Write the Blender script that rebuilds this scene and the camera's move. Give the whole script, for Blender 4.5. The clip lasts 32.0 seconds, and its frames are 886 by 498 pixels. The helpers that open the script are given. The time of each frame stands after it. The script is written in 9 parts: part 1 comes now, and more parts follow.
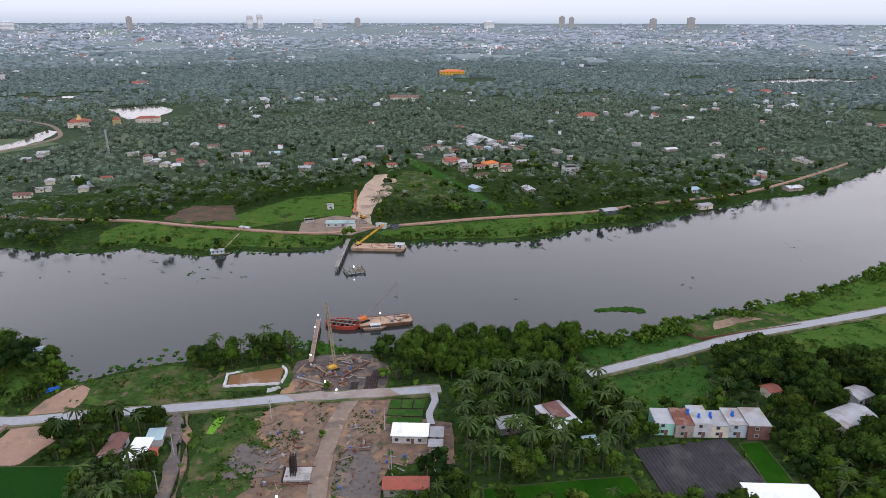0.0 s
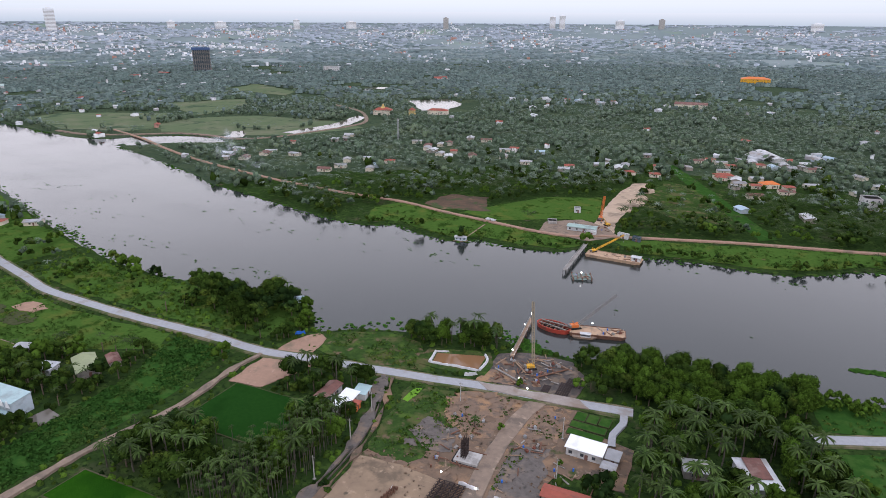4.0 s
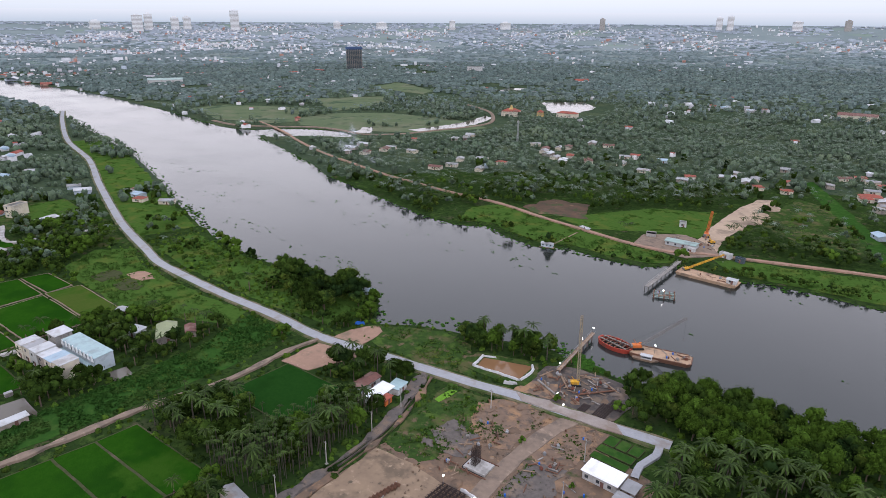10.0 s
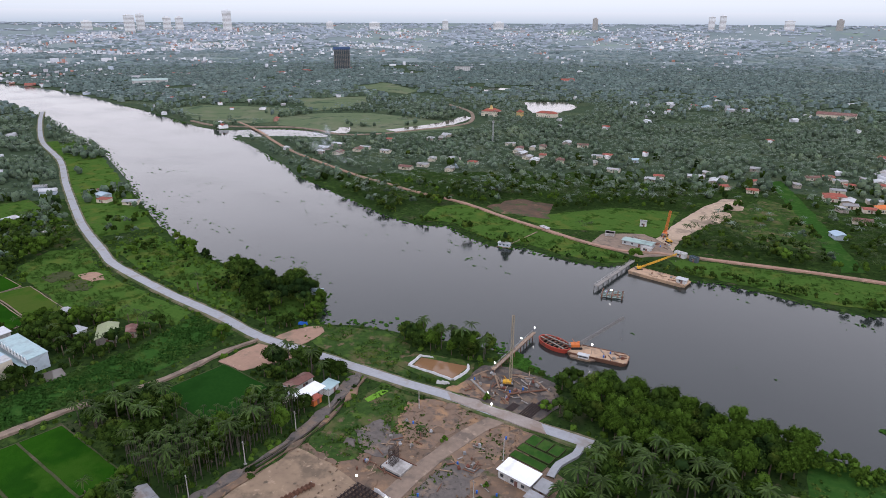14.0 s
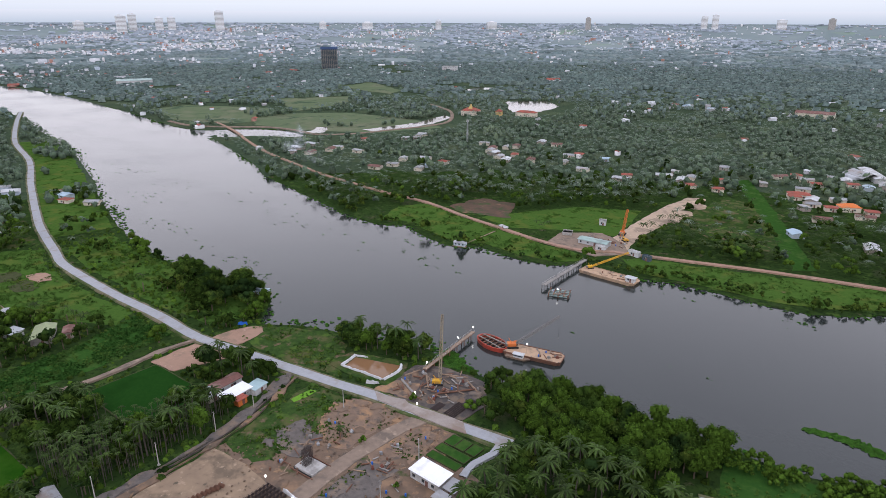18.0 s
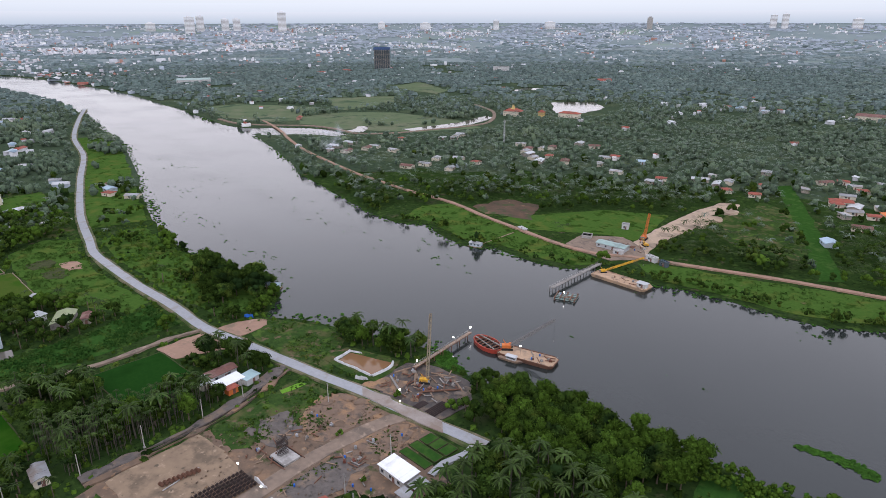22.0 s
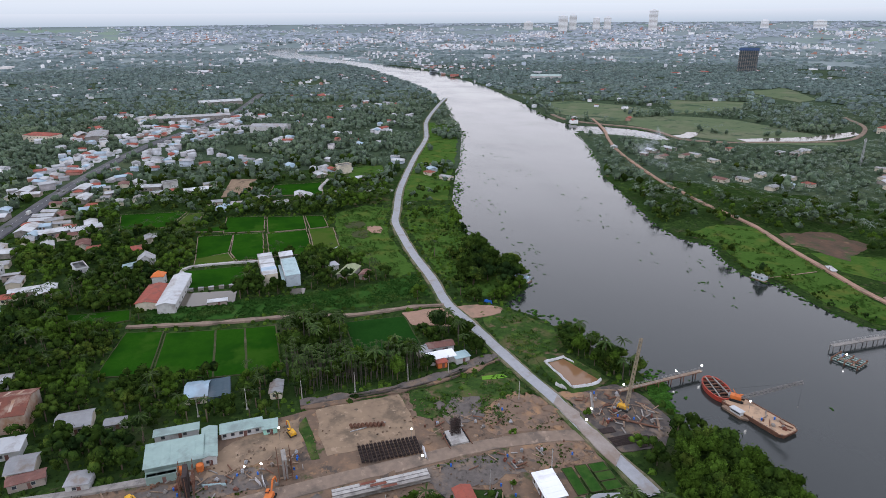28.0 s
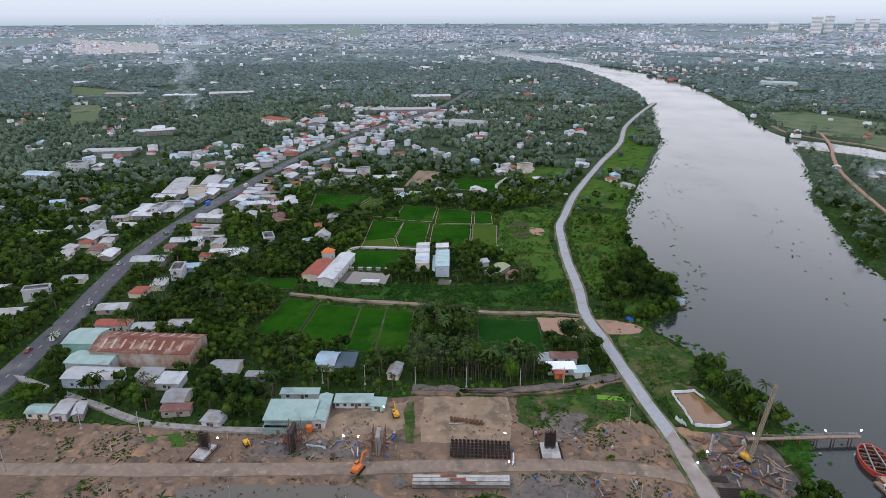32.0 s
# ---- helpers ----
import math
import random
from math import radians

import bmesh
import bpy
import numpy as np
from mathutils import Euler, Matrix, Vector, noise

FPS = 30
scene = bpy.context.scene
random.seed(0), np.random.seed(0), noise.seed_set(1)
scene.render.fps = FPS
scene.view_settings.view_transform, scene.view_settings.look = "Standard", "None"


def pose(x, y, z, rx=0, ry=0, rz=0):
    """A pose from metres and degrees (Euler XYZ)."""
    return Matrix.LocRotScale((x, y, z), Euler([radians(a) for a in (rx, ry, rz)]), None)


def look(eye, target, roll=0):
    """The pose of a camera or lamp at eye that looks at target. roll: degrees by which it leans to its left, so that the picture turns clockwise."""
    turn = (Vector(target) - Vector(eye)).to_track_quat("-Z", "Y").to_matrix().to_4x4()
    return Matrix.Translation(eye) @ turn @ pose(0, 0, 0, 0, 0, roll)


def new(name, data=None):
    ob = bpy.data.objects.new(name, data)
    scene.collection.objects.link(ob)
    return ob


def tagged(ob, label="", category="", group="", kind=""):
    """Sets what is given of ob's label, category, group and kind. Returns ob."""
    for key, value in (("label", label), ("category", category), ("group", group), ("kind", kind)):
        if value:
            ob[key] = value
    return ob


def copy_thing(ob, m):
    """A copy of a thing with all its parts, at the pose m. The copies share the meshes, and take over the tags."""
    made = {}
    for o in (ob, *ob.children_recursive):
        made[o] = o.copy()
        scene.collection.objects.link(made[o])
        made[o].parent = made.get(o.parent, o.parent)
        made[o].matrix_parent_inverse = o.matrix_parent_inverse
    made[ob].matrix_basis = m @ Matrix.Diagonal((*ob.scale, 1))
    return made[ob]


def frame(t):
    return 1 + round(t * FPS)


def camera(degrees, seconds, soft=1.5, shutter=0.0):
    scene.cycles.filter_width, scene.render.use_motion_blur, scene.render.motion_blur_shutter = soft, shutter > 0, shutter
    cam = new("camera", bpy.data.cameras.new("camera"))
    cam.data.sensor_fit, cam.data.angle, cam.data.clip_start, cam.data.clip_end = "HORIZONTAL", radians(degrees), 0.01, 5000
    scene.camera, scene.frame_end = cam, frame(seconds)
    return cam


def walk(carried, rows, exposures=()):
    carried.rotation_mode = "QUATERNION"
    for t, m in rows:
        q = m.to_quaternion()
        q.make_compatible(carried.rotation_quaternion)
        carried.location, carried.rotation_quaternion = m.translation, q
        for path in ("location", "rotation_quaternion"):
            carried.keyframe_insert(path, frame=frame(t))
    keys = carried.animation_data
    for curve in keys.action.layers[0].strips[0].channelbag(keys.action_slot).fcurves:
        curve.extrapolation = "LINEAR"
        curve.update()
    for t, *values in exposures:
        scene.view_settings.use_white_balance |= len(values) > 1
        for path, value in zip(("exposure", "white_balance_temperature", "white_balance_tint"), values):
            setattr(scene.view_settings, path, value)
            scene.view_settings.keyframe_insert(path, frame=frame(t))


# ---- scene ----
from mathutils import geometry

# ---------------------------------------------------------------- camera
cam = camera(69.19, 32.0, soft=0.8)


def rig(x, y, z, yaw, pitch, roll):
    return pose(x, y, z, 90 + pitch, 0, yaw) @ pose(0, 0, 0, 0, 0, roll)


# seconds, x, y, z, yaw, pitch, roll
FLIGHT = [
    (0.0, 0.01, 0.01, 131.94, 0.08, -19.63, 0.13),
    (0.5, 2.90, 0.14, 132.06, 4.23, -19.65, 0.12),
    (1.0, 5.84, 0.37, 132.22, 8.46, -19.64, 0.21),
    (1.5, 8.41, 0.52, 132.48, 12.11, -19.65, 0.18),
    (2.0, 10.62, 0.54, 132.70, 15.01, -19.64, 0.21),
    (2.5, 12.81, 0.72, 132.96, 17.50, -19.65, 0.21),
    (3.0, 15.49, 1.24, 133.15, 20.03, -19.64, 0.32),
    (3.5, 18.25, 2.03, 133.35, 22.63, -19.65, 0.33),
    (4.0, 21.20, 2.81, 133.43, 25.25, -19.65, 0.36),
    (4.5, 24.18, 3.94, 133.47, 27.87, -19.64, 0.34),
    (6.5, 34.59, 9.57, 133.84, 36.38, -19.64, 0.31),
    (7.0, 36.92, 11.48, 133.91, 37.47, -19.65, 0.31),
    (7.5, 39.25, 13.49, 133.90, 38.35, -19.65, 0.33),
    (8.0, 41.85, 15.42, 133.90, 38.79, -19.64, 0.31),
    (8.5, 44.32, 17.26, 133.93, 38.77, -19.66, 0.31),
    (9.0, 46.70, 19.13, 133.95, 38.71, -19.65, 0.34),
    (10.0, 51.50, 23.06, 133.93, 38.65, -19.66, 0.36),
    (11.0, 56.12, 27.02, 133.93, 38.56, -19.66, 0.35),
    (12.0, 61.23, 30.94, 134.08, 38.55, -19.66, 0.31),
    (13.0, 66.13, 34.76, 134.14, 38.45, -19.67, 0.31),
    (14.0, 71.54, 38.73, 134.20, 38.42, -19.67, 0.28),
    (14.5, 74.13, 40.72, 134.22, 38.39, -19.66, 0.25),
    (16.5, 84.34, 49.56, 133.84, 38.29, -19.67, 0.18),
    (17.0, 87.00, 51.77, 133.83, 38.28, -19.67, 0.18),
    (18.0, 92.05, 55.87, 133.78, 38.22, -19.68, 0.17),
    (19.0, 97.33, 60.02, 133.81, 38.26, -19.67, 0.13),
    (20.0, 102.36, 63.91, 133.83, 38.28, -19.67, 0.09),
    (20.5, 104.82, 65.87, 133.74, 38.29, -19.67, 0.13),
    (21.0, 107.18, 67.83, 133.77, 38.37, -19.68, 0.04),
    (21.5, 109.68, 69.61, 133.82, 39.80, -19.68, 0.07),
    (22.0, 111.99, 71.46, 134.01, 43.49, -19.67, -0.10),
    (22.5, 114.24, 73.89, 134.19, 48.38, -19.67, -0.19),
    (23.0, 116.60, 76.61, 134.28, 51.86, -19.66, -0.21),
    (23.5, 118.75, 79.49, 134.22, 53.50, -19.66, -0.26),
    (24.0, 120.43, 82.23, 134.26, 55.06, -19.65, -0.32),
    (24.5, 122.14, 84.97, 134.21, 57.02, -19.66, -0.38),
    (25.0, 123.85, 87.99, 134.30, 59.54, -19.66, -0.32),
    (25.5, 125.58, 91.24, 134.31, 62.08, -19.67, -0.39),
    (26.0, 127.22, 94.75, 134.45, 64.64, -19.66, -0.45),
    (26.5, 128.81, 98.15, 134.57, 67.12, -19.65, -0.50),
    (28.5, 133.41, 112.70, 134.76, 77.06, -19.64, -0.47),
    (29.0, 134.47, 116.13, 135.08, 79.43, -19.62, -0.47),
    (29.5, 135.28, 119.65, 135.35, 81.77, -19.63, -0.28),
    (30.0, 135.84, 123.10, 135.53, 84.13, -19.62, -0.20),
    (30.5, 136.19, 126.73, 135.64, 86.50, -19.62, -0.14),
    (31.0, 136.28, 130.47, 135.69, 88.89, -19.62, -0.16),
    (31.5, 136.14, 134.21, 135.67, 91.27, -19.63, -0.13),
    (32.0, 135.92, 137.96, 135.71, 93.65, -19.63, -0.14),
]
walk(cam, [(r[0], rig(*r[1:])) for r in FLIGHT], [(0.0, 0.14, 6350, 14.5), (20.0, 0.10, 6350, 14.5), (26.0, 0.05, 6300, 13.0), (32.0, 0.03, 6200, 10.5)])

# ---------------------------------------------------------------- sky and light
world = bpy.data.worlds.new("sky")
scene.world = world
world.use_nodes = True
wn = world.node_tree
wn.nodes.clear()
sky = wn.nodes.new("ShaderNodeTexSky")
sky.sky_type = "NISHITA"
sky.sun_disc = False
sky.sun_elevation = radians(45)
sky.sun_rotation = radians(146)
sky.air_density = 1.0
sky.dust_density = 1.0
sky.ozone_density = 1.0
pale = wn.nodes.new("ShaderNodeHueSaturation")
pale.inputs["Saturation"].default_value = 0.5
pale.inputs["Value"].default_value = 0.1
cloud = wn.nodes.new("ShaderNodeMix")  # an even cloud layer over the blue
cloud.data_type = "RGBA"
cloud.inputs[0].default_value = 0.8
# overcast late in the day: bright low sky over a pale horizon
way = wn.nodes.new("ShaderNodeTexCoord")
axes = wn.nodes.new("ShaderNodeSeparateXYZ")
wn.links.new(way.outputs["Generated"], axes.inputs[0])
veil = wn.nodes.new("ShaderNodeValToRGB")
veil.color_ramp.elements[0].position, veil.color_ramp.elements[0].color = 0.0, (0.64, 0.71, 0.82, 1)
veil.color_ramp.elements[1].position, veil.color_ramp.elements[1].color = 1.0, (1.26, 1.34, 1.62, 1)
for at, tone in ((0.02, (0.74, 0.8, 0.9, 1)), (0.05, (0.84, 0.87, 0.95, 1)), (0.1, (1.3, 1.26, 1.33, 1)), (0.25, (1.7, 1.67, 1.78, 1)), (0.45, (1.4, 1.43, 1.58, 1))):
    low = veil.color_ramp.elements.new(at)
    low.color = tone
wn.links.new(axes.outputs["Z"], veil.inputs[0])
wn.links.new(veil.outputs[0], cloud.inputs[7])
back = wn.nodes.new("ShaderNodeBackground")
back.inputs["Strength"].default_value = 1.1
wout = wn.nodes.new("ShaderNodeOutputWorld")
wn.links.new(sky.outputs[0], pale.inputs["Color"])
wn.links.new(pale.outputs[0], cloud.inputs[6])
wn.links.new(cloud.outputs[2], back.inputs["Color"])
wn.links.new(back.outputs[0], wout.inputs["Surface"])

sun_data = bpy.data.lights.new("sun", "SUN")
sun_data.energy, sun_data.angle, sun_data.color = 0.45, radians(30), (1.0, 0.95, 0.9)
sun = new("sun", sun_data)
sun.matrix_world = look((200, -300, 360), (0, 0, 0))


# ---------------------------------------------------------------- materials
def material(name, a, b, scale=0.5, rough=0.85, metal=0.0, bump=0.0, bump_scale=None, c=None, c_scale=None, c_at=0.55,
             island=0.0, each=0.0, spec=0.1, stretch=(1, 1, 1), detail=6.0, local=False, more=()):
    """Two tones mixed by a fine noise, a third laid over in patches, spread from piece to piece."""
    m = bpy.data.materials.new(name)
    m.use_nodes = True
    t = m.node_tree
    n, l = t.nodes, t.links
    bsdf = n["Principled BSDF"]
    bsdf.inputs["Roughness"].default_value = rough
    bsdf.inputs["Metallic"].default_value = metal
    bsdf.inputs["Specular IOR Level"].default_value = spec
    geo = n.new("ShaderNodeNewGeometry")
    place = n.new("ShaderNodeMapping")
    place.inputs["Scale"].default_value = stretch
    if local:
        co = n.new("ShaderNodeTexCoord")
        l.new(co.outputs["Object"], place.inputs["Vector"])
    else:
        l.new(geo.outputs["Position"], place.inputs["Vector"])

    def tone(s, lo, hi, det):
        nz = n.new("ShaderNodeTexNoise")
        nz.inputs["Scale"].default_value = s
        nz.inputs["Detail"].default_value = det
        nz.inputs["Roughness"].default_value = 0.62
        l.new(place.outputs[0], nz.inputs["Vector"])
        r = n.new("ShaderNodeMapRange")
        r.inputs["From Min"].default_value = lo
        r.inputs["From Max"].default_value = hi
        l.new(nz.outputs["Fac"], r.inputs["Value"])
        return r.outputs[0], nz.outputs["Fac"]

    def mixed(fac, x, y):
        k = n.new("ShaderNodeMix")
        k.data_type = "RGBA"
        l.new(fac, k.inputs[0])
        for sock, v in ((k.inputs[6], x), (k.inputs[7], y)):
            if isinstance(v, tuple):
                sock.default_value = (*v, 1)
            else:
                l.new(v, sock)
        return k.outputs[2]

    fac, raw = tone(scale, 0.32, 0.68, detail)
    col = mixed(fac, a, b)
    if c is not None:
        fac2, _ = tone(c_scale or scale * 0.15, c_at - 0.04, c_at + 0.1, 4.0)
        col = mixed(fac2, col, c)
    for tint, s, at in more:
        fac3, _ = tone(s, at - 0.02, at + 0.06, 8.0)
        col = mixed(fac3, col, tint)
    for s, own in ((island, True), (each, False)):
        if not s:
            continue
        hv = n.new("ShaderNodeHueSaturation")
        src = geo.outputs["Random Per Island"] if own else n.new("ShaderNodeObjectInfo").outputs["Random"]
        r = n.new("ShaderNodeMapRange")
        r.inputs["To Min"].default_value = 1 - s
        r.inputs["To Max"].default_value = 1 + s
        l.new(src, r.inputs["Value"])
        l.new(r.outputs[0], hv.inputs["Value"])
        l.new(col, hv.inputs["Color"])
        col = hv.outputs[0]
    l.new(col, bsdf.inputs["Base Color"])
    if bump:
        bp = n.new("ShaderNodeBump")
        bp.inputs["Strength"].default_value = bump
        bp.inputs["Distance"].default_value = 0.3
        if bump_scale:
            _, raw = tone(bump_scale, 0, 1, 5.0)
        l.new(raw, bp.inputs["Height"])
        l.new(bp.outputs[0], bsdf.inputs["Normal"])
    return m


def palette_material(name, colours, rough=0.7, each=False):
    """One plain painted tone a piece, picked from a palette, with a little dirt."""
    m = material(name, (1, 1, 1), (0.8, 0.78, 0.75), scale=0.6, rough=rough)
    t = m.node_tree
    n, l = t.nodes, t.links
    bsdf = n["Principled BSDF"]
    dirt = bsdf.inputs["Base Color"].links[0].from_socket
    ramp = n.new("ShaderNodeValToRGB")
    ramp.color_ramp.interpolation = "CONSTANT"
    els = ramp.color_ramp.elements
    while len(els) < len(colours):
        els.new(0.5)
    for i, cc in enumerate(colours):
        els[i].position = i / len(colours)
        els[i].color = (*cc, 1)
    src = n.new("ShaderNodeObjectInfo").outputs["Random"] if each else n.new("ShaderNodeNewGeometry").outputs["Random Per Island"]
    l.new(src, ramp.inputs[0])
    k = n.new("ShaderNodeMix")
    k.data_type, k.blend_type = "RGBA", "MULTIPLY"
    k.inputs[0].default_value = 1
    l.new(ramp.outputs[0], k.inputs[6])
    l.new(dirt, k.inputs[7])
    l.new(k.outputs[2], bsdf.inputs["Base Color"])
    return m


def glow(name, colour, strength):
    m = bpy.data.materials.new(name)
    m.use_nodes = True
    b = m.node_tree.nodes["Principled BSDF"]
    b.inputs["Emission Color"].default_value = (*colour, 1)
    b.inputs["Emission Strength"].default_value = strength
    return m


M_GROUND = material("rough grass and soil", (0.028, 0.052, 0.013), (0.016, 0.031, 0.01), 0.25, 0.95, bump=0.9, bump_scale=0.8, c=(0.045, 0.05, 0.026), c_scale=0.03, c_at=0.62, detail=9.0, more=[((0.042, 0.072, 0.017), 0.16, 0.56), ((0.07, 0.06, 0.036), 0.12, 0.63), ((0.012, 0.023, 0.008), 0.5, 0.56)], spec=0.0)
# Floor and far grass tones are lifted to carry haze in the colour.
M_FLOOR = material("haze-tinted green floor of the woods", (0.038, 0.057, 0.033), (0.050, 0.071, 0.040), 0.12, 0.95, bump=0.4, c=(0.068, 0.085, 0.046), c_scale=0.02, more=[((0.027, 0.043, 0.029), 0.3, 0.55)], spec=0.0)
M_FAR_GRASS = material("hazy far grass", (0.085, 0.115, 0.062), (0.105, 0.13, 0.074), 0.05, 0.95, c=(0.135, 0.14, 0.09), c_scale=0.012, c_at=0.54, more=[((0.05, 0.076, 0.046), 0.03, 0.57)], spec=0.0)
M_MEADOW = material("lush meadow grass", (0.037, 0.079, 0.015), (0.054, 0.102, 0.020), 0.5, 0.9, bump=0.7, bump_scale=1.2, c=(0.078, 0.1, 0.022), c_scale=0.07, c_at=0.56, detail=9.0, more=[((0.021, 0.047, 0.008), 0.11, 0.56), ((0.1, 0.085, 0.04), 0.16, 0.66)], spec=0.0)
M_SCRUB = material("mixed scrub", (0.04, 0.074, 0.018), (0.022, 0.044, 0.013), 0.45, 0.95, bump=0.9, bump_scale=0.9, c=(0.08, 0.08, 0.034), c_scale=0.1, c_at=0.54, detail=9.0, more=[((0.12, 0.088, 0.055), 0.17, 0.58), ((0.06, 0.1, 0.022), 0.13, 0.58)], spec=0.0)
M_RICE = material("young rice", (0.012, 0.051, 0.004), (0.017, 0.061, 0.005), 0.8, 0.85, bump=0.6, bump_scale=2.5, c=(0.01, 0.042, 0.004), c_scale=0.05, c_at=0.5, more=[((0.023, 0.064, 0.007), 0.035, 0.58)], spec=0.0)
M_RICE_DARK = material("dark rice", (0.01, 0.038, 0.007), (0.013, 0.046, 0.008), 0.8, 0.85, bump=0.6, bump_scale=2.5, c=(0.009, 0.033, 0.006), c_scale=0.06, spec=0.0)
M_RICE_RIPE = material("ripening rice", (0.055, 0.08, 0.016), (0.045, 0.075, 0.014), 0.4, 0.85, bump=0.6, bump_scale=2.5, c=(0.032, 0.075, 0.01), c_scale=0.06, spec=0.0)
# Pale bluish plain colour carries the haze of distance.
M_PLAIN = material("haze-tinted fields of the far plain", (0.112, 0.152, 0.15), (0.14, 0.178, 0.174), 0.004, 0.9, c=(0.1, 0.138, 0.138), c_scale=0.0016, c_at=0.5, more=[((0.22, 0.245, 0.255), 0.003, 0.68), ((0.12, 0.18, 0.12), 0.0022, 0.6)], spec=0.5)
M_BURNT = material("burnt reddish plot", (0.1, 0.06, 0.04), (0.055, 0.045, 0.03), 0.12, 0.95, bump=0.8, bump_scale=0.5, detail=9.0, more=[((0.04, 0.062, 0.02), 0.06, 0.54), ((0.15, 0.095, 0.06), 0.1, 0.62)])
M_LIME = material("lime green seedlings", (0.12, 0.26, 0.02), (0.09, 0.2, 0.02), 1.2, 0.85, bump=0.6)
M_BUND = material("field bund", (0.06, 0.064, 0.032), (0.04, 0.05, 0.022), 0.6, 0.95, c=(0.1, 0.085, 0.058), c_scale=0.06, c_at=0.6, spec=0.0)
M_DIRT = material("bare site soil", (0.166, 0.114, 0.079), (0.112, 0.083, 0.063), 0.22, 0.95, bump=0.9, bump_scale=0.7, c=(0.215, 0.14, 0.09), c_scale=0.09, c_at=0.56, detail=10.0, more=[((0.08, 0.066, 0.055), 0.13, 0.58), ((0.25, 0.155, 0.09), 0.21, 0.6), ((0.215, 0.165, 0.122), 0.3, 0.63), ((0.05, 0.066, 0.024), 0.11, 0.61)], spec=0.0)
M_CLAY = material("orange clay", (0.19, 0.132, 0.094), (0.14, 0.102, 0.078), 0.28, 0.95, bump=0.9, bump_scale=0.7, c=(0.27, 0.165, 0.095), c_scale=0.13, c_at=0.53, detail=10.0, more=[((0.1, 0.082, 0.068), 0.2, 0.57), ((0.05, 0.068, 0.024), 0.17, 0.64)], spec=0.0)
M_PINK = material("pink laterite", (0.3, 0.19, 0.135), (0.24, 0.155, 0.112), 0.3, 0.95, bump=0.5, c=(0.18, 0.135, 0.095), c_scale=0.12, c_at=0.57, more=[((0.34, 0.23, 0.17), 0.25, 0.61), ((0.09, 0.085, 0.04), 0.2, 0.66)])
M_SAND = material("pale sand fill", (0.245, 0.178, 0.12), (0.188, 0.138, 0.097), 0.2, 0.95, bump=0.6, c=(0.13, 0.1, 0.072), c_scale=0.1, c_at=0.56, detail=9.0, more=[((0.29, 0.215, 0.15), 0.35, 0.6), ((0.1, 0.082, 0.06), 0.4, 0.64)], spec=0.0)
M_TRACK = material("earth track", (0.225, 0.17, 0.13), (0.17, 0.132, 0.104), 0.5, 0.95, bump=0.4, c=(0.13, 0.105, 0.085), c_scale=0.12, more=[((0.27, 0.205, 0.155), 0.3, 0.6)], spec=0.0)
M_DUSTY = material("dusty gravel", (0.275, 0.24, 0.215), (0.225, 0.19, 0.165), 0.5, 0.95, bump=0.4, c=(0.2, 0.155, 0.125), c_scale=0.12, c_at=0.54)
M_FILL = material("fresh sand fill", (0.4, 0.3, 0.215), (0.31, 0.235, 0.17), 0.1, 0.95, bump=0.8, bump_scale=0.4, c=(0.2, 0.155, 0.115), c_scale=0.07, c_at=0.54, detail=9.0, more=[((0.46, 0.36, 0.26), 0.2, 0.6)])
M_GRAVEL = material("pale gravel road", (0.30, 0.305, 0.315), (0.25, 0.255, 0.265), 0.7, 0.95, bump=0.3, bump_scale=3.0, c=(0.23, 0.205, 0.185), c_scale=0.1, c_at=0.58)
M_SHOULDER = material("road shoulder earth", (0.17, 0.14, 0.095), (0.1, 0.1, 0.05), 0.25, 0.95, bump=0.3, c=(0.05, 0.072, 0.022), c_scale=0.12, c_at=0.48)
M_ASPHALT = material("asphalt", (0.085, 0.085, 0.09), (0.065, 0.065, 0.07), 0.5, 0.85, c=(0.11, 0.108, 0.105), c_scale=0.06)
M_ROUGH_GREY = material("grey rubble ground", (0.13, 0.112, 0.1), (0.09, 0.08, 0.072), 0.5, 0.95, bump=0.9, bump_scale=0.9, c=(0.17, 0.128, 0.096), c_scale=0.15, detail=10.0, more=[((0.06, 0.055, 0.05), 0.35, 0.6)])
M_MUD = material("dark wet mud", (0.05, 0.044, 0.042), (0.085, 0.07, 0.06), 0.4, 0.6, bump=0.7, c=(0.13, 0.098, 0.07), c_scale=0.2, detail=9.0)
M_BARK = material("bark", (0.11, 0.085, 0.06), (0.075, 0.06, 0.045), 1.5, 0.95, bump=0.5)
M_PALMBARK = material("grey palm bark", (0.085, 0.075, 0.06), (0.055, 0.05, 0.04), 1.5, 0.95)
# Fine near-black patches (scale 1.2) paint the shaded gaps between leaves.
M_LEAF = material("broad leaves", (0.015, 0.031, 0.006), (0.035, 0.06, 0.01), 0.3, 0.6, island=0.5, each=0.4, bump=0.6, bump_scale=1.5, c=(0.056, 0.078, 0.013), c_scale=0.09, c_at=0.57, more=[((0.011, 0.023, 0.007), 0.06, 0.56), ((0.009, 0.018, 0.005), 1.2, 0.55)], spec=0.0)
# The fine dark patches (scale 1.1) are painted leaf-gap shade too.
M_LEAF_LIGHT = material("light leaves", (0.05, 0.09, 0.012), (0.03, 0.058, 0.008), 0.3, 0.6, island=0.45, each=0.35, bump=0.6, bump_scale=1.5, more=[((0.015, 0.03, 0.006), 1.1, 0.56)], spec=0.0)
M_PALM = material("palm fronds", (0.02, 0.039, 0.009), (0.042, 0.066, 0.016), 0.16, 0.6, island=0.5, each=0.4, spec=0.05)
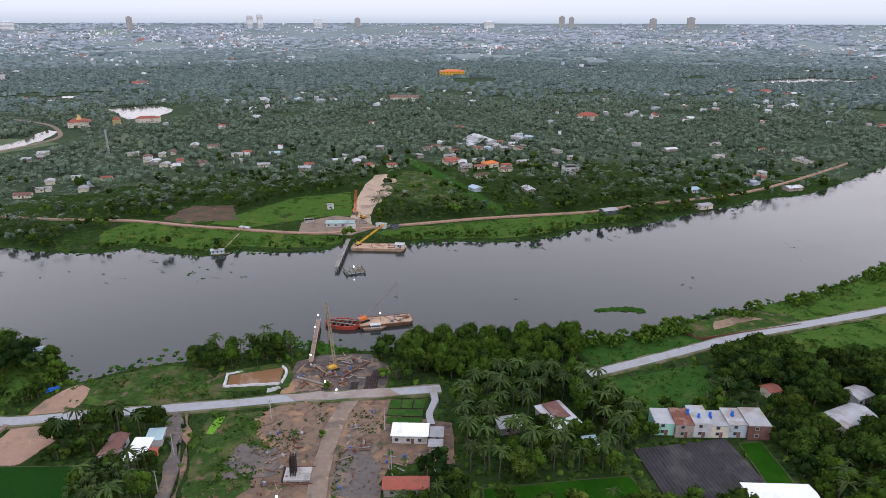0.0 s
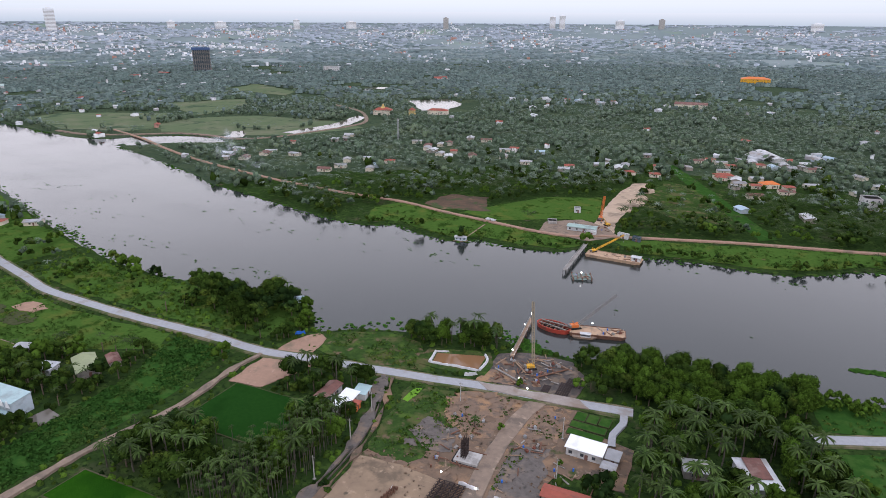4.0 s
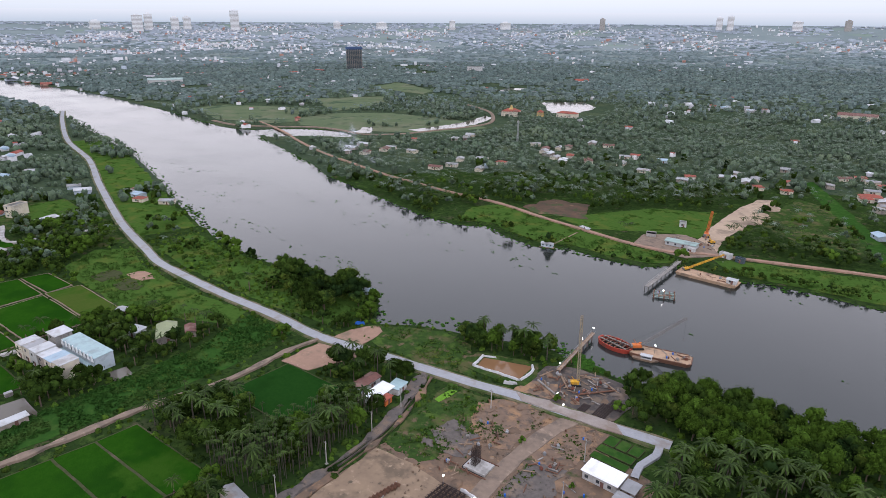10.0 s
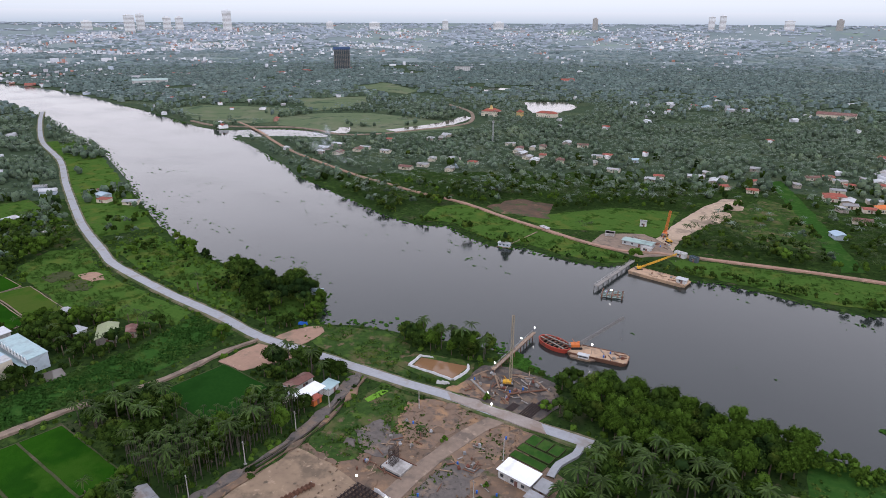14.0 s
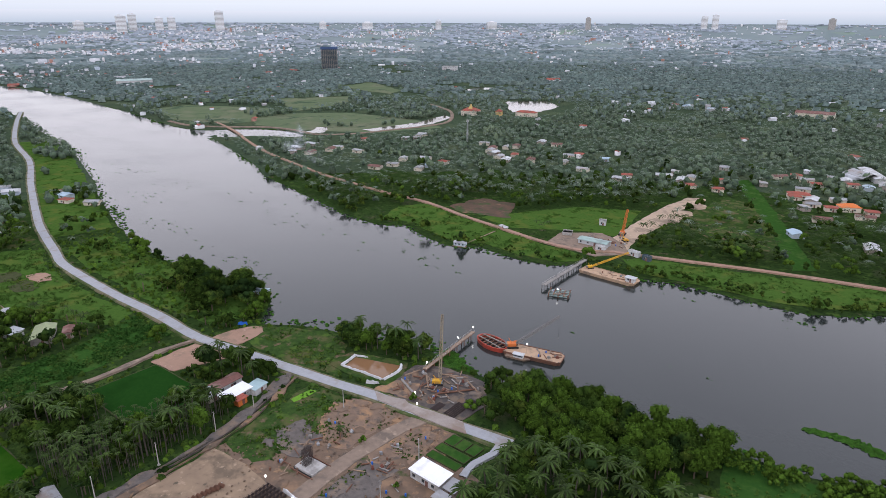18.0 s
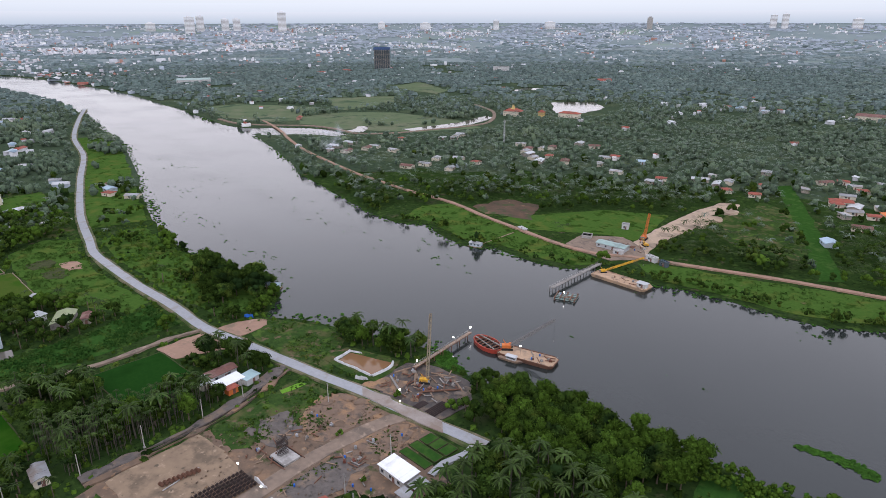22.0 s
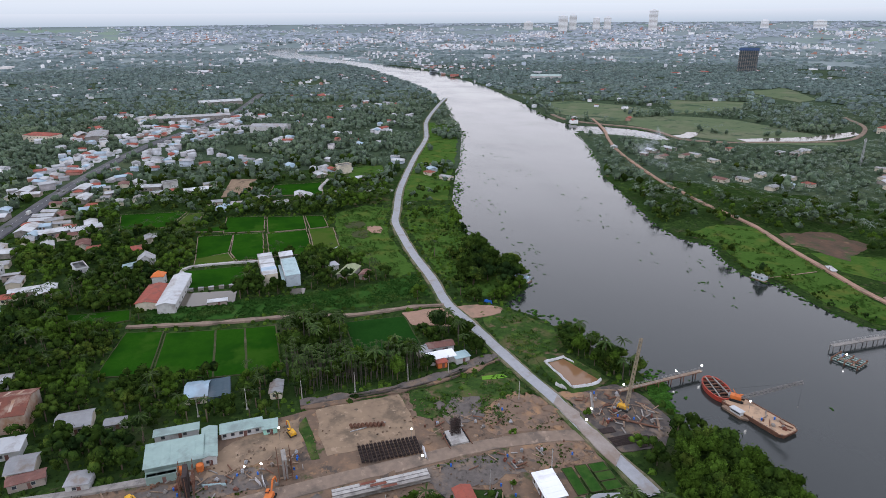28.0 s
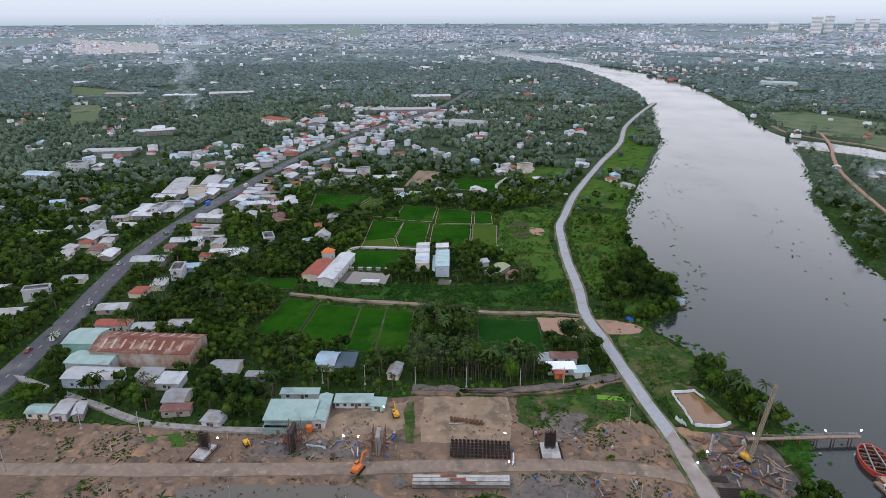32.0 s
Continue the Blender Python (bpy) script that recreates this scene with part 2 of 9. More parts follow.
# Far foliage is lighter and bluer with distance: haze put into base colour.
M_WOODS = material("haze-tinted far woods", (0.052, 0.081, 0.050), (0.088, 0.122, 0.072), 0.1, 0.75, island=0.34, bump=0.6, bump_scale=0.9, c=(0.113, 0.147, 0.081), c_scale=0.012, c_at=0.58, more=[((0.036, 0.056, 0.042), 0.5, 0.54)], spec=0.12)
M_PALM_FAR = material("haze-tinted palms of the far groves", (0.068, 0.095, 0.069), (0.114, 0.144, 0.101), 0.07, 0.65, island=0.5, spec=0.2)
M_INLAND = material("haze-tinted inland woods", (0.084, 0.122, 0.112), (0.122, 0.165, 0.144), 0.25, 0.8, island=0.3, c=(0.138, 0.181, 0.151), c_scale=0.008, c_at=0.57, more=[((0.062, 0.095, 0.092), 0.2, 0.54)], spec=0.25)
M_FAR_WOODS = material("haze-tinted woods of the distance", (0.1, 0.14, 0.142), (0.126, 0.166, 0.166), 0.012, 0.8, island=0.2, c=(0.145, 0.18, 0.166), c_scale=0.003, more=[((0.083, 0.12, 0.122), 0.008, 0.55)], spec=0.4)
M_RIM_WOODS = material("haze-paled woods near the horizon", (0.22, 0.26, 0.295), (0.25, 0.288, 0.32), 0.006, 0.8, island=0.15, more=[((0.19, 0.23, 0.26), 0.004, 0.55)], spec=0.8)
M_REED = material("water hyacinth", (0.036, 0.092, 0.013), (0.024, 0.062, 0.012), 0.5, 0.7, island=0.4, bump=0.5, spec=0.0)
M_CONCRETE = material("pale concrete", (0.39, 0.375, 0.35), (0.31, 0.298, 0.28), 0.8, 0.85, bump=0.15, c=(0.23, 0.215, 0.2), c_scale=0.3, c_at=0.53)
M_CONCRETE_DK = material("stained concrete", (0.27, 0.25, 0.225), (0.2, 0.185, 0.17), 0.8, 0.9, c=(0.14, 0.13, 0.12), c_scale=0.3)
M_WHITE = material("white painted wall", (0.492, 0.492, 0.484), (0.410, 0.410, 0.402), 0.5, 0.8, c=(0.295, 0.279, 0.262), c_scale=0.14, c_at=0.56)
M_CREAM = material("cream painted wall", (0.6, 0.54, 0.43), (0.52, 0.46, 0.37), 0.5, 0.8, c=(0.4, 0.36, 0.3), c_scale=0.15)
M_BLUEWALL = material("pale blue wall", (0.42, 0.48, 0.52), (0.35, 0.41, 0.45), 0.5, 0.8, c=(0.28, 0.3, 0.31), c_scale=0.2)
M_GREENWALL = material("mint wall", (0.32, 0.58, 0.47), (0.27, 0.5, 0.41), 0.5, 0.8)
M_BRICKWALL = material("bare block wall", (0.33, 0.28, 0.24), (0.26, 0.225, 0.195), 1.0, 0.9, c=(0.18, 0.165, 0.15), c_scale=0.2)
M_RUST = material("rusted sheet roof", (0.17, 0.062, 0.042), (0.115, 0.05, 0.038), 0.35, 0.75, c=(0.24, 0.17, 0.13), c_scale=0.18, c_at=0.56, bump=0.2)
M_RUSTWALL = material("rust streaked sheet wall", (0.36, 0.3, 0.25), (0.26, 0.14, 0.08), 0.35, 0.75, c=(0.42, 0.38, 0.34), c_scale=0.1)
M_TIN_GREEN = material("pale green sheet roof", (0.238, 0.328, 0.295), (0.197, 0.275, 0.250), 0.3, 0.5, c=(0.156, 0.205, 0.189), c_scale=0.12, c_at=0.56, spec=0.4)
M_TIN_WHITE = material("white sheet roof", (0.410, 0.422, 0.426), (0.336, 0.344, 0.353), 0.3, 0.5, c=(0.246, 0.234, 0.217), c_scale=0.12, c_at=0.53, spec=0.4, each=0.2)
M_TIN_GREY = material("grey sheet roof", (0.279, 0.283, 0.287), (0.213, 0.215, 0.217), 0.3, 0.55, c=(0.189, 0.156, 0.131), c_scale=0.14, spec=0.4, each=0.25)
M_BRIGHT = material("fresh white sheet roof", (0.72, 0.73, 0.74), (0.66, 0.67, 0.68), 0.3, 0.5, c=(0.55, 0.54, 0.52), c_scale=0.12, c_at=0.6, spec=0.4)
M_TIN_BLUE = material("blue sheet roof", (0.271, 0.369, 0.435), (0.230, 0.320, 0.385), 0.3, 0.45, c=(0.205, 0.254, 0.295), c_scale=0.1, spec=0.5)
M_TIN_CYAN = material("aqua sheet roof", (0.295, 0.402, 0.410), (0.246, 0.344, 0.353), 0.3, 0.5, c=(0.205, 0.262, 0.262), c_scale=0.12, spec=0.4)
M_OLIVE = material("mossy fibre cement roof", (0.27, 0.3, 0.17), (0.22, 0.24, 0.15), 0.4, 0.8)
M_TILE_RED = material("red tile roof", (0.3, 0.085, 0.06), (0.22, 0.07, 0.05), 0.5, 0.8, c=(0.16, 0.07, 0.055), c_scale=0.2)
M_TILE_BROWN = material("brown tile roof", (0.17, 0.085, 0.07), (0.12, 0.065, 0.055), 0.5, 0.85, c=(0.2, 0.13, 0.11), c_scale=0.2)
M_ORANGE = material("orange paint", (0.55, 0.16, 0.04), (0.46, 0.13, 0.04), 0.6, 0.55)
M_GOLD = material("faded gold plaster", (0.5, 0.36, 0.14), (0.42, 0.3, 0.12), 0.5, 0.7)
M_YELLOW = material("yellow machine paint", (0.6, 0.33, 0.03), (0.5, 0.27, 0.03), 0.8, 0.5, c=(0.28, 0.17, 0.06), c_scale=0.4)
M_REDHULL = material("red hull paint", (0.36, 0.055, 0.035), (0.27, 0.05, 0.035), 0.5, 0.6, c=(0.16, 0.06, 0.045), c_scale=0.25)
M_STEEL = material("grey steel", (0.21, 0.2, 0.19), (0.15, 0.145, 0.14), 0.8, 0.55, metal=0.4)
M_RUSTSTEEL = material("rusty steel", (0.17, 0.085, 0.055), (0.11, 0.062, 0.045), 0.8, 0.8)
M_DARKSTEEL = material("dark rebar", (0.035, 0.028, 0.027), (0.055, 0.04, 0.036), 0.8, 0.8)
M_BLACKNET = material("black shade net", (0.032, 0.03, 0.032), (0.045, 0.042, 0.044), 0.6, 0.9, c=(0.065, 0.062, 0.06), c_scale=0.1)
M_DECK = material("wooden barge deck", (0.27, 0.19, 0.13), (0.2, 0.14, 0.1), 0.6, 0.85, c=(0.14, 0.1, 0.08), c_scale=0.25)
M_BARGE = material("sunbleached barge deck", (0.42, 0.29, 0.19), (0.33, 0.225, 0.15), 0.5, 0.85, c=(0.2, 0.15, 0.11), c_scale=0.2, c_at=0.56)
M_TARP = material("white plastic sheet", (0.58, 0.58, 0.59), (0.44, 0.43, 0.43), 0.6, 0.5, bump=0.6)
M_BLUETARP = material("blue tarpaulin", (0.03, 0.14, 0.5), (0.03, 0.11, 0.42), 0.8, 0.5, bump=0.4)
M_BLUENET = material("faded blue net", (0.07, 0.12, 0.24), (0.06, 0.09, 0.17), 0.3, 0.8)
M_NAVY = material("navy sheet", (0.045, 0.07, 0.085), (0.055, 0.08, 0.098), 0.5, 0.6, c=(0.075, 0.092, 0.105), c_scale=0.1)
M_GLASS = material("window glass", (0.05, 0.06, 0.07), (0.035, 0.04, 0.05), 0.5, 0.12, spec=0.6)
M_DARK = material("dark opening", (0.03, 0.03, 0.03), (0.02, 0.02, 0.02), 0.8, 0.9)
M_RUBBER = material("black rubber", (0.02, 0.02, 0.02), (0.03, 0.03, 0.03), 1.0, 0.9)
M_LAMP = glow("lamp head", (1.0, 0.97, 0.93), 14.0)
M_BOOM = material("worn yellow grey boom steel", (0.3, 0.24, 0.15), (0.2, 0.175, 0.14), 0.8, 0.6)
M_CANAL = material("canal weeds", (0.02, 0.058, 0.012), (0.03, 0.076, 0.014), 0.4, 0.9, bump=0.8, bump_scale=1.0, c=(0.045, 0.085, 0.02), c_scale=0.1, detail=9.0, spec=0.0)
# Far house tones lean bluish white: haze mixed into the palette.
M_HOUSES = palette_material("haze-tinted far plaster and sheet", [(0.6, 0.61, 0.64), (0.5, 0.51, 0.54), (0.7, 0.71, 0.73), (0.4, 0.4, 0.42), (0.52, 0.54, 0.58), (0.62, 0.6, 0.59), (0.4, 0.46, 0.53), (0.6, 0.62, 0.65), (0.33, 0.32, 0.33), (0.36, 0.2, 0.16), (0.76, 0.77, 0.78)])


# glowing strip with painted haze: plain beyond the horizon fading into the sky
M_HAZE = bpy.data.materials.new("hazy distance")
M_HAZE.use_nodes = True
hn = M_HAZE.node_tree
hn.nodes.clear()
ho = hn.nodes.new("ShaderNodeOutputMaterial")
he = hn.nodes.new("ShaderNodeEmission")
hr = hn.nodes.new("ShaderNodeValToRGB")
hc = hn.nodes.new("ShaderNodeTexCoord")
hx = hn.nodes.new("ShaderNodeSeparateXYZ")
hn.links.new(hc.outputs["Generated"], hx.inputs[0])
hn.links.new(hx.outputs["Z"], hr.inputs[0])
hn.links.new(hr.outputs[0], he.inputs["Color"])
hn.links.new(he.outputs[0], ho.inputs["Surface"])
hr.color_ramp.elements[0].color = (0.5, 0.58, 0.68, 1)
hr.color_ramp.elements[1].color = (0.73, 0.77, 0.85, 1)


def water_material(name, deep, rough, wave, strength):
    m = material(name, deep, tuple(v * 0.85 for v in deep), 0.02, rough, spec=0.5)
    t = m.node_tree
    n, l = t.nodes, t.links
    b = n["Principled BSDF"]
    b.inputs["IOR"].default_value = 1.385
    geo = n.new("ShaderNodeNewGeometry")
    mp = n.new("ShaderNodeMapping")
    mp.inputs["Scale"].default_value = (1.0, 1.6, 1)
    l.new(geo.outputs["Position"], mp.inputs[0])
    nz = n.new("ShaderNodeTexNoise")
    nz.inputs["Scale"].default_value = wave
    nz.inputs["Detail"].default_value = 4
    l.new(mp.outputs[0], nz.inputs["Vector"])
    bp = n.new("ShaderNodeBump")
    bp.inputs["Strength"].default_value = strength
    bp.inputs["Distance"].default_value = 0.1
    l.new(nz.outputs["Fac"], bp.inputs["Height"])
    l.new(bp.outputs[0], b.inputs["Normal"])
    # smooth slicks among rippled water
    big = n.new("ShaderNodeTexNoise")
    big.inputs["Scale"].default_value = 0.012
    big.inputs["Detail"].default_value = 5
    l.new(mp.outputs[0], big.inputs["Vector"])
    r = n.new("ShaderNodeMapRange")
    r.inputs["From Min"].default_value, r.inputs["From Max"].default_value = 0.35, 0.7
    r.inputs["To Min"].default_value, r.inputs["To Max"].default_value = rough * 0.6, rough * 1.6
    l.new(big.outputs["Fac"], r.inputs["Value"])
    l.new(r.outputs[0], b.inputs["Roughness"])
    return m


M_RIVER = water_material("grey river water", (0.022, 0.026, 0.0245), 0.12, 0.55, 0.2)
M_POND = water_material("still pond water", (0.09, 0.078, 0.06), 0.1, 0.8, 0.1)
M_POND_BROWN = water_material("brown settling water", (0.2, 0.11, 0.055), 0.1, 0.8, 0.1)


# ---------------------------------------------------------------- mesh helpers
def part(name, bm, mat, parent=None, label=""):
    me = bpy.data.meshes.new(name)
    bm.to_mesh(me)
    bm.free()
    me.materials.append(mat)
    ob = new(name, me)
    if parent is not None:
        ob.parent = parent
    if label:
        ob["label"] = label
    return ob


def quads(name, verts, faces, mat, parent=None, smooth=False):
    """One mesh from arrays of corners and of four-cornered faces."""
    verts, faces = np.asarray(verts, np.float32), np.asarray(faces, np.int32)
    me = bpy.data.meshes.new(name)
    me.vertices.add(len(verts))
    me.vertices.foreach_set("co", verts.ravel())
    me.loops.add(faces.size)
    me.loops.foreach_set("vertex_index", faces.ravel())
    me.polygons.add(len(faces))
    me.polygons.foreach_set("loop_start", np.arange(0, faces.size, 4, dtype=np.int32))
    if smooth:
        me.polygons.foreach_set("use_smooth", np.ones(len(faces), bool))
    me.update(calc_edges=True)
    me.materials.append(mat)
    ob = new(name, me)
    if parent is not None:
        ob.parent = parent
    return ob


def box(bm, x, y, z, w, d, h, rz=0.0, rx=0.0, ry=0.0, taper=1.0):
    """A block whose base centre is at x, y, z."""
    m = pose(x, y, z, rx, ry, rz)
    vs = []
    for k, s in ((0, 1.0), (h, taper)):
        for a, b in ((-1, -1), (1, -1), (1, 1), (-1, 1)):
            vs.append(bm.verts.new(m @ Vector((a * w / 2 * s, b * d / 2 * s, k))))
    for f in ((3, 2, 1, 0), (4, 5, 6, 7), (0, 1, 5, 4), (1, 2, 6, 5), (2, 3, 7, 6), (3, 0, 4, 7)):
        bm.faces.new([vs[i] for i in f])


def tube(bm, a, b, r1, r2=None, n=8, caps=True):
    """A round bar from a to b."""
    a, b = Vector(a), Vector(b)
    r2 = r1 if r2 is None else r2
    q = (b - a).to_track_quat("Z", "Y")
    rings = []
    for p, r in ((a, r1), (b, r2)):
        rings.append([bm.verts.new(p + q @ Vector((r * math.cos(2 * math.pi * i / n), r * math.sin(2 * math.pi * i / n), 0))) for i in range(n)])
    for i in range(n):
        bm.faces.new((rings[0][i], rings[0][(i + 1) % n], rings[1][(i + 1) % n], rings[1][i]))
    if caps:
        bm.faces.new(rings[0][::-1])
        bm.faces.new(rings[1])


def empty(name, m, label, category, group=""):
    ob = new(name)
    ob.matrix_world = m
    return tagged(ob, label, category, group)


def spline(points, step):
    """A smooth line through the points, in steps of about that length."""
    p = np.array(points, float)
    p = np.vstack([2 * p[0] - p[1], p, 2 * p[-1] - p[-2]])
    out = []
    for i in range(1, len(p) - 2):
        k = max(1, int(np.linalg.norm(p[i + 1] - p[i]) / step))
        for u in np.arange(k) / k:
            a, b, c, d = p[i - 1], p[i], p[i + 1], p[i + 2]
            out.append(0.5 * (2 * b + (c - a) * u + (2 * a - 5 * b + 4 * c - d) * u * u + (3 * b - a - 3 * c + d) * u**3))
    out.append(p[-2])
    return np.array(out)


def rough(line, amount, size, seed=0.0):
    """The line with wandering edges."""
    out = []
    for x, y in line:
        v = noise.noise_vector(Vector((x / size, y / size, seed)))
        w = noise.noise_vector(Vector((x / size * 3.1, y / size * 3.1, seed + 9)))
        out.append((x + amount * (v.x + 0.5 * w.x), y + amount * (v.y + 0.5 * w.y)))
    return np.array(out)


def inside(poly, x, y):
    """Which of the points lie within the polygon."""
    x, y = np.asarray(x, float), np.asarray(y, float)
    poly = np.asarray(poly, float)
    hit = np.zeros(x.shape, bool)
    j = len(poly) - 1
    for i in range(len(poly)):
        (xi, yi), (xj, yj) = poly[i], poly[j]
        if yi != yj:
            hit ^= ((yi > y) != (yj > y)) & (x < (xj - xi) * (y - yi) / (yj - yi) + xi)
        j = i
    return hit


def away(line, x, y):
    """The distance of each point from the line."""
    x, y = np.asarray(x, float), np.asarray(y, float)
    best = np.full(x.shape, 1e9)
    for (ax, ay), (bx, by) in zip(line[:-1], line[1:]):
        dx, dy = bx - ax, by - ay
        u = np.clip(((x - ax) * dx + (y - ay) * dy) / (dx * dx + dy * dy + 1e-9), 0, 1)
        best = np.minimum(best, np.hypot(x - ax - u * dx, y - ay - u * dy))
    return best


# ---------------------------------------------------------------- land and river
HUB, RIM = (65.0, 70.0), 4830.0


def rise(x, y):
    """The land is flat and climbs gently towards the far rim."""
    r = np.hypot(np.asarray(x, float) - HUB[0], np.asarray(y, float) - HUB[1])
    return np.clip((r - 3150) / (RIM - 3150), 0, 2) ** 1.5 * 109


NEAR_BANK = [(-3560, 285), (-3420, 206), (-3200, 158), (-2930, 128), (-2740, 165), (-2478, 225), (-2254, 296), (-2076, 358), (-1840, 404), (-1576, 432), (-1347, 434), (-1172, 434), (-955, 409), (-699, 356), (-638, 344), (-509, 304), (-414, 270),
             (-342, 247), (-299, 237), (-252, 233), (-205, 238), (-170, 240), (-150, 223), (-143, 214), (-130, 224), (-105, 233), (-80, 241), (-66, 246), (-52, 240),
             (-38, 241), (-20, 243), (0, 248), (36, 252), (57, 255), (80, 256), (102, 266), (122, 276), (150, 286), (187, 303), (216, 319), (253, 344), (330, 400), (460, 490), (760, 640), (1500, 830)]
FAR_BANK = [(-3555, 300), (-3420, 345), (-3200, 308), (-2950, 287), (-2800, 298), (-2610, 342), (-2380, 394), (-2108, 460), (-1920, 520), (-1727, 558), (-1466, 576), (-1240, 576), (-1128, 565), (-926, 543), (-760, 515), (-700, 508), (-657, 520), (-634, 552), (-585, 580), (-530, 573), (-522, 558), (-552, 540), (-578, 520), (-590, 502),
            (-600, 489), (-533, 466), (-460, 438), (-422, 423), (-391, 407), (-342, 394), (-292, 380), (-240, 367), (-207, 365), (-189, 375), (-170, 366), (-139, 360),
            (-126, 370), (-100, 366), (-76, 369), (-62, 381), (-32, 381), (-14, 386), (10, 388), (40, 387), (64, 393), (94, 415), (134, 424), (169, 445), (217, 473),
            (252, 493), (298, 511), (349, 551), (434, 623), (600, 740), (900, 900), (1500, 1100)]
near_bank = rough(spline(NEAR_BANK, 5), 1.6, 9, 1.0)
far_bank = rough(spline(FAR_BANK, 5), 1.6, 9, 2.0)
RIVER = np.vstack([near_bank, far_bank[::-1]])


def river_map(gap=1.5, x0=-3570.0, x1=1500.0, y0=90.0, y1=1110.0):
    """A chart of the river, row by row."""
    xs, ys = np.arange(x0, x1, gap), np.arange(y0, y1, gap)
    chart = np.zeros((len(ys), len(xs)), bool)
    ax, ay = RIVER[:, 0], RIVER[:, 1]
    bx, by = np.roll(ax, -1), np.roll(ay, -1)
    for k, v in enumerate(ys):
        c = (ay > v) != (by > v)
        cuts = np.sort(ax[c] + (v - ay[c]) / (by[c] - ay[c]) * (bx[c] - ax[c]))
        for s, e in zip(cuts[0::2], cuts[1::2]):
            chart[k, max(0, int((s - x0) / gap + 1)):max(0, int((e - x0) / gap + 1))] = True
    return chart


CHART = river_map()


def in_river(x, y):
    x, y = np.asarray(x, float), np.asarray(y, float)
    i, j = np.floor((x + 3570) / 1.5).astype(int), np.floor((y - 90) / 1.5).astype(int)
    ok = (i >= 0) & (i < CHART.shape[1]) & (j >= 0) & (j < CHART.shape[0])
    out = np.zeros(x.shape, bool)
    out[ok] = CHART[j[ok], i[ok]]
    return out


def ground_sheet():
    rng = np.random.default_rng(4)
    pts, heights = [], []

    def add(p, z):
        pts.append(Vector((float(p[0]), float(p[1]))))
        heights.append(float(z))

    for p in near_bank:
        add(p, -0.25)
    for p in far_bank:
        add(p, -0.25)
    edges = [(i, i + 1) for i in range(len(near_bank) - 1)] + [(len(near_bank) + i, len(near_bank) + i + 1) for i in range(len(far_bank) - 1)]
    # the bed, three metres from each bank
    for line, side in ((near_bank, 1), (far_bank, -1)):
        d = np.gradient(line, axis=0)
        d /= np.linalg.norm(d, axis=1)[:, None] + 1e-9
        inner = line + side * 3.0 * np.stack([-d[:, 1], d[:, 0]], 1)
        ok = in_river(inner[:, 0], inner[:, 1])
        for p in inner[ok][::2]:
            add(p, -2.6)
    # open land, coarser with distance
    free = []
    for r0, r1, gap in ((0, 750, 24), (750, 1800, 70), (1800, RIM, 170)):
        n = int(2 * r1 / gap)
        gx, gy = np.meshgrid(np.arange(-n // 2, n // 2 + 1) * gap, np.arange(-n // 2, n // 2 + 1) * gap)
        gx, gy = gx.ravel() + rng.uniform(-0.3, 0.3, gx.size) * gap, gy.ravel() + rng.uniform(-0.3, 0.3, gy.size) * gap
        r = np.hypot(gx, gy)
        k = (r >= r0) & (r < min(r1, RIM - gap / 3))
        free.append(np.stack([gx[k] + HUB[0], gy[k] + HUB[1]], 1))
    free = np.vstack(free)
    wet = in_river(free[:, 0], free[:, 1])
    for p, w, z in zip(free, wet, rise(free[:, 0], free[:, 1])):
        add(p, -2.8 if w else z + rng.uniform(-0.02, 0.02))
    for a in np.linspace(0, 2 * math.pi, 144, endpoint=False):
        p = (HUB[0] + RIM * math.cos(a), HUB[1] + RIM * math.sin(a))
        add(p, rise(*p))
    vs, _, fs, origin, _, _ = geometry.delaunay_2d_cdt(pts, edges, [], 0, 1e-4)
    me = bpy.data.meshes.new("ground")
    me.from_pydata([(v.x, v.y, heights[o[0]] if o else -0.25) for v, o in zip(vs, origin)], [], [tuple(f) for f in fs])
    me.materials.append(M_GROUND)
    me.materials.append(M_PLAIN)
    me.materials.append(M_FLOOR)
    # beyond 560 m and 2080 m the faces take haze-tinted materials
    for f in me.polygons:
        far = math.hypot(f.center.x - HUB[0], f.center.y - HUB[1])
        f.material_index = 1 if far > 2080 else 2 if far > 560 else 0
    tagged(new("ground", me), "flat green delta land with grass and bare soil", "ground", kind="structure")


ground_sheet()

bm = bmesh.new()
bmesh.ops.create_grid(bm, x_segments=8, y_segments=4, size=1)
for v in bm.verts:
    v.co = (-1035 + 2535 * v.co.x, 560 + 600 * v.co.y, -0.9)
tagged(part("water", bm, M_RIVER), "wide grey river, calm with faint ripples", "river", kind="structure")

# ---------------------------------------------------------------- ground cover, tracks and fields
BEDS = []
OPEN = []      # polygons kept free of trees
TRACKS = []    # lines kept free of trees: points, half width


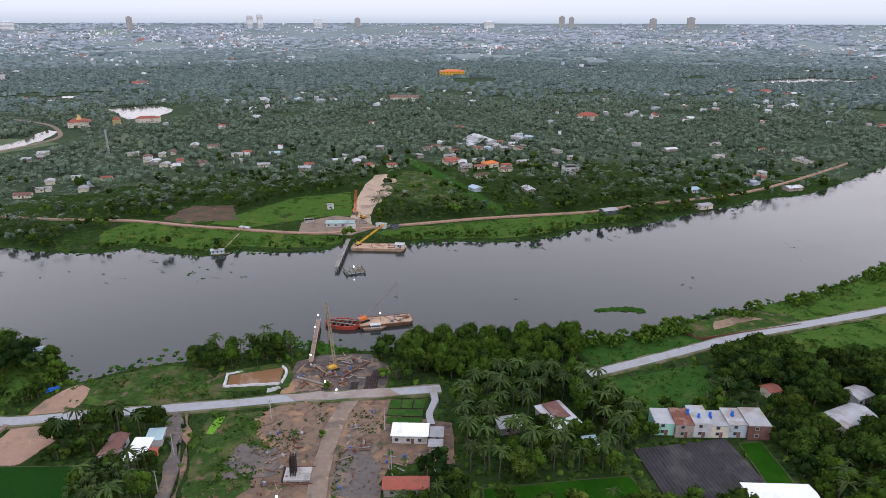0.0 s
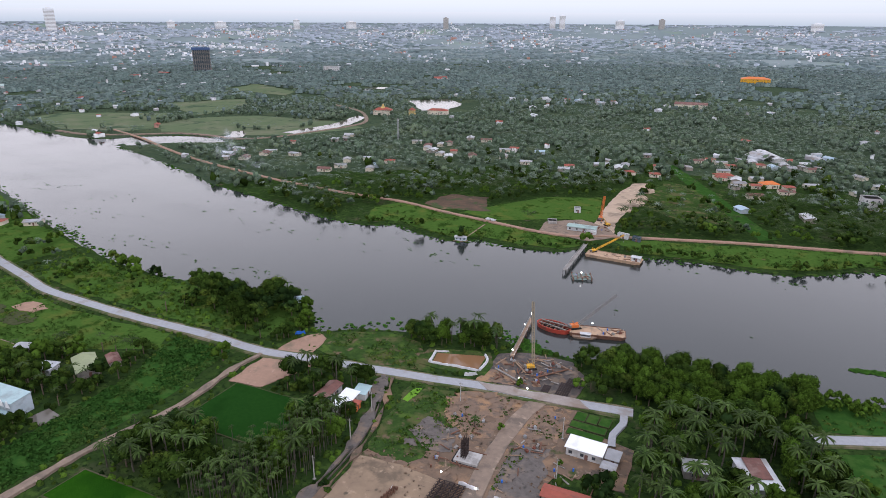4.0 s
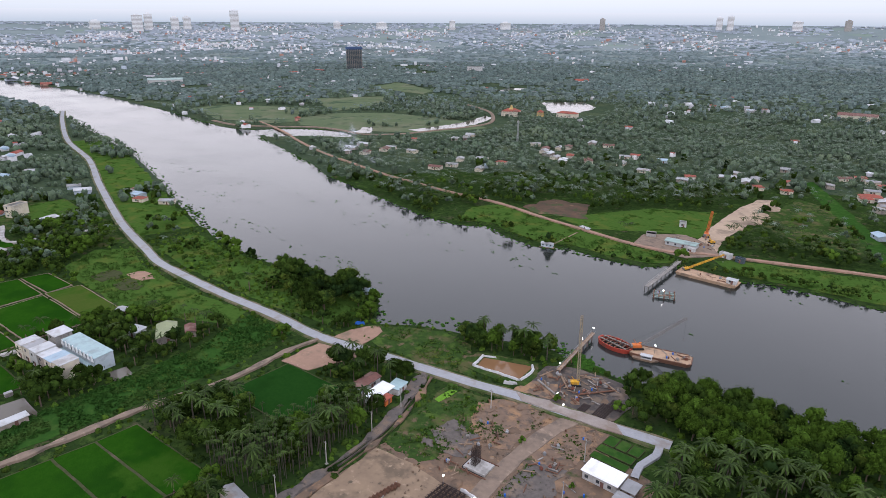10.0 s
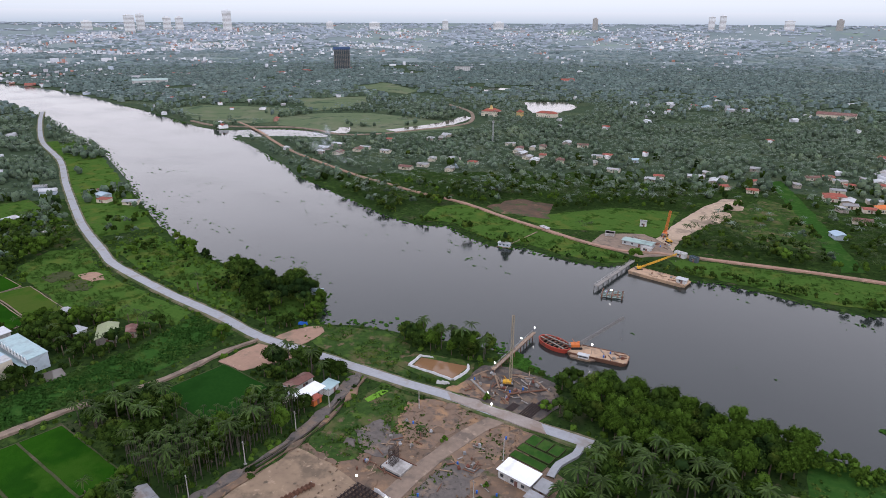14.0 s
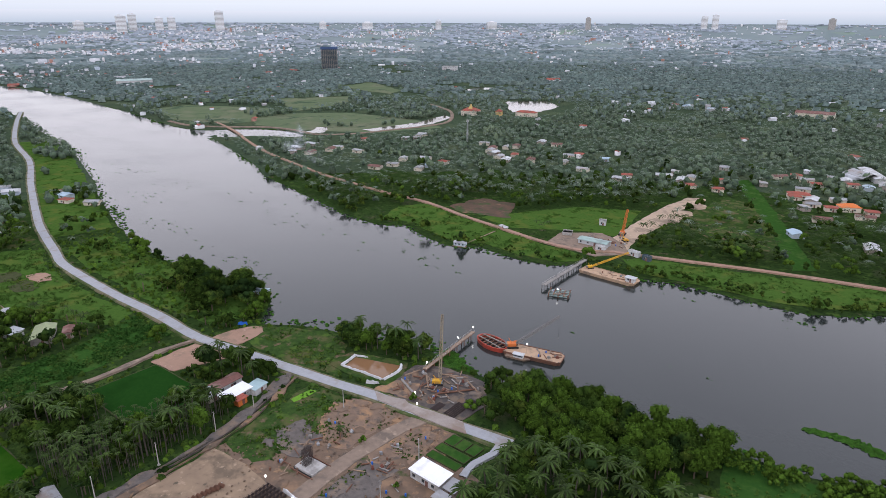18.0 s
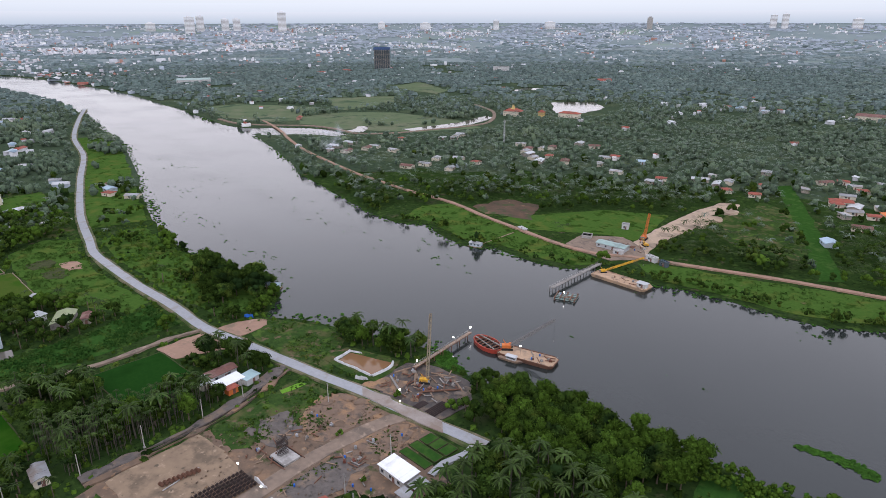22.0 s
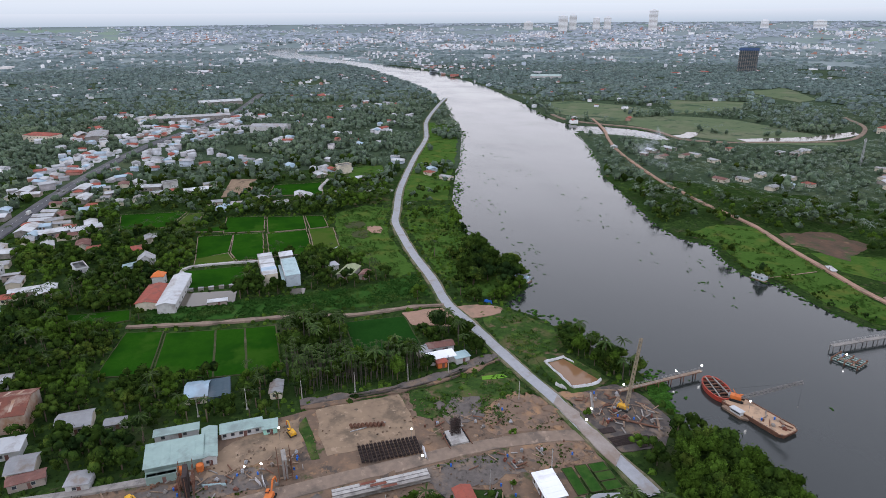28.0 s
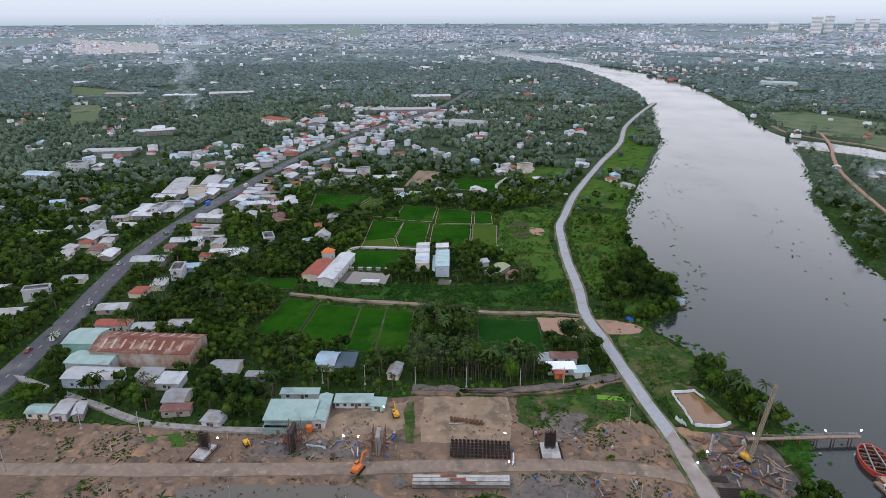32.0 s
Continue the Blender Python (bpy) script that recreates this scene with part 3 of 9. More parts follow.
def slab(name, pts, top, mat, label, category, wander=0.6, size=6.0, step=4.0, kind="structure", clear=True, parent=None, drop=0.6):
    """A low bed of earth, water or crop with an uneven outline."""
    BEDS.append(name)
    top += 0.003 * len(BEDS)
    p = np.array(pts, float)
    line = []
    for a, b in zip(p, np.roll(p, -1, axis=0)):
        k = max(1, int(np.linalg.norm(b - a) / step))
        line += [a + (b - a) * u for u in np.arange(k) / k]
    line = rough(line, wander, size, top)
    if clear:
        OPEN.append(line)
    bm = bmesh.new()
    up = [bm.verts.new((x, y, top)) for x, y in line]
    lo = [bm.verts.new((x, y, top - drop)) for x, y in line]
    bm.faces.new(up)
    for i in range(len(up)):
        j = (i + 1) % len(up)
        bm.faces.new((lo[i], lo[j], up[j], up[i]))
    bmesh.ops.recalc_face_normals(bm, faces=bm.faces)
    bmesh.ops.triangulate(bm, faces=[f for f in bm.faces if len(f.verts) > 4])
    return tagged(part(name, bm, mat, parent), label, category, kind=kind)


def ribbon(name, pts, width, top, mat, label, category, step=6.0, wander=0.25, clear=4.0, kind="structure", camber=0.06):
    """A track or road of that width."""
    BEDS.append(name)
    top += 0.2 + 0.003 * len(BEDS)
    line = spline(pts, step)
    if clear is not None:
        TRACKS.append((line, width / 2 + clear))
    d = np.gradient(line, axis=0)
    d /= np.linalg.norm(d, axis=1)[:, None]
    nrm = np.stack([-d[:, 1], d[:, 0]], 1)
    bm = bmesh.new()
    rows = []
    for i, (p, q) in enumerate(zip(line, nrm)):
        w = width / 2 + wander * noise.noise(Vector((p[0] / 7, p[1] / 7, top)))
        z = rise(*p)
        rows.append([bm.verts.new((p[0] + q[0] * s * w, p[1] + q[1] * s * w, z + h)) for s, h in ((-1.12, -0.3), (-1, top), (0, top + camber), (1, top), (1.12, -0.3))])
    for r, s in zip(rows[:-1], rows[1:]):
        for k in range(4):
            bm.faces.new((r[k], s[k], s[k + 1], r[k + 1]))
    bmesh.ops.recalc_face_normals(bm, faces=bm.faces)
    return tagged(part(name, bm, mat), label, category, kind=kind)


ROAD_WEST = [(-1010, 430), (-900, 385), (-745, 328), (-620, 296), (-515, 258), (-415, 224), (-373, 211), (-320, 198), (-296, 192), (-267, 190), (-225, 189), (-185, 190), (-152, 189), (-127, 193), (-100, 197), (-74, 201), (-58, 204), (-39, 206), (-23, 208), (-1, 211)]
# grass and scrub
slab("meadow_1", [(-330, 236), (-300, 232), (-240, 229), (-206, 232), (-170, 236), (-152, 217), (-158, 200), (-200, 197), (-268, 197), (-318, 204)], 0.05, M_MEADOW, "lush green riverside meadow", "meadow", 2, 9, clear=False)
slab("meadow_2", [(-345, 178), (-330, 196), (-300, 184), (-250, 182), (-200, 184), (-192, 172), (-240, 148), (-300, 150), (-330, 155)], 0.05, M_MEADOW, "green rough meadow beside the road", "meadow", 2, 9)
slab("meadow_3", [(-213, 372), (-190, 380), (-168, 372), (-140, 366), (-126, 375), (-100, 371), (-76, 374), (-64, 384), (-66, 394), (-100, 398), (-137, 405), (-172, 412), (-212, 424), (-226, 405)], 0.05, M_MEADOW, "bright green bank meadow by the river", "meadow", 2, 9)
slab("meadow_4", [(-46, 404), (-30, 388), (6, 391), (40, 391), (62, 398), (92, 420), (130, 430), (130, 445), (108, 448), (50, 434), (10, 422), (-30, 412)], 0.05, M_MEADOW, "bright green bank meadow by the river", "meadow", 2, 9)
slab("meadow_5", [(-118, 489), (-76, 507), (-64, 440), (-90, 436), (-130, 412), (-160, 420), (-150, 440)], 0.05, M_MEADOW, "pale green overgrown plot", "meadow", 2, 9)
slab("meadow_6", [(-50, 500), (-36, 590), (10, 560), (22, 470), (-12, 470)], 0.05, M_SCRUB, "rough green plot with young bushes", "meadow", 2, 9, clear=False)
slab("meadow_7", [(56, 251), (98, 254), (112, 262), (112, 246), (60, 229)], 0.05, M_CANAL, "green meadow between trees and road", "meadow", 1.5, 9)
slab("meadow_8", [(58, 216), (106, 231), (102, 210), (86, 200), (66, 199)], 0.05, M_CANAL, "green rough grass below the road", "meadow", 1.5, 9)
slab("meadow_9", [(133, 250), (220, 280), (270, 290), (250, 255), (182, 234), (143, 234)], 0.05, M_MEADOW, "green rough grass below the road", "meadow", 1.5, 9)
slab("meadow_10", [(150, 284), (190, 302), (216, 316), (250, 340), (270, 330), (215, 287), (168, 272)], 0.05, M_MEADOW, "bright green strip beside the river road", "meadow", 1.5, 9)
slab("meadow_11", [(-135, 200), (-143, 212), (-128, 222), (-112, 228), (-95, 226), (-78, 206), (-100, 201)], 0.05, M_SCRUB, "green overgrown grass beside the road", "meadow", 1.5, 9)
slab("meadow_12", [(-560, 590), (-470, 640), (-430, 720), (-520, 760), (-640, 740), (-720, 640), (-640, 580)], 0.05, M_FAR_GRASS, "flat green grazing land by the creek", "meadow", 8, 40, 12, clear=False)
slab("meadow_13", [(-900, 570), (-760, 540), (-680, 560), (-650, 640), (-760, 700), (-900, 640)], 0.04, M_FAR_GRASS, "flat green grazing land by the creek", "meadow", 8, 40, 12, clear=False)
slab("meadow_14", [(-520, 215), (-420, 205), (-345, 200), (-352, 158), (-420, 160), (-500, 160)], 0.05, M_SCRUB, "green plots with weeds", "meadow", 3, 15, clear=False)
slab("far_canal_strip", [(-49, 652), (-40, 664), (5, 561), (48, 454), (39, 444), (1, 539)], 0.06, M_CANAL, "green weedy strip over a far bank canal", "verge", 1.5, 8)
slab("canal_bank", [(-195, 183), (-164, 183), (-160, 150), (-163, 106), (-170, 45), (-186, 45), (-184, 100), (-185, 150)], 0.05, M_CANAL, "overgrown canal strip, dark green", "verge", 1.2, 8)
slab("far_plot", [(-197, 429), (-189, 464), (-158, 466), (-144, 430), (-177, 420)], 0.08, M_BURNT, "burnt brown plot among trees", "plot", 4, 12)
slab("lot_by_river", [(102, 262), (113, 252), (164, 266), (166, 277), (150, 284), (124, 273)], 0.1, M_SCRUB, "filled plot with pale grass and sand", "plot", 0.6, 8)
slab("lot_sand", [(122, 262), (136, 268), (150, 273), (142, 277), (126, 270)], 0.14, M_SAND, "bare sandy patch in the plot", "plot", 1.2, 6)

BANK_SIDE = [(x, np.interp(x, *np.array(ROAD_WEST, float).T) + 3) for x in range(-740, -325, 30)] + [(x, np.interp(x, *np.array(NEAR_BANK[9:22], float).T) - 3) for x in range(-340, -745, -30)]
slab("meadow_15", BANK_SIDE, 0.04, M_MEADOW, "green grass strip between river road and bank", "meadow", 2, 14, clear=False)

# construction strip
slab("site_ground", [(-53, -60), (-50, 35), (-50, 66), (-66, 70), (-74, 107), (-76, 115), (-77, 151), (-74, 170), (-60, 196), (-44, 203), (-20, 204), (-14, 190), (-20, 150), (-10, 110), (-8, 40), (-6, -60)], 0.1, M_DIRT, "bare trodden earth of a bridge building site", "site ground", 1.5, 9)
slab("site_grass", [(-77, 152), (-83, 196), (-66, 196), (-56, 180), (-58, 160), (-61, 152)], 0.16, M_SCRUB, "weedy green patch on the building site", "weeds", 1.7, 5.0, 1.2)
slab("site_pad", [(-75, 117), (-77, 149), (-62, 150), (-48, 148), (-47, 118)], 0.18, M_SAND, "levelled sandy storage pad", "site ground", 1.0, 7)
slab("site_clay", [(-60, 178), (-66, 192), (-52, 201), (-42, 199), (-42, 176), (-50, 172)], 0.17, M_CLAY, "patch of turned orange clay", "site ground", 1.7, 5.0, 1.2)
slab("site_clay_2", [(-36, 178), (-37, 199), (-24, 200), (-19, 186), (-24, 172)], 0.17, M_CLAY, "patch of turned orange clay", "site ground", 1.7, 5.0, 1.2)
slab("site_clay_3", [(-46, 2), (-46, 20), (-43, 24), (-35, 30), (-33, 16), (-36, 3)], 0.17, M_CLAY, "patch of turned orange clay", "site ground", 1.7, 5.0, 1.2)
slab("site_clay_4", [(-20, 22), (-23, 44), (-12, 46), (-10, 24)], 0.17, M_CLAY, "patch of turned orange clay", "site ground", 1.7, 5.0, 1.2)
slab("site_clay_5", [(-37, 0), (-38, 14), (-33, 16), (-32, 1)], 0.17, M_CLAY, "patch of turned orange clay", "site ground", 1.7, 5.0, 1.2)
slab("site_grass_2", [(-44, 22), (-47.5, 34), (-40.5, 39.5), (-36.5, 27)], 0.16, M_MEADOW, "green weedy patch beside the site track", "weeds", 1.4, 5.0, 1.2)
slab("site_grass_3", [(-48, 36), (-46, 46), (-42, 44), (-43, 36)], 0.16, M_SCRUB, "green weedy patch beside the site track", "weeds", 1.7, 5.0, 1.2)
slab("site_grass_4", [(-64, 110.5), (-72, 113), (-66, 115), (-47, 116), (-47, 114)], 0.19, M_SCRUB, "green verge between two site yards", "weeds", 1.0, 6)
slab("site_yard", [(-68, 96), (-72, 111), (-55, 112), (-50, 98), (-46, 80), (-56, 80)], 0.17, M_SAND, "sandy yard in front of the site office", "site ground", 1.7, 5.0, 1.2)
slab("site_rubble", [(-60, 160), (-70, 168), (-66, 178), (-54, 174), (-50, 162)], 0.21, M_ROUGH_GREY, "grey rubble and spoil", "site ground", 1.7, 5.0, 1.2)
slab("site_rubble_2", [(-33, 145), (-33, 175), (-22, 178), (-18, 150)], 0.17, M_ROUGH_GREY, "grey rubble and spoil", "site ground", 1.7, 5.0, 1.2)
slab("lime_strip", [(-80, 183.5), (-79.5, 192), (-77, 193), (-76.6, 188), (-77.6, 183)], 0.2, M_LIME, "strip of lime green seedlings on the site", "seedlings", 0.5, 3)
slab("site_rubble_3", [(-46, 60), (-48, 96), (-38, 100), (-36, 62)], 0.15, M_ROUGH_GREY, "grey trodden rubble", "site ground", 1.7, 5.0, 1.2)
slab("pit_pond", [(-19, 46), (-23, 66), (-24, 102), (-18, 112), (-10, 100), (-9, 50)], 0.2, M_POND, "murky green pit of standing water", "pond", 1.0, 7, kind="")
slab("house_yard", [(-20, 168), (-22, 192), (-6, 192), (3, 190), (4, 168)], 0.15, M_DIRT, "bare yard beside a white house", "yard", 0.8, 6)
slab("work_area", [(-61, 213), (-60, 232), (-48, 238), (-30, 238), (-21, 228), (-22, 212), (-46, 208)], 0.12, M_MUD, "muddy riverside work area littered with timber", "site ground", 1.2, 6)
slab("work_clay", [(-60, 208), (-62, 216), (-50, 222), (-46, 210)], 0.17, M_CLAY, "orange clay beside the road", "site ground", 1.7, 5.0, 1.2)
slab("red_lot", [(-148, 165), (-147.5, 185), (-134, 189.5), (-124, 191), (-133, 167)], 0.12, M_PINK, "bare pink laterite crossing", "site ground", 0.9, 5, 1.5)
slab("red_lot_2", [(-147, 193), (-146, 203), (-143.5, 210), (-138.5, 214), (-134, 211), (-131.8, 203), (-132.5, 194)], 0.12, M_PINK, "bare pink laterite turning place", "site ground", 0.7, 5, 1.5)
slab("sand_patch", [(-291, 171), (-290, 178), (-282, 181), (-274, 178), (-275, 172), (-283, 170)], 0.16, M_PINK, "mound of pink sand in a meadow", "sand", 1.6, 5, 1.2)
slab("sand_patch_2", [(-303, 157), (-305, 168), (-296, 172), (-288, 166), (-292, 157)], 0.14, M_BUND, "bare trodden patch in the meadow", "sand", 2.5, 5, 1.2)
slab("sand_patch_3", [(-282, 160), (-284, 168), (-272, 170), (-264, 166), (-270, 159)], 0.14, M_BUND, "bare trodden patch in the meadow", "sand", 2.5, 5, 1.2)
slab("sand_road_far", [(-70, 412), (-66, 440), (-68, 480), (-67, 530), (-62, 566), (-50, 572), (-46, 560), (-54, 530), (-50, 488), (-53, 441), (-48, 414)], 0.14, M_FILL, "raw sandy roadway cut through palms", "site ground", 1.6, 8)
slab("far_yard", [(-96, 404), (-98, 424), (-76, 440), (-56, 430), (-46, 412), (-60, 396), (-80, 398)], 0.16, M_TRACK, "trodden yard of a far bank building site", "yard", 1.2, 7)
for i, (x, y, r, h) in enumerate([(-50, 500, 7, 1.6), (-49, 520, 6, 1.3), (-47, 545, 6, 1.2), (-52, 480, 5, 1.4)]):
    bm = bmesh.new()
    bmesh.ops.create_icosphere(bm, subdivisions=3, radius=1)
    for v in bm.verts:
        f = 1 + 0.35 * noise.noise(v.co * 2.3 + Vector((i, 0, 0)))
        v.co = Vector((x + v.co.x * r * f, y + v.co.y * r * 1.3 * f, max(0.05, v.co.z * h * f + 0.1)))
    tagged(part("sand_mound", bm, M_FILL), "low mound of pale sand fill", "sand mound", "sand mounds")

# rice fields with their bunds
FIELDS = [
    ([(-144, 137), (-143, 165), (-109, 166), (-107, 138)], M_RICE_DARK, "dark green flooded rice field"),
    ([(-162, 39), (-158, 55), (-119, 54), (-123, 34)], M_RICE, "bright green rice field"),
    ([(-156, 57), (-153, 78), (-110, 79), (-118, 56)], M_RICE, "bright green rice field"),
    ([(-153, 79), (-151, 91), (-109, 92), (-110, 80)], M_RICE, "bright green rice field"),
    ([(-151, 92), (-150, 105), (-107, 106), (-109, 93)], M_RICE, "bright green rice field"),
    ([(-236, 57), (-235, 90), (-208, 90), (-209, 60)], M_RICE, "bright green rice field"),
    ([(-300, 60), (-298, 82), (-262, 80), (-256, 62)], M_RICE, "bright green rice field"),
    ([(-298, 83), (-296, 101), (-246, 101), (-246, 86), (-262, 82)], M_RICE, "bright green rice field"),
    ([(-256, 62), (-261, 80), (-246, 84), (-243, 62)], M_RICE_RIPE, "yellowing rice field"),
    ([(-293, 104), (-294, 130), (-246, 130), (-248, 105)], M_RICE, "bright green rice field"),
    ([(-296, 132), (-294, 148), (-247, 147), (-245, 132)], M_RICE_RIPE, "yellowing rice field"),
    ([(-334, 105), (-328, 130), (-297, 130), (-297, 105)], M_RICE, "green rice field"),
    ([(-328, 132), (-325, 144), (-298, 145), (-297, 133)], M_RICE, "green rice field"),
    ([(-341, 77), (-336, 103), (-301, 102), (-304, 76)], M_RICE, "green rice field"),
    ([(-371, 1), (-365, 47), (-329, 38), (-330, 7)], M_RICE, "green rice field"),
    ([(-358, 49), (-360, 60), (-332, 56), (-331, 42)], M_RICE_RIPE, "yellowing rice field"),
    ([(-431, 113), (-429, 153), (-389, 150), (-396, 107)], M_RICE, "green rice field"),
    ([(-482, 187), (-483, 217), (-432, 211), (-430, 176)], M_MEADOW, "green grass field"),
    ([(12, 150), (12, 156), (57, 162), (60, 150)], M_RICE, "bright green rice field"),
    ([(98, 157), (98, 178), (105, 179), (106, 156)], M_RICE, "bright green grass plot"),
    ([(-190, 8), (-188, 36), (-176, 38), (-172, 12)], M_RICE, "green grass plot"),
    ([(-330, 108), (-315, 60), (-312, 58), (-308, 74)], M_RICE, "green rice field"),
]
for pts, m, lab in FIELDS:
    pale = np.mean(pts, axis=0)[0] < -240 and np.mean(pts, axis=0)[1] < 150
    slab("bund", np.array(pts) + np.sign(np.array(pts) - np.mean(pts, axis=0)) * 0.55, 0.22, M_TRACK if pale else M_BUND, "low earth bund round a rice field", "bund", 0.25, 6)
    slab("rice_field", pts, 0.3, m, lab, "rice field", 0.25, 6, kind="")
slab("brown_lot", [(-466, 76), (-460, 98), (-405, 92), (-403, 70)], 0.2, M_SAND, "walled bare brown lot", "plot", 0.8, 6)
slab("mud_pond", [(-193, 114), (-192, 122), (-184, 121), (-184.5, 114)], 0.14, M_POND, "small brown pond behind a long block", "pond", 0.4, 5, kind="")
slab("fish_pond", [(-203, 54), (-199, 87), (-183, 86), (-184, 56)], 0.2, M_POND, "grey fish pond with aerators", "pond", 0.3, 6, kind="")
net = slab("net_plot", [(62, 175), (94, 181), (98, 157), (66, 148)], 0.3, M_BLACKNET, "plot covered with strips of black shade net", "plot", 0.2, 6, kind="")
r = random.Random(4)
for i in range(24):  # strips of net pulled over low hoops
    u0, u1 = (i + 0.06) / 24, (i + 0.94) / 24
    a0, a1 = Vector((62.6, 174.2)).lerp(Vector((93.4, 180.2)), u0), Vector((62.6, 174.2)).lerp(Vector((93.4, 180.2)), u1)
    b0, b1 = Vector((66.5, 149)).lerp(Vector((97.4, 157.8)), u0), Vector((66.5, 149)).lerp(Vector((97.4, 157.8)), u1)
    bm = bmesh.new()
    rows = []
    for k in range(9):
        p, q = a0.lerp(b0, k / 8), a1.lerp(b1, k / 8)
        sag = r.uniform(-0.05, 0.05)
        rows.append([bm.verts.new((*p.lerp(q, t), 0.46 + h + sag * bool(h))) for t, h in ((0, 0), (0.25, 0.28), (0.5, 0.36), (0.75, 0.28), (1, 0))])
    for m, n in zip(rows[:-1], rows[1:]):
        for k in range(4):
            bm.faces.new((m[k], n[k], n[k + 1], m[k + 1]))
    part("net_strip", bm, M_BLACKNET, net)
slab("creek_1", [(-545, 575), (-520, 590), (-536, 612), (-552, 628), (-560, 616), (-545, 596)], 0.12, M_POND, "pale winding creek between green banks", "creek", 2, 15, kind="")
slab("creek_2", [(-500, 640), (-478, 640), (-462, 690), (-462, 740), (-480, 800), (-500, 810), (-486, 740), (-490, 690)], 0.12, M_POND, "pale winding creek between green banks", "creek", 3, 20, kind="")
slab("creek_3", [(-520, 1010), (-470, 1060), (-420, 1010), (-410, 930), (-440, 900), (-465, 930)], 0.12, M_POND, "pale pond beyond the creek", "pond", 6, 30, kind="")
slab("creek_4", [(-700, 1180), (-660, 1200), (-640, 1120), (-660, 1080), (-690, 1120)], 0.12, M_POND, "pale pond beyond the creek", "pond", 6, 30, kind="")
slab("creek_5", [(620, 1500), (900, 1620), (1000, 1540), (720, 1440)], 0.12, M_POND, "pale reservoir beside a yard", "pond", 9, 60, kind="")
ribbon("creek_dyke", [(-760, 525), (-700, 522), (-650, 548), (-610, 578), (-560, 584), (-520, 580), (-488, 610), (-472, 660), (-455, 720), (-460, 770), (-520, 850), (-600, 900)], 5, 0.3, M_TRACK, "earth dyke along the creek", "dyke", 15)

slab("pond_rim", [(-87, 209.5), (-89, 223), (-64, 231), (-58.5, 222), (-59, 212), (-70, 209.5)], 0.02, M_SCRUB, "trampled earth round the settling pond", "site ground", 0.6, 5)
slab("settling_pond", [(-82.5, 213), (-84, 220.5), (-64, 227), (-63, 215)], 0.06, M_POND_BROWN, "brown settling pond walled with white sheet", "pond", 0.2, 5, kind="")
OPEN.append(np.array([(-22, 190), (-22, 208), (2, 209), (5, 187)], float))
# open shores in front of the far creek
for shore in ([(-560, 560), (-500, 560), (-450, 600), (-420, 640), (-400, 700), (-420, 760), (-460, 810), (-500, 810), (-490, 640), (-550, 640)],
              [(-520, 1010), (-470, 1060), (-380, 1000), (-350, 880), (-390, 840), (-450, 900)], [(-620, 500), (-560, 500), (-500, 540), (-520, 570)]):
    OPEN.append(np.array(shore, float))

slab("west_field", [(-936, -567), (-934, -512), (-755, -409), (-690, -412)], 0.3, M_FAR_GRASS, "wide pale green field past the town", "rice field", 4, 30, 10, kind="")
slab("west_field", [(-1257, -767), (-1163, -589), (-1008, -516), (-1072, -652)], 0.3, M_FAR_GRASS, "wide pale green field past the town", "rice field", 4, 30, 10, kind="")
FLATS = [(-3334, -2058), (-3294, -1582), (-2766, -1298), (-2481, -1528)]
slab("dry_field", [(-928, 1003), (-954, 1122), (-780, 1030), (-762, 969)], 0.25, M_FAR_GRASS, "pale dry field among the haze-tinted far woods", "rice field", 5, 40, 12, kind="")
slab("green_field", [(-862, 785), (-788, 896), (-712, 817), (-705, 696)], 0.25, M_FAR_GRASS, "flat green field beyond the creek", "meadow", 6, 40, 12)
# tracks and roads
ROAD_EAST = [(57, 222), (72, 228), (99, 240), (128, 253), (159, 264), (213, 282), (300, 312), (480, 380)]
for tag, pts in (("west", ROAD_WEST), ("east", ROAD_EAST)):
    ribbon("road_shoulder_" + tag, pts, 7.2, 0.1, M_SHOULDER, "earth shoulder of the gravel road", "verge", wander=0.8)
    ribbon("road_gravel_" + tag, pts, 4.9, 0.25, M_GRAVEL, "pale grey gravel road along the river", "road", wander=0.2)
slab("junction_earth", [(-54, 202.5), (-44, 203), (-30, 204), (-16, 206.5), (-20, 210.5), (-34, 209), (-46, 208), (-58, 206)], 0.62, M_DUSTY, "earth carried over the gravel road by trucks", "road", 1.4, 5, drop=0.7)
ribbon("lane_house", [(-4, 209), (-3, 203), (-5, 195), (-4, 188)], 2.6, 0.3, M_GRAVEL, "narrow gravel lane to a house", "lane", 3)
ribbon("track_site", [(-34, 204), (-37, 190), (-38, 166), (-36, 140), (-35, 125), (-32, 94), (-28, 39), (-25, -16), (-22, -80)], 6.0, -0.1, M_TRACK, "wide earth haul track across the building site", "track", 4, 0.6)
ribbon("track_field", [(-150, 187), (-152, 172), (-151, 150), (-152, 137), (-158, 112), (-160, 90), (-162, 70), (-165, 55), (-168, 38)], 2.7, 0.34, M_TRACK, "pink earth track along a canal", "track", 2, 1.0)
ribbon("spoil_bank", [(-81, 112), (-82, 150), (-86, 170), (-92, 186), (-95, 195)], 3.4, 0.1, M_ROUGH_GREY, "rough grey spoil bank beside a ditch", "track", 1.6, 2.6, 2.0)
ribbon("spoil_bank_2", [(-77.5, 112), (-78.5, 150), (-82.5, 171), (-88.5, 188), (-91.5, 196)], 1.8, 0.02, M_DIRT, "low brown spoil bank beside a ditch", "track", 1.6, 1.8, 1.0)
ribbon("ditch", [(-79.2, 112), (-80.2, 150), (-84.2, 170), (-90.2, 187), (-93.2, 195)], 0.9, 0.05, M_MUD, "narrow muddy ditch", "ditch", 2, 0.5, 1.0)
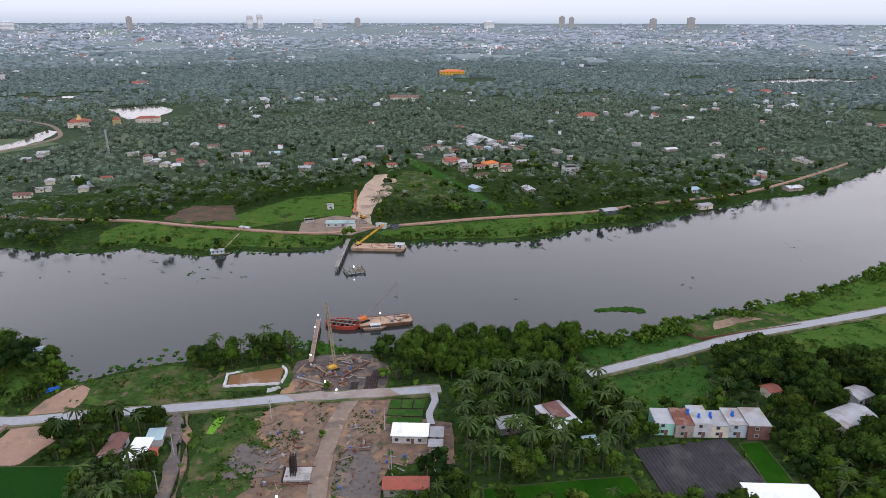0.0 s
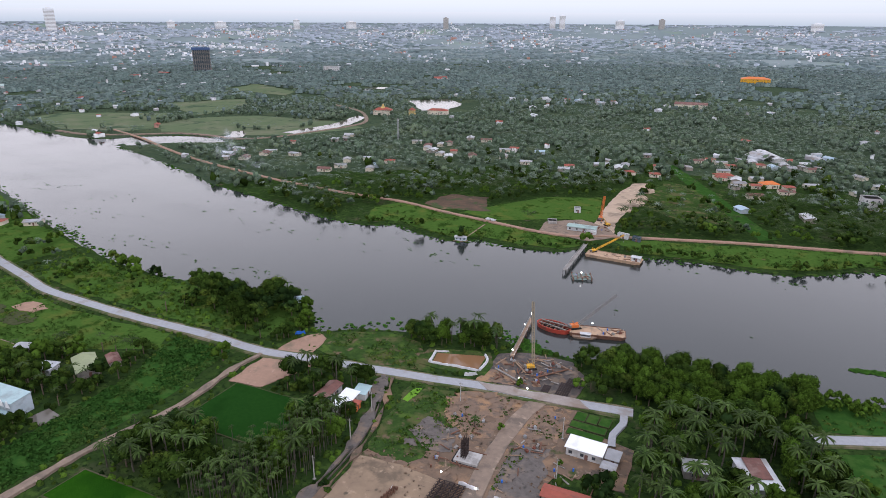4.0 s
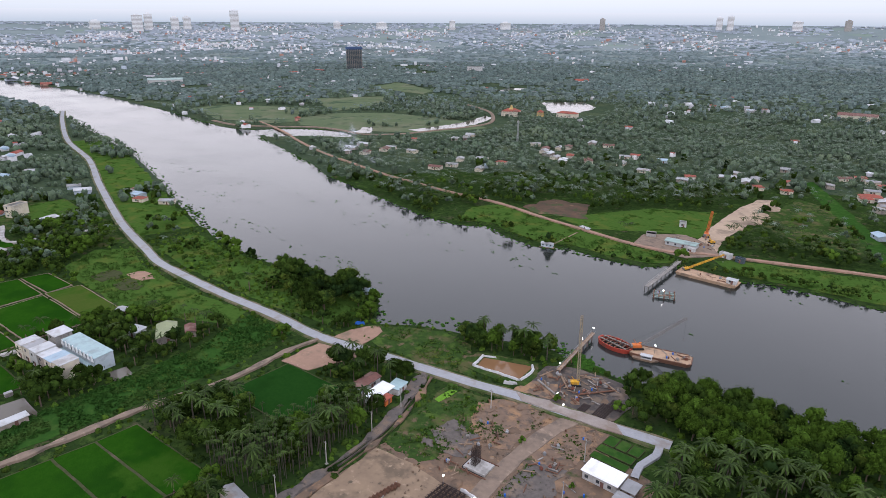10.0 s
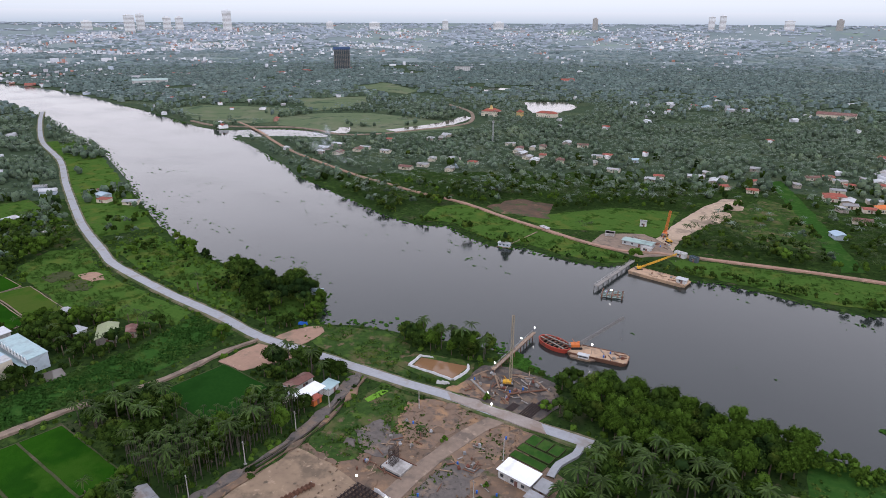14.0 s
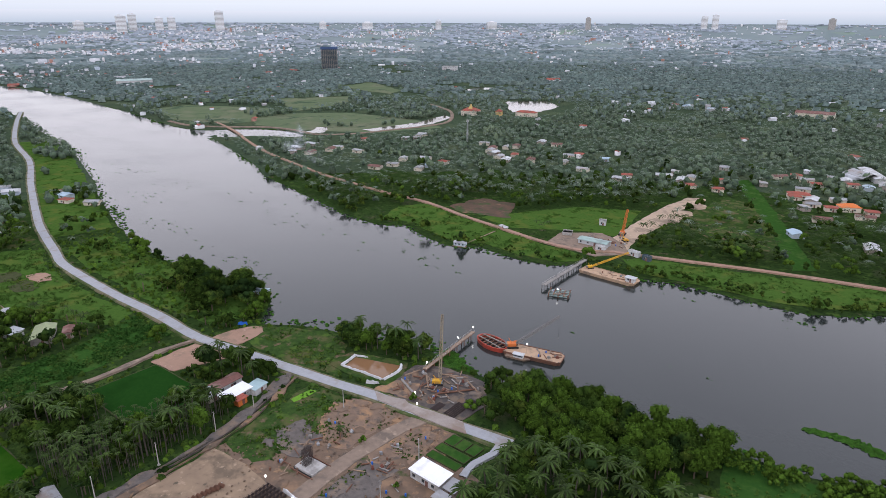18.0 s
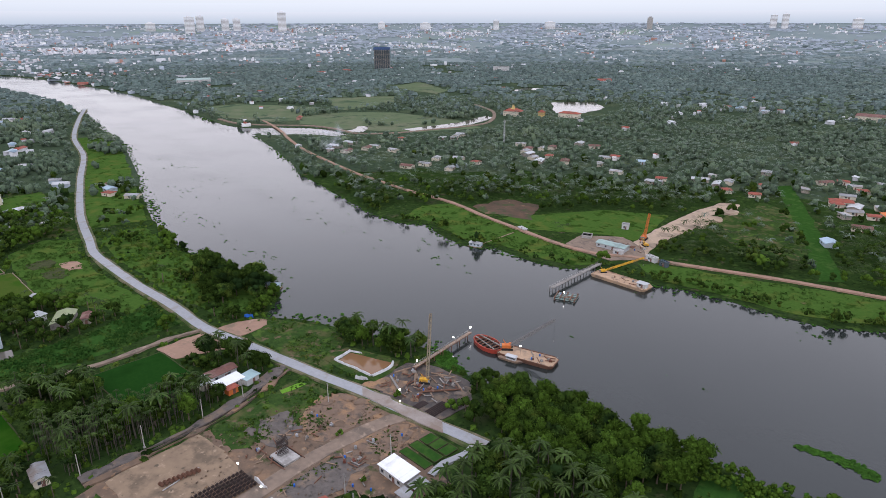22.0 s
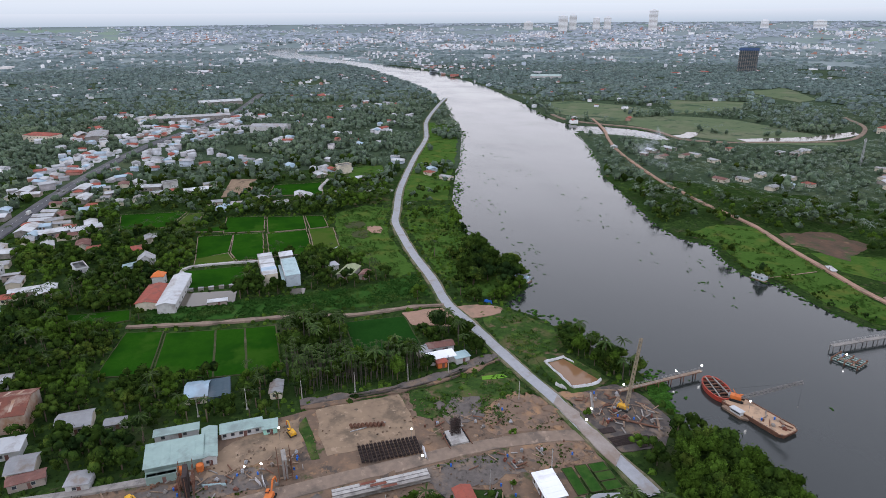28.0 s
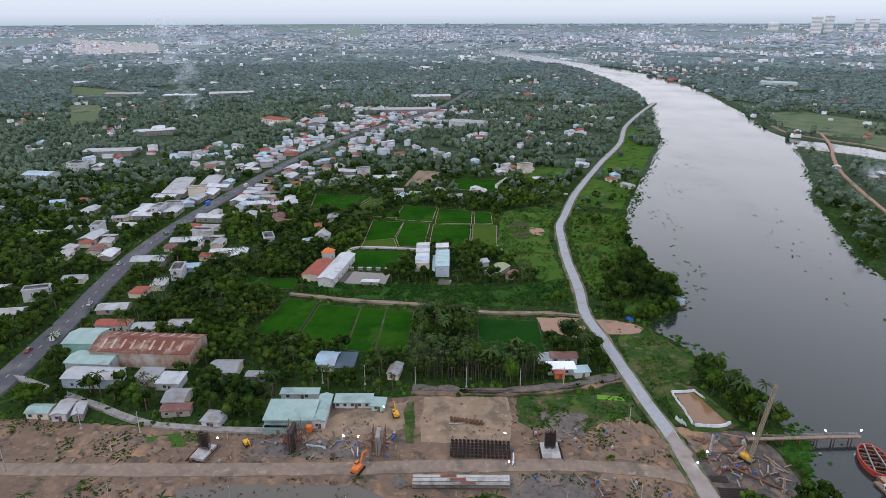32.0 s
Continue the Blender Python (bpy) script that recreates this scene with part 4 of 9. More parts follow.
ribbon("lane_fields", [(-216, 58), (-240, 57), (-243, 75), (-241, 95), (-240, 102)], 2.2, 0.34, M_CONCRETE, "concrete farm lane", "lane", 4, clear=1)
ribbon("lane_fields_2", [(-216, 58), (-200, 50), (-184, 53), (-180, 56)], 2.2, 0.34, M_CONCRETE, "concrete farm lane", "lane", 4, clear=1)
ribbon("lane_west", [(-382, 208), (-390, 180), (-400, 150), (-440, 160)], 2.6, 0.3, M_CONCRETE, "concrete village lane", "lane", 6, clear=1)
ribbon("track_far", [(-700, 560), (-640, 540), (-590, 520), (-547, 500), (-468, 470), (-353, 440), (-313, 434), (-270, 428), (-215, 425), (-172, 414), (-137, 407), (-101, 400), (-72, 400), (-55, 409), (-35, 415), (-8, 423), (22, 432), (48, 438), (109, 451), (150, 470), (230, 500), (300, 545), (400, 625)], 3.2, 0.3, M_PINK, "earth track along the far bank", "track", 6, 0.5)
HIGHWAY = [(20, -30), (-40, -48), (-81, -52), (-113, -56), (-140, -60), (-171, -66), (-219, -73), (-275, -75), (-358, -70), (-451, -62), (-565, -45), (-681, -18), (-900, 60), (-1200, 110)]
ribbon("highway", HIGHWAY, 11.5, 0.3, M_ASPHALT, "dark two lane asphalt highway", "road", 8, 0.1, 3)
bm = bmesh.new()
line = spline(HIGHWAY, 4)
for a, b in list(zip(line[:-1], line[1:]))[::2]:
    c, d = (a + b) / 2, b - a
    box(bm, c[0], c[1], 0.93, 2.6, 0.2, 0.012, math.degrees(math.atan2(d[1], d[0])))
tagged(part("road_marking", bm, M_TIN_WHITE), "dashed white centre line of the highway", "road marking", kind="structure")
ribbon("lane_highway", [(-81, -52), (-70, -25), (-62, -5), (-52, 20), (-50, 45), (-50, 64)], 2.8, 0.28, M_CONCRETE_DK, "concrete lane behind the building site", "lane", 5, clear=1)


# ---------------------------------------------------------------- houses
def footprint(x, y, w, d, rot, margin=1.6):
    c, s = math.cos(radians(rot)), math.sin(radians(rot))
    OPEN.append(np.array([(x + c * a - s * b, y + s * a + c * b) for a, b in
                          ((-w / 2 - margin, -d / 2 - margin), (w / 2 + margin, -d / 2 - margin), (w / 2 + margin, d / 2 + margin), (-w / 2 - margin, d / 2 + margin))]))


def roof_mesh(w, d, h, kind, over=0.5, pitch=0.28, along="x", thick=0.14):
    """A sheet or tile roof with eaves, standing on walls of height h."""
    bm = bmesh.new()
    if along == "y":
        w, d = d, w
    a, b = w / 2 + over, d / 2 + over
    if kind == "gable":
        prof = [(-b, h - over * pitch), (0, h + d / 2 * pitch), (b, h - over * pitch)]
    elif kind == "mono":
        prof = [(-b, h - over * pitch * 0.5), (b, h + d * pitch * 0.5)]
    else:
        prof = [(-b, h), (b, h)]
    if kind == "hip":
        r = max(0.2, a - b)
        top = h + b * pitch
        lo = [bm.verts.new(p) for p in ((-a, -b, h), (a, -b, h), (a, b, h), (-a, b, h))]
        ri = [bm.verts.new((-r, 0, top)), bm.verts.new((r, 0, top))]
        base = [bm.verts.new(v.co - Vector((0, 0, thick))) for v in lo]
        bm.faces.new((lo[0], lo[1], ri[1], ri[0]))
        bm.faces.new((lo[2], lo[3], ri[0], ri[1]))
        bm.faces.new((lo[1], lo[2], ri[1]))
        bm.faces.new((lo[3], lo[0], ri[0]))
        for i in range(4):
            j = (i + 1) % 4
            bm.faces.new((base[i], base[j], lo[j], lo[i]))
        bm.faces.new(base[::-1])
    else:
        k = max(2, int(2 * a / 2.4))
        stations = [(-a, 0.0)]
        for i in range(1, k):
            x = -a + 2 * a * i / k
            stations += [(x - 0.06, 0.0), (x - 0.05, 0.04), (x + 0.05, 0.04), (x + 0.06, 0.0)]
        stations.append((a, 0.0))
        rows = []
        for x, lift in stations:
            rows.append([bm.verts.new((x, y, z + lift)) for y, z in prof] + [bm.verts.new((x, y, z - thick)) for y, z in prof[::-1]])
        n = len(rows[0])
        for r0, r1 in zip(rows[:-1], rows[1:]):
            for i in range(n):
                j = (i + 1) % n
                bm.faces.new((r0[i], r1[i], r1[j], r0[j]))
        bm.faces.new(rows[0])
        bm.faces.new(rows[-1][::-1])
    if along == "y":
        bmesh.ops.rotate(bm, verts=bm.verts, cent=(0, 0, 0), matrix=Matrix.Rotation(radians(90), 3, "Z"))
    bmesh.ops.recalc_face_normals(bm, faces=bm.faces)
    return bm


def walls_mesh(w, d, h, kind, pitch=0.28, along="x"):
    """Outer walls, rising into the gables."""
    bm = bmesh.new()
    box(bm, 0, 0, -0.1, w, d, h + 0.1)
    if kind == "gable":
        e, n = (w, d) if along == "x" else (d, w)
        for s in (-1, 1):
            ps = [(s * (e / 2 - 0.01), -n / 2, h), (s * (e / 2 - 0.01), n / 2, h), (s * (e / 2 - 0.01), 0, h + n / 2 * pitch - 0.15)]
            qs = [(x - s * 0.2, y, z) for x, y, z in ps]
            if along == "y":
                ps, qs = [(-y, x, z) for x, y, z in ps], [(-y, x, z) for x, y, z in qs]
            p, q = [bm.verts.new(v) for v in ps], [bm.verts.new(v) for v in qs]
            bm.faces.new(p)
            bm.faces.new(q[::-1])
            for i in range(3):
                j = (i + 1) % 3
                bm.faces.new((p[i], q[i], q[j], p[j]))
    bmesh.ops.recalc_face_normals(bm, faces=bm.faces)
    return bm


def house(x, y, w, d, rot, h, wall, roof, label, name="house", kind="gable", along="x", storeys=1, windows=2, over=0.5, pitch=0.28, category="house", door=True, group="", keep=True, panes=True):
    e = empty(name, pose(x, y, 0.1, 0, 0, rot), label, category, group)
    part("wall", walls_mesh(w, d, h, kind, pitch, along), wall, e)
    part("roof", roof_mesh(w, d, h, kind, over, pitch, along), roof, e)
    if kind == "flat":
        bm = bmesh.new()
        for a, b, ww, dd in ((0, -d / 2, w + 0.2, 0.2), (0, d / 2, w + 0.2, 0.2), (-w / 2, 0, 0.2, d - 0.25), (w / 2, 0, 0.2, d - 0.25)):
            box(bm, a, b, h - 0.1, ww, dd, 0.7)
        part("parapet", bm, wall, e)
    for side in (-1, 1):
        for s in range(storeys):
            z0 = s * h / storeys
            for i in range(windows):
                u = -w / 2 + w * (i + 0.5 + 0.12 * side) / windows
                if not panes:
                    bm = bmesh.new()
                    box(bm, u, side * (d / 2 + 0.02), z0 + 1.0, 1.3, 0.08, 1.2)
                    part("window", bm, M_GLASS, e)
                    continue
                f = part("window", bmesh.new(), wall, e)
                bm = bmesh.new()
                for a, b, ww, hh in ((-0.62, 0, 0.12, 1.3), (0.62, 0, 0.12, 1.3), (0, 0, 1.12, 0.1), (0, 1.2, 1.12, 0.1)):
                    box(bm, a, 0, b, ww, 0.12, hh)
                bm.to_mesh(f.data)
                bm.free()
                f.data.materials.clear()
                f.data.materials.append(M_CONCRETE)
                f.matrix_basis = pose(u, side * (d / 2 + 0.04), z0 + min(0.95, h / storeys * 0.35))
                bm = bmesh.new()
                box(bm, 0, side * -0.01, 0.1, 1.12, 0.05, 1.1)
                part("pane", bm, M_GLASS, f)
    if door:
        bm = bmesh.new()
        box(bm, w * 0.08, -d / 2 - 0.03, 0, 1.1, 0.09, 2.1)
        part("door", bm, M_TILE_BROWN, e)
    if keep:
        footprint(x, y, w, d, rot)
    return e


house(-11, 181, 11.5, 6.0, -2, 3.4, M_WHITE, M_BRIGHT, "white single storey house with a white sheet roof", kind="mono", pitch=0.12, windows=3)
house(-2.2, 181, 3.8, 4.4, -2, 2.6, M_BRICKWALL, M_TIN_GREY, "open lean-to kitchen with a grey sheet roof", name="lean_to", kind="mono", windows=0, pitch=0.15, category="shed")
house(-2.5, 175.5, 4, 3, -2, 2.3, M_BRICKWALL, M_TIN_GREY, "small grey outhouse in a yard", name="outhouse", kind="mono", windows=0, pitch=0.1, category="shed")
house(-11, 155.5, 13, 5, 1, 3.2, M_BRICKWALL, M_TILE_RED, "low house with a bright red sheet roof", windows=2)
house(39.5, 190, 9.5, 14, 22, 3.6, M_WHITE, M_TIN_WHITE, "white villa with a pale roof round a brown court", kind="hip", pitch=0.12, windows=2)
bm = roof_mesh(5.2, 9.5, 4.3, "hip", 0.3, 0.25, "y")
r = part("court_roof", bm, M_TILE_BROWN)
r.matrix_world = pose(39.1, 191.5, 0.2, 0, 0, 22)
tagged(r, "brown tiled inner roof of a villa court", "roof")
house(22, 186, 7, 5, 15, 3.0, M_CONCRETE_DK, M_TIN_GREY, "low grey shed among palms", name="shed", kind="mono", windows=1, category="shed")
house(48, 176, 4, 4, 10, 2.8, M_WHITE, M_TIN_CYAN, "small pale hut among palms", name="hut", kind="mono", windows=1, category="hut")
ROW = [(5.2, M_GREENWALL, M_TIN_GREY, "mint green town house"), (5.0, M_BRICKWALL, M_RUST, "bare block town house with a rusty roof"), (4.8, M_WHITE, M_TIN_GREY, "white town house with a grey roof"),
       (4.8, M_CREAM, M_TIN_GREY, "cream town house with a narrow front"), (5.0, M_BLUEWALL, M_TIN_GREY, "pale blue town house with a grey roof"), (6.0, M_TILE_BROWN, M_TIN_GREY, "dark red town house with a pale roof")]
px = 71.5
for i, (w, wl, rf, lab) in enumerate(ROW):
    w *= 1.215
    house(px + w / 2, 187.6 - (i % 2) * 0.7 - i * 0.2, w - 0.08, 8.6 + (i % 3) * 0.8, -2, 4.6 + (i % 3) * 0.45, wl, rf, lab + " in a terrace", name="town_house", kind="mono", pitch=0.06, storeys=2, windows=1, over=0.15, category="house", group="terrace of town houses")
    px += w
house(97, 150, 19, 8.5, -2, 4.0, M_WHITE, M_BRIGHT, "long white roofed building beside a net plot", windows=4, pitch=0.16)
house(122, 208, 5, 5, 20, 3.2, M_CREAM, M_TILE_RED, "small house with a red roof", windows=1)
house(140, 190, 16, 9, 25, 3.6, M_CREAM, M_TIN_GREY, "low house with a grey roof", windows=3)
house(152, 205, 8, 7, 25, 3.4, M_WHITE, M_TIN_GREY, "low house with a grey roof", windows=2)

# round the building site
FACT = house(-99, -2, 42.4, 17.3, 89, 7.2, M_RUSTWALL, M_RUST, "old factory hall with a rusty sheet roof", name="factory", windows=0, pitch=0.3, category="factory", door=False)
for i in range(9):
    for s in (-1, 1):
        bm = bmesh.new()
        box(bm, -17 + i * 4.2, s * 4.6, 7.2 + (17.3 / 2 - 4.6) * 0.3 + 0.06, 1.0, 5.4, 0.05, 0, -s * math.degrees(math.atan(0.3)))
        part("skylight", bm, M_RUSTWALL, FACT, "stained fibreglass roof light")
house(-107, -35, 13, 14.5, 92, 5.2, M_GREENWALL, M_TIN_GREEN, "sheet metal hall with a pale green roof", name="hall", windows=0, pitch=0.2, category="hall")
house(-89, -21, 18.5, 10, 89, 5.0, M_TIN_WHITE, M_TIN_GREEN, "sheet metal hall with a pale green roof", name="hall", windows=0, pitch=0.2, category="hall")
house(-78, -14.5, 21, 9, 91, 4.4, M_BLUEWALL, M_TIN_GREY, "sheet metal hall with a blue grey roof", name="hall", windows=2, pitch=0.2, category="hall")
house(-80, 7, 9, 8, 91, 3.6, M_BRICKWALL, M_TIN_GREY, "workshop with a rusty grey roof", name="workshop", windows=1, category="workshop", kind="mono", pitch=0.1)
house(-78, 17, 9, 8, 91, 3.2, M_WHITE, M_TIN_WHITE, "white roofed workshop with an open yard", name="workshop", windows=1, category="workshop", kind="mono", pitch=0.1)
house(-124, -32, 15, 6.5, 93, 3.6, M_WHITE, M_TILE_RED, "long house with a red tile roof", windows=3)
house(-122, -15, 12, 7, 93, 3.4, M_CREAM, M_TIN_GREY, "low house with a stained roof", windows=2)
house(-126, -1, 10, 7, 93, 3.4, M_WHITE, M_TIN_GREY, "low house with a grey roof", windows=2)
house(-55, -21, 8, 5.4, 93, 3.0, M_CREAM, M_TIN_GREEN, "small house with a pale green roof", windows=2)
house(-56, -13, 5, 9, 100, 3.2, M_WHITE, M_TIN_GREY, "small house with a grey roof", windows=1, along="y")
house(-56, -7, 3.2, 8, 110, 3.0, M_CONCRETE_DK, M_TIN_GREY, "narrow shed with a grey roof", name="shed", windows=0, category="shed", along="y")
house(-66, 25, 7.7, 9, 93, 3.4, M_CREAM, M_TIN_GREY, "house with a patched pale roof", windows=2)
house(-59, 28, 10, 4.4, 100, 3.0, M_BRICKWALL, M_TILE_BROWN, "low house with a dark red roof", windows=2)
house(-54, 44, 6.5, 6.5, 86, 3.0, M_WHITE, M_TIN_GREY, "small house with a dark roof", windows=1, kind="hip")
house(-88, 35, 11, 10, 93, 3.4, M_CREAM, M_TIN_GREY, "house with a wide grey roof", windows=2)
house(-84, 49, 7, 4, 90, 2.8, M_CONCRETE_DK, M_TIN_GREY, "shed with a dark grey roof", name="shed", windows=0, category="shed")
house(-58, 71, 17, 11.5, 93, 3.8, M_TIN_GREEN, M_TIN_GREEN, "open site shed with a pale green sheet roof", name="site_shed", windows=0, pitch=0.12, category="shed", kind="mono")
house(-61, 81.5, 4.2, 16.5, 93, 3.6, M_WHITE, M_TIN_GREEN, "site office wing with a pale green roof", name="site_office", windows=1, along="y", category="office")
house(-68.5, 91.5, 13.5, 5, 93, 2.8, M_WHITE, M_TIN_GREEN, "white site office row with a pale green roof", name="site_office", windows=5, category="office", kind="mono", pitch=0.12)
house(-67, 101, 4.6, 5, 89, 2.6, M_GREENWALL, M_TIN_GREEN, "green site cabin with a pale roof", name="site_cabin", windows=1, category="cabin", kind="mono", pitch=0.1)
house(-72.5, 70, 14, 3.5, 93, 2.6, M_WHITE, M_TIN_GREEN, "long low store with a pale green roof", name="store", windows=2, category="shed", kind="mono", pitch=0.1)
house(-49.5, 68, 9, 2.4, 93, 2.4, M_TIN_GREEN, M_TIN_GREEN, "green shipping container in the site yard", name="container", windows=0, kind="flat", over=0.0, category="container", door=True)
for yy in (73, 79):
    bm = bmesh.new()
    bmesh.ops.create_cone(bm, cap_ends=True, segments=14, radius1=1.2, radius2=1.2, depth=2.2, matrix=Matrix.Translation((-51.2, yy, 1.35)))
    bmesh.ops.create_cone(bm, cap_ends=True, segments=14, radius1=1.2, radius2=0.3, depth=0.4, matrix=Matrix.Translation((-51.2, yy, 2.65)))
    tagged(part("water_tank", bm, M_ORANGE), "orange tank in front of the site shed", "tank", "orange tanks")
house(-97, 75, 7.8, 11, 88, 3.4, M_CREAM, M_TIN_BLUE, "house with a pale blue sheet roof", windows=2)
house(-96, 83, 8, 13, 92, 3.2, M_NAVY, M_NAVY, "shade house covered in dark navy net", name="net_house", windows=0, category="net house", kind="mono", pitch=0.04, over=0.1, door=False)
house(-91, 104, 4.4, 8.6, 84, 3.0, M_CREAM, M_TIN_GREY, "narrow cottage with a grey roof", windows=1, along="y")
house(-97, 171, 11, 5, 95, 3.0, M_WHITE, M_BRIGHT, "roadside house with a white sheet roof", windows=2, kind="mono", pitch=0.15)
house(-95, 179, 6, 4.5, 100, 2.8, M_WHITE, M_TIN_CYAN, "roadside shed with an aqua roof", name="shed", windows=0, category="shed", kind="mono", pitch=0.12)
house(-93, 170, 4, 3.4, 95, 2.6, M_ORANGE, M_TILE_RED, "small orange roofed hut", name="hut", windows=0, category="hut", kind="hip")
house(-106, 173, 11, 5, 93, 3.2, M_WHITE, M_TILE_BROWN, "roadside house with a brown roof", windows=2)
house(-104, 165, 5, 5, 93, 2.8, M_CREAM, M_TIN_GREY, "low shed with a rusty roof", name="shed", windows=0, category="shed", kind="mono")

# the farm houses beyond the canal
LONG_A = [(i, wl, rf) for i, (wl, rf) in enumerate([(M_CREAM, M_TIN_WHITE), (M_CREAM, M_TIN_GREY), (M_WHITE, M_TIN_WHITE), (M_BRICKWALL, M_TIN_WHITE), (M_CREAM, M_TIN_BLUE), (M_CREAM, M_TIN_WHITE)])]
for i, wl, rf in LONG_A:
    house(-234 + i * 6.1, 102.2 + i * 0.45, 6.0, 8.0 - 0.4 * (i % 2), 4, 6.3 + 0.3 * (i % 3), wl, rf, "narrow two storey house in a row", name="row_house", kind="mono", pitch=0.05, storeys=2, windows=1, over=0.1, group="row houses beyond the canal")
BLOCK = house(-210.5, 115.6, 27, 7.6, 3, 6.4, M_BLUEWALL, M_TIN_CYAN, "long two storey block with an aqua roof", name="long_block", kind="mono", pitch=0.1, storeys=2, windows=8, over=0.2, category="building")
house(-233, 114, 7.5, 7, 3, 6.2, M_CONCRETE, M_TIN_WHITE, "grey block with a pale roof", name="block", kind="mono", pitch=0.08, storeys=2, windows=1, category="building")
for k in range(9):
    bm = bmesh.new()
    box(bm, -12 + k * 3.0, -4.1, 4.6, 2.0, 0.3, 2.6, 0, taper=0.25)
    part("gable_front", bm, M_BRIGHT, BLOCK, "small white pointed gable front")
bm = bmesh.new()
box(bm, 0, -5.0, 3.0, 26, 1.8, 0.15)
part("awning", bm, M_TIN_CYAN, BLOCK, "aqua sheet awning")
house(-199, 56.5, 40, 8.5, -6, 5.0, M_WHITE, M_TIN_WHITE, "long warehouse with a white sheet roof", name="warehouse", windows=6, pitch=0.25, category="warehouse")
house(-198, 46, 24, 10, -8, 4.0, M_CREAM, M_TILE_RED, "low building with a faded red roof", name="building", windows=4, pitch=0.2, category="building")
house(-222, 46, 6, 6, -8, 5.0, M_WHITE, M_ORANGE, "small tower house with an orange hipped roof", windows=1, kind="hip", pitch=0.7)
house(-249, 36, 9, 9, 5, 6.0, M_WHITE, M_TIN_GREY, "white two storey villa with a grey roof", name="villa", windows=2, storeys=2, pitch=0.7, category="villa")
house(-247, 27, 6, 7, 5, 3.2, M_BLUEWALL, M_TIN_CYAN, "low annex with an aqua roof", name="annex", windows=1, category="house", kind="mono")
house(-205, 147, 8, 15, 60, 3.0, M_CONCRETE_DK, M_OLIVE, "long shed with a mossy olive roof", name="shed", windows=0, category="shed", along="y")
house(-217, 139, 6.5, 5.5, 15, 2.8, M_WHITE, M_TIN_WHITE, "small shed with a white roof", name="shed", windows=0, category="shed", kind="mono", pitch=0.1)
house(-199, 155, 4, 8, 62, 2.8, M_BRICKWALL, M_TILE_BROWN, "low shed with a brown roof", name="shed", windows=0, category="shed", along="y")
house(-241, 147, 9, 4, 20, 2.6, M_BRICKWALL, M_TIN_GREY, "dark field barn beside the rice", name="barn", windows=0, category="barn")
for k in range(6):
    house(-205.2, 58 + k * 5.2, 2.6, 1.6, 90, 1.5, M_CONCRETE_DK, M_TIN_GREY, "small feed hut at the fish pond", name="feed_hut", windows=0, category="hut", kind="mono", pitch=0.1, over=0.1, group="feed huts", door=False)
house(-183.5, 78, 9, 3, 90, 2.4, M_BRICKWALL, M_TIN_WHITE, "pond shed with a pale roof", name="shed", windows=0, category="shed", kind="mono", pitch=0.1)

# long sheds past the highway: place, length, depth, turn
SHEDS = [(-523, -259, 52, 20, 100, M_TIN_GREY, "long works shed with a grey roof"), (-654, -277, 48, 20, 118, M_TIN_WHITE, "long works shed with a white roof"), (-1096, -346, 80, 34, 110, M_TIN_WHITE, "wide works shed with a pale roof"),
         (-1074, -542, 70, 30, 100, M_TIN_GREY, "wide works shed with a grey roof"), (-874, 12, 100, 26, 95, M_TIN_GREY, "very long low shed with a grey roof"), (-1058, 40, 70, 34, 100, M_TIN_WHITE, "wide shed with a pale roof"), (-1051, -424, 60, 24, 95, M_TIN_WHITE, "long works shed with a white roof"),
         (-388, -122, 46, 16, 12, M_TIN_GREY, "long low shed with a grey roof"), (-404, -100, 34, 14, 10, M_TIN_GREY, "low shed with a stained grey roof"), (-682, -287, 44, 16, 20, M_TIN_WHITE, "long low shed with a pale roof"),
         (-501, -179, 36, 10, 30, M_TIN_BLUE, "long shed with a blue roof"), (-743, -89, 50, 22, 5, M_TIN_GREY, "wide shed with a grey roof")]
# the far bank
house(-70, 416, 18.9, 7, 2, 3.0, M_TIN_WHITE, M_TIN_GREEN, "long site shed with a pale green roof", name="site_shed", windows=4, pitch=0.2, category="shed")
house(-62, 408.5, 6, 2.6, -4, 2.6, M_WHITE, M_TIN_WHITE, "white site cabin beside a shed", name="site_cabin", windows=1, kind="flat", over=0, category="cabin")
house(-84, 458, 4.5, 4, 20, 3.0, M_WHITE, M_TIN_WHITE, "white water tank cabin", name="cabin", windows=1, kind="flat", over=0, category="cabin")
house(-93, 424, 6, 6, 20, 1.6, M_CONCRETE, M_CONCRETE, "low concrete tank on the far bank", name="tank", windows=0, kind="flat", over=0, category="tank", door=False)
house(-42, 412, 7, 3, -15, 2.6, M_WHITE, M_TIN_GREY, "white container office on the far bank", name="container", windows=1, kind="flat", over=0, category="container")
house(-33, 409, 5, 2.6, -15, 2.6, M_NAVY, M_TIN_BLUE, "blue container office on the far bank", name="container", windows=1, kind="flat", over=0, category="container")
house(-133, 408, 7, 2.4, -20, 1.6, M_WHITE, M_TIN_WHITE, "low white roofed shelter beside the track", name="shelter", windows=0, category="shelter", kind="mono", pitch=0.05)
house(119, 447, 11, 7, 20, 3.4, M_NAVY, M_TIN_GREY, "riverside shed with blue walls", name="shed", windows=2, category="shed")
house(45, 742, 48, 11, -67, 4, M_WHITE, M_TIN_WHITE, "long hall with a pale roof among palms", name="hall", windows=5, category="hall", pitch=0.2)
house(44, 605, 14, 9, 30, 3.6, M_CREAM, M_ORANGE, "house with an orange hipped roof", windows=2, kind="hip", pitch=0.45)
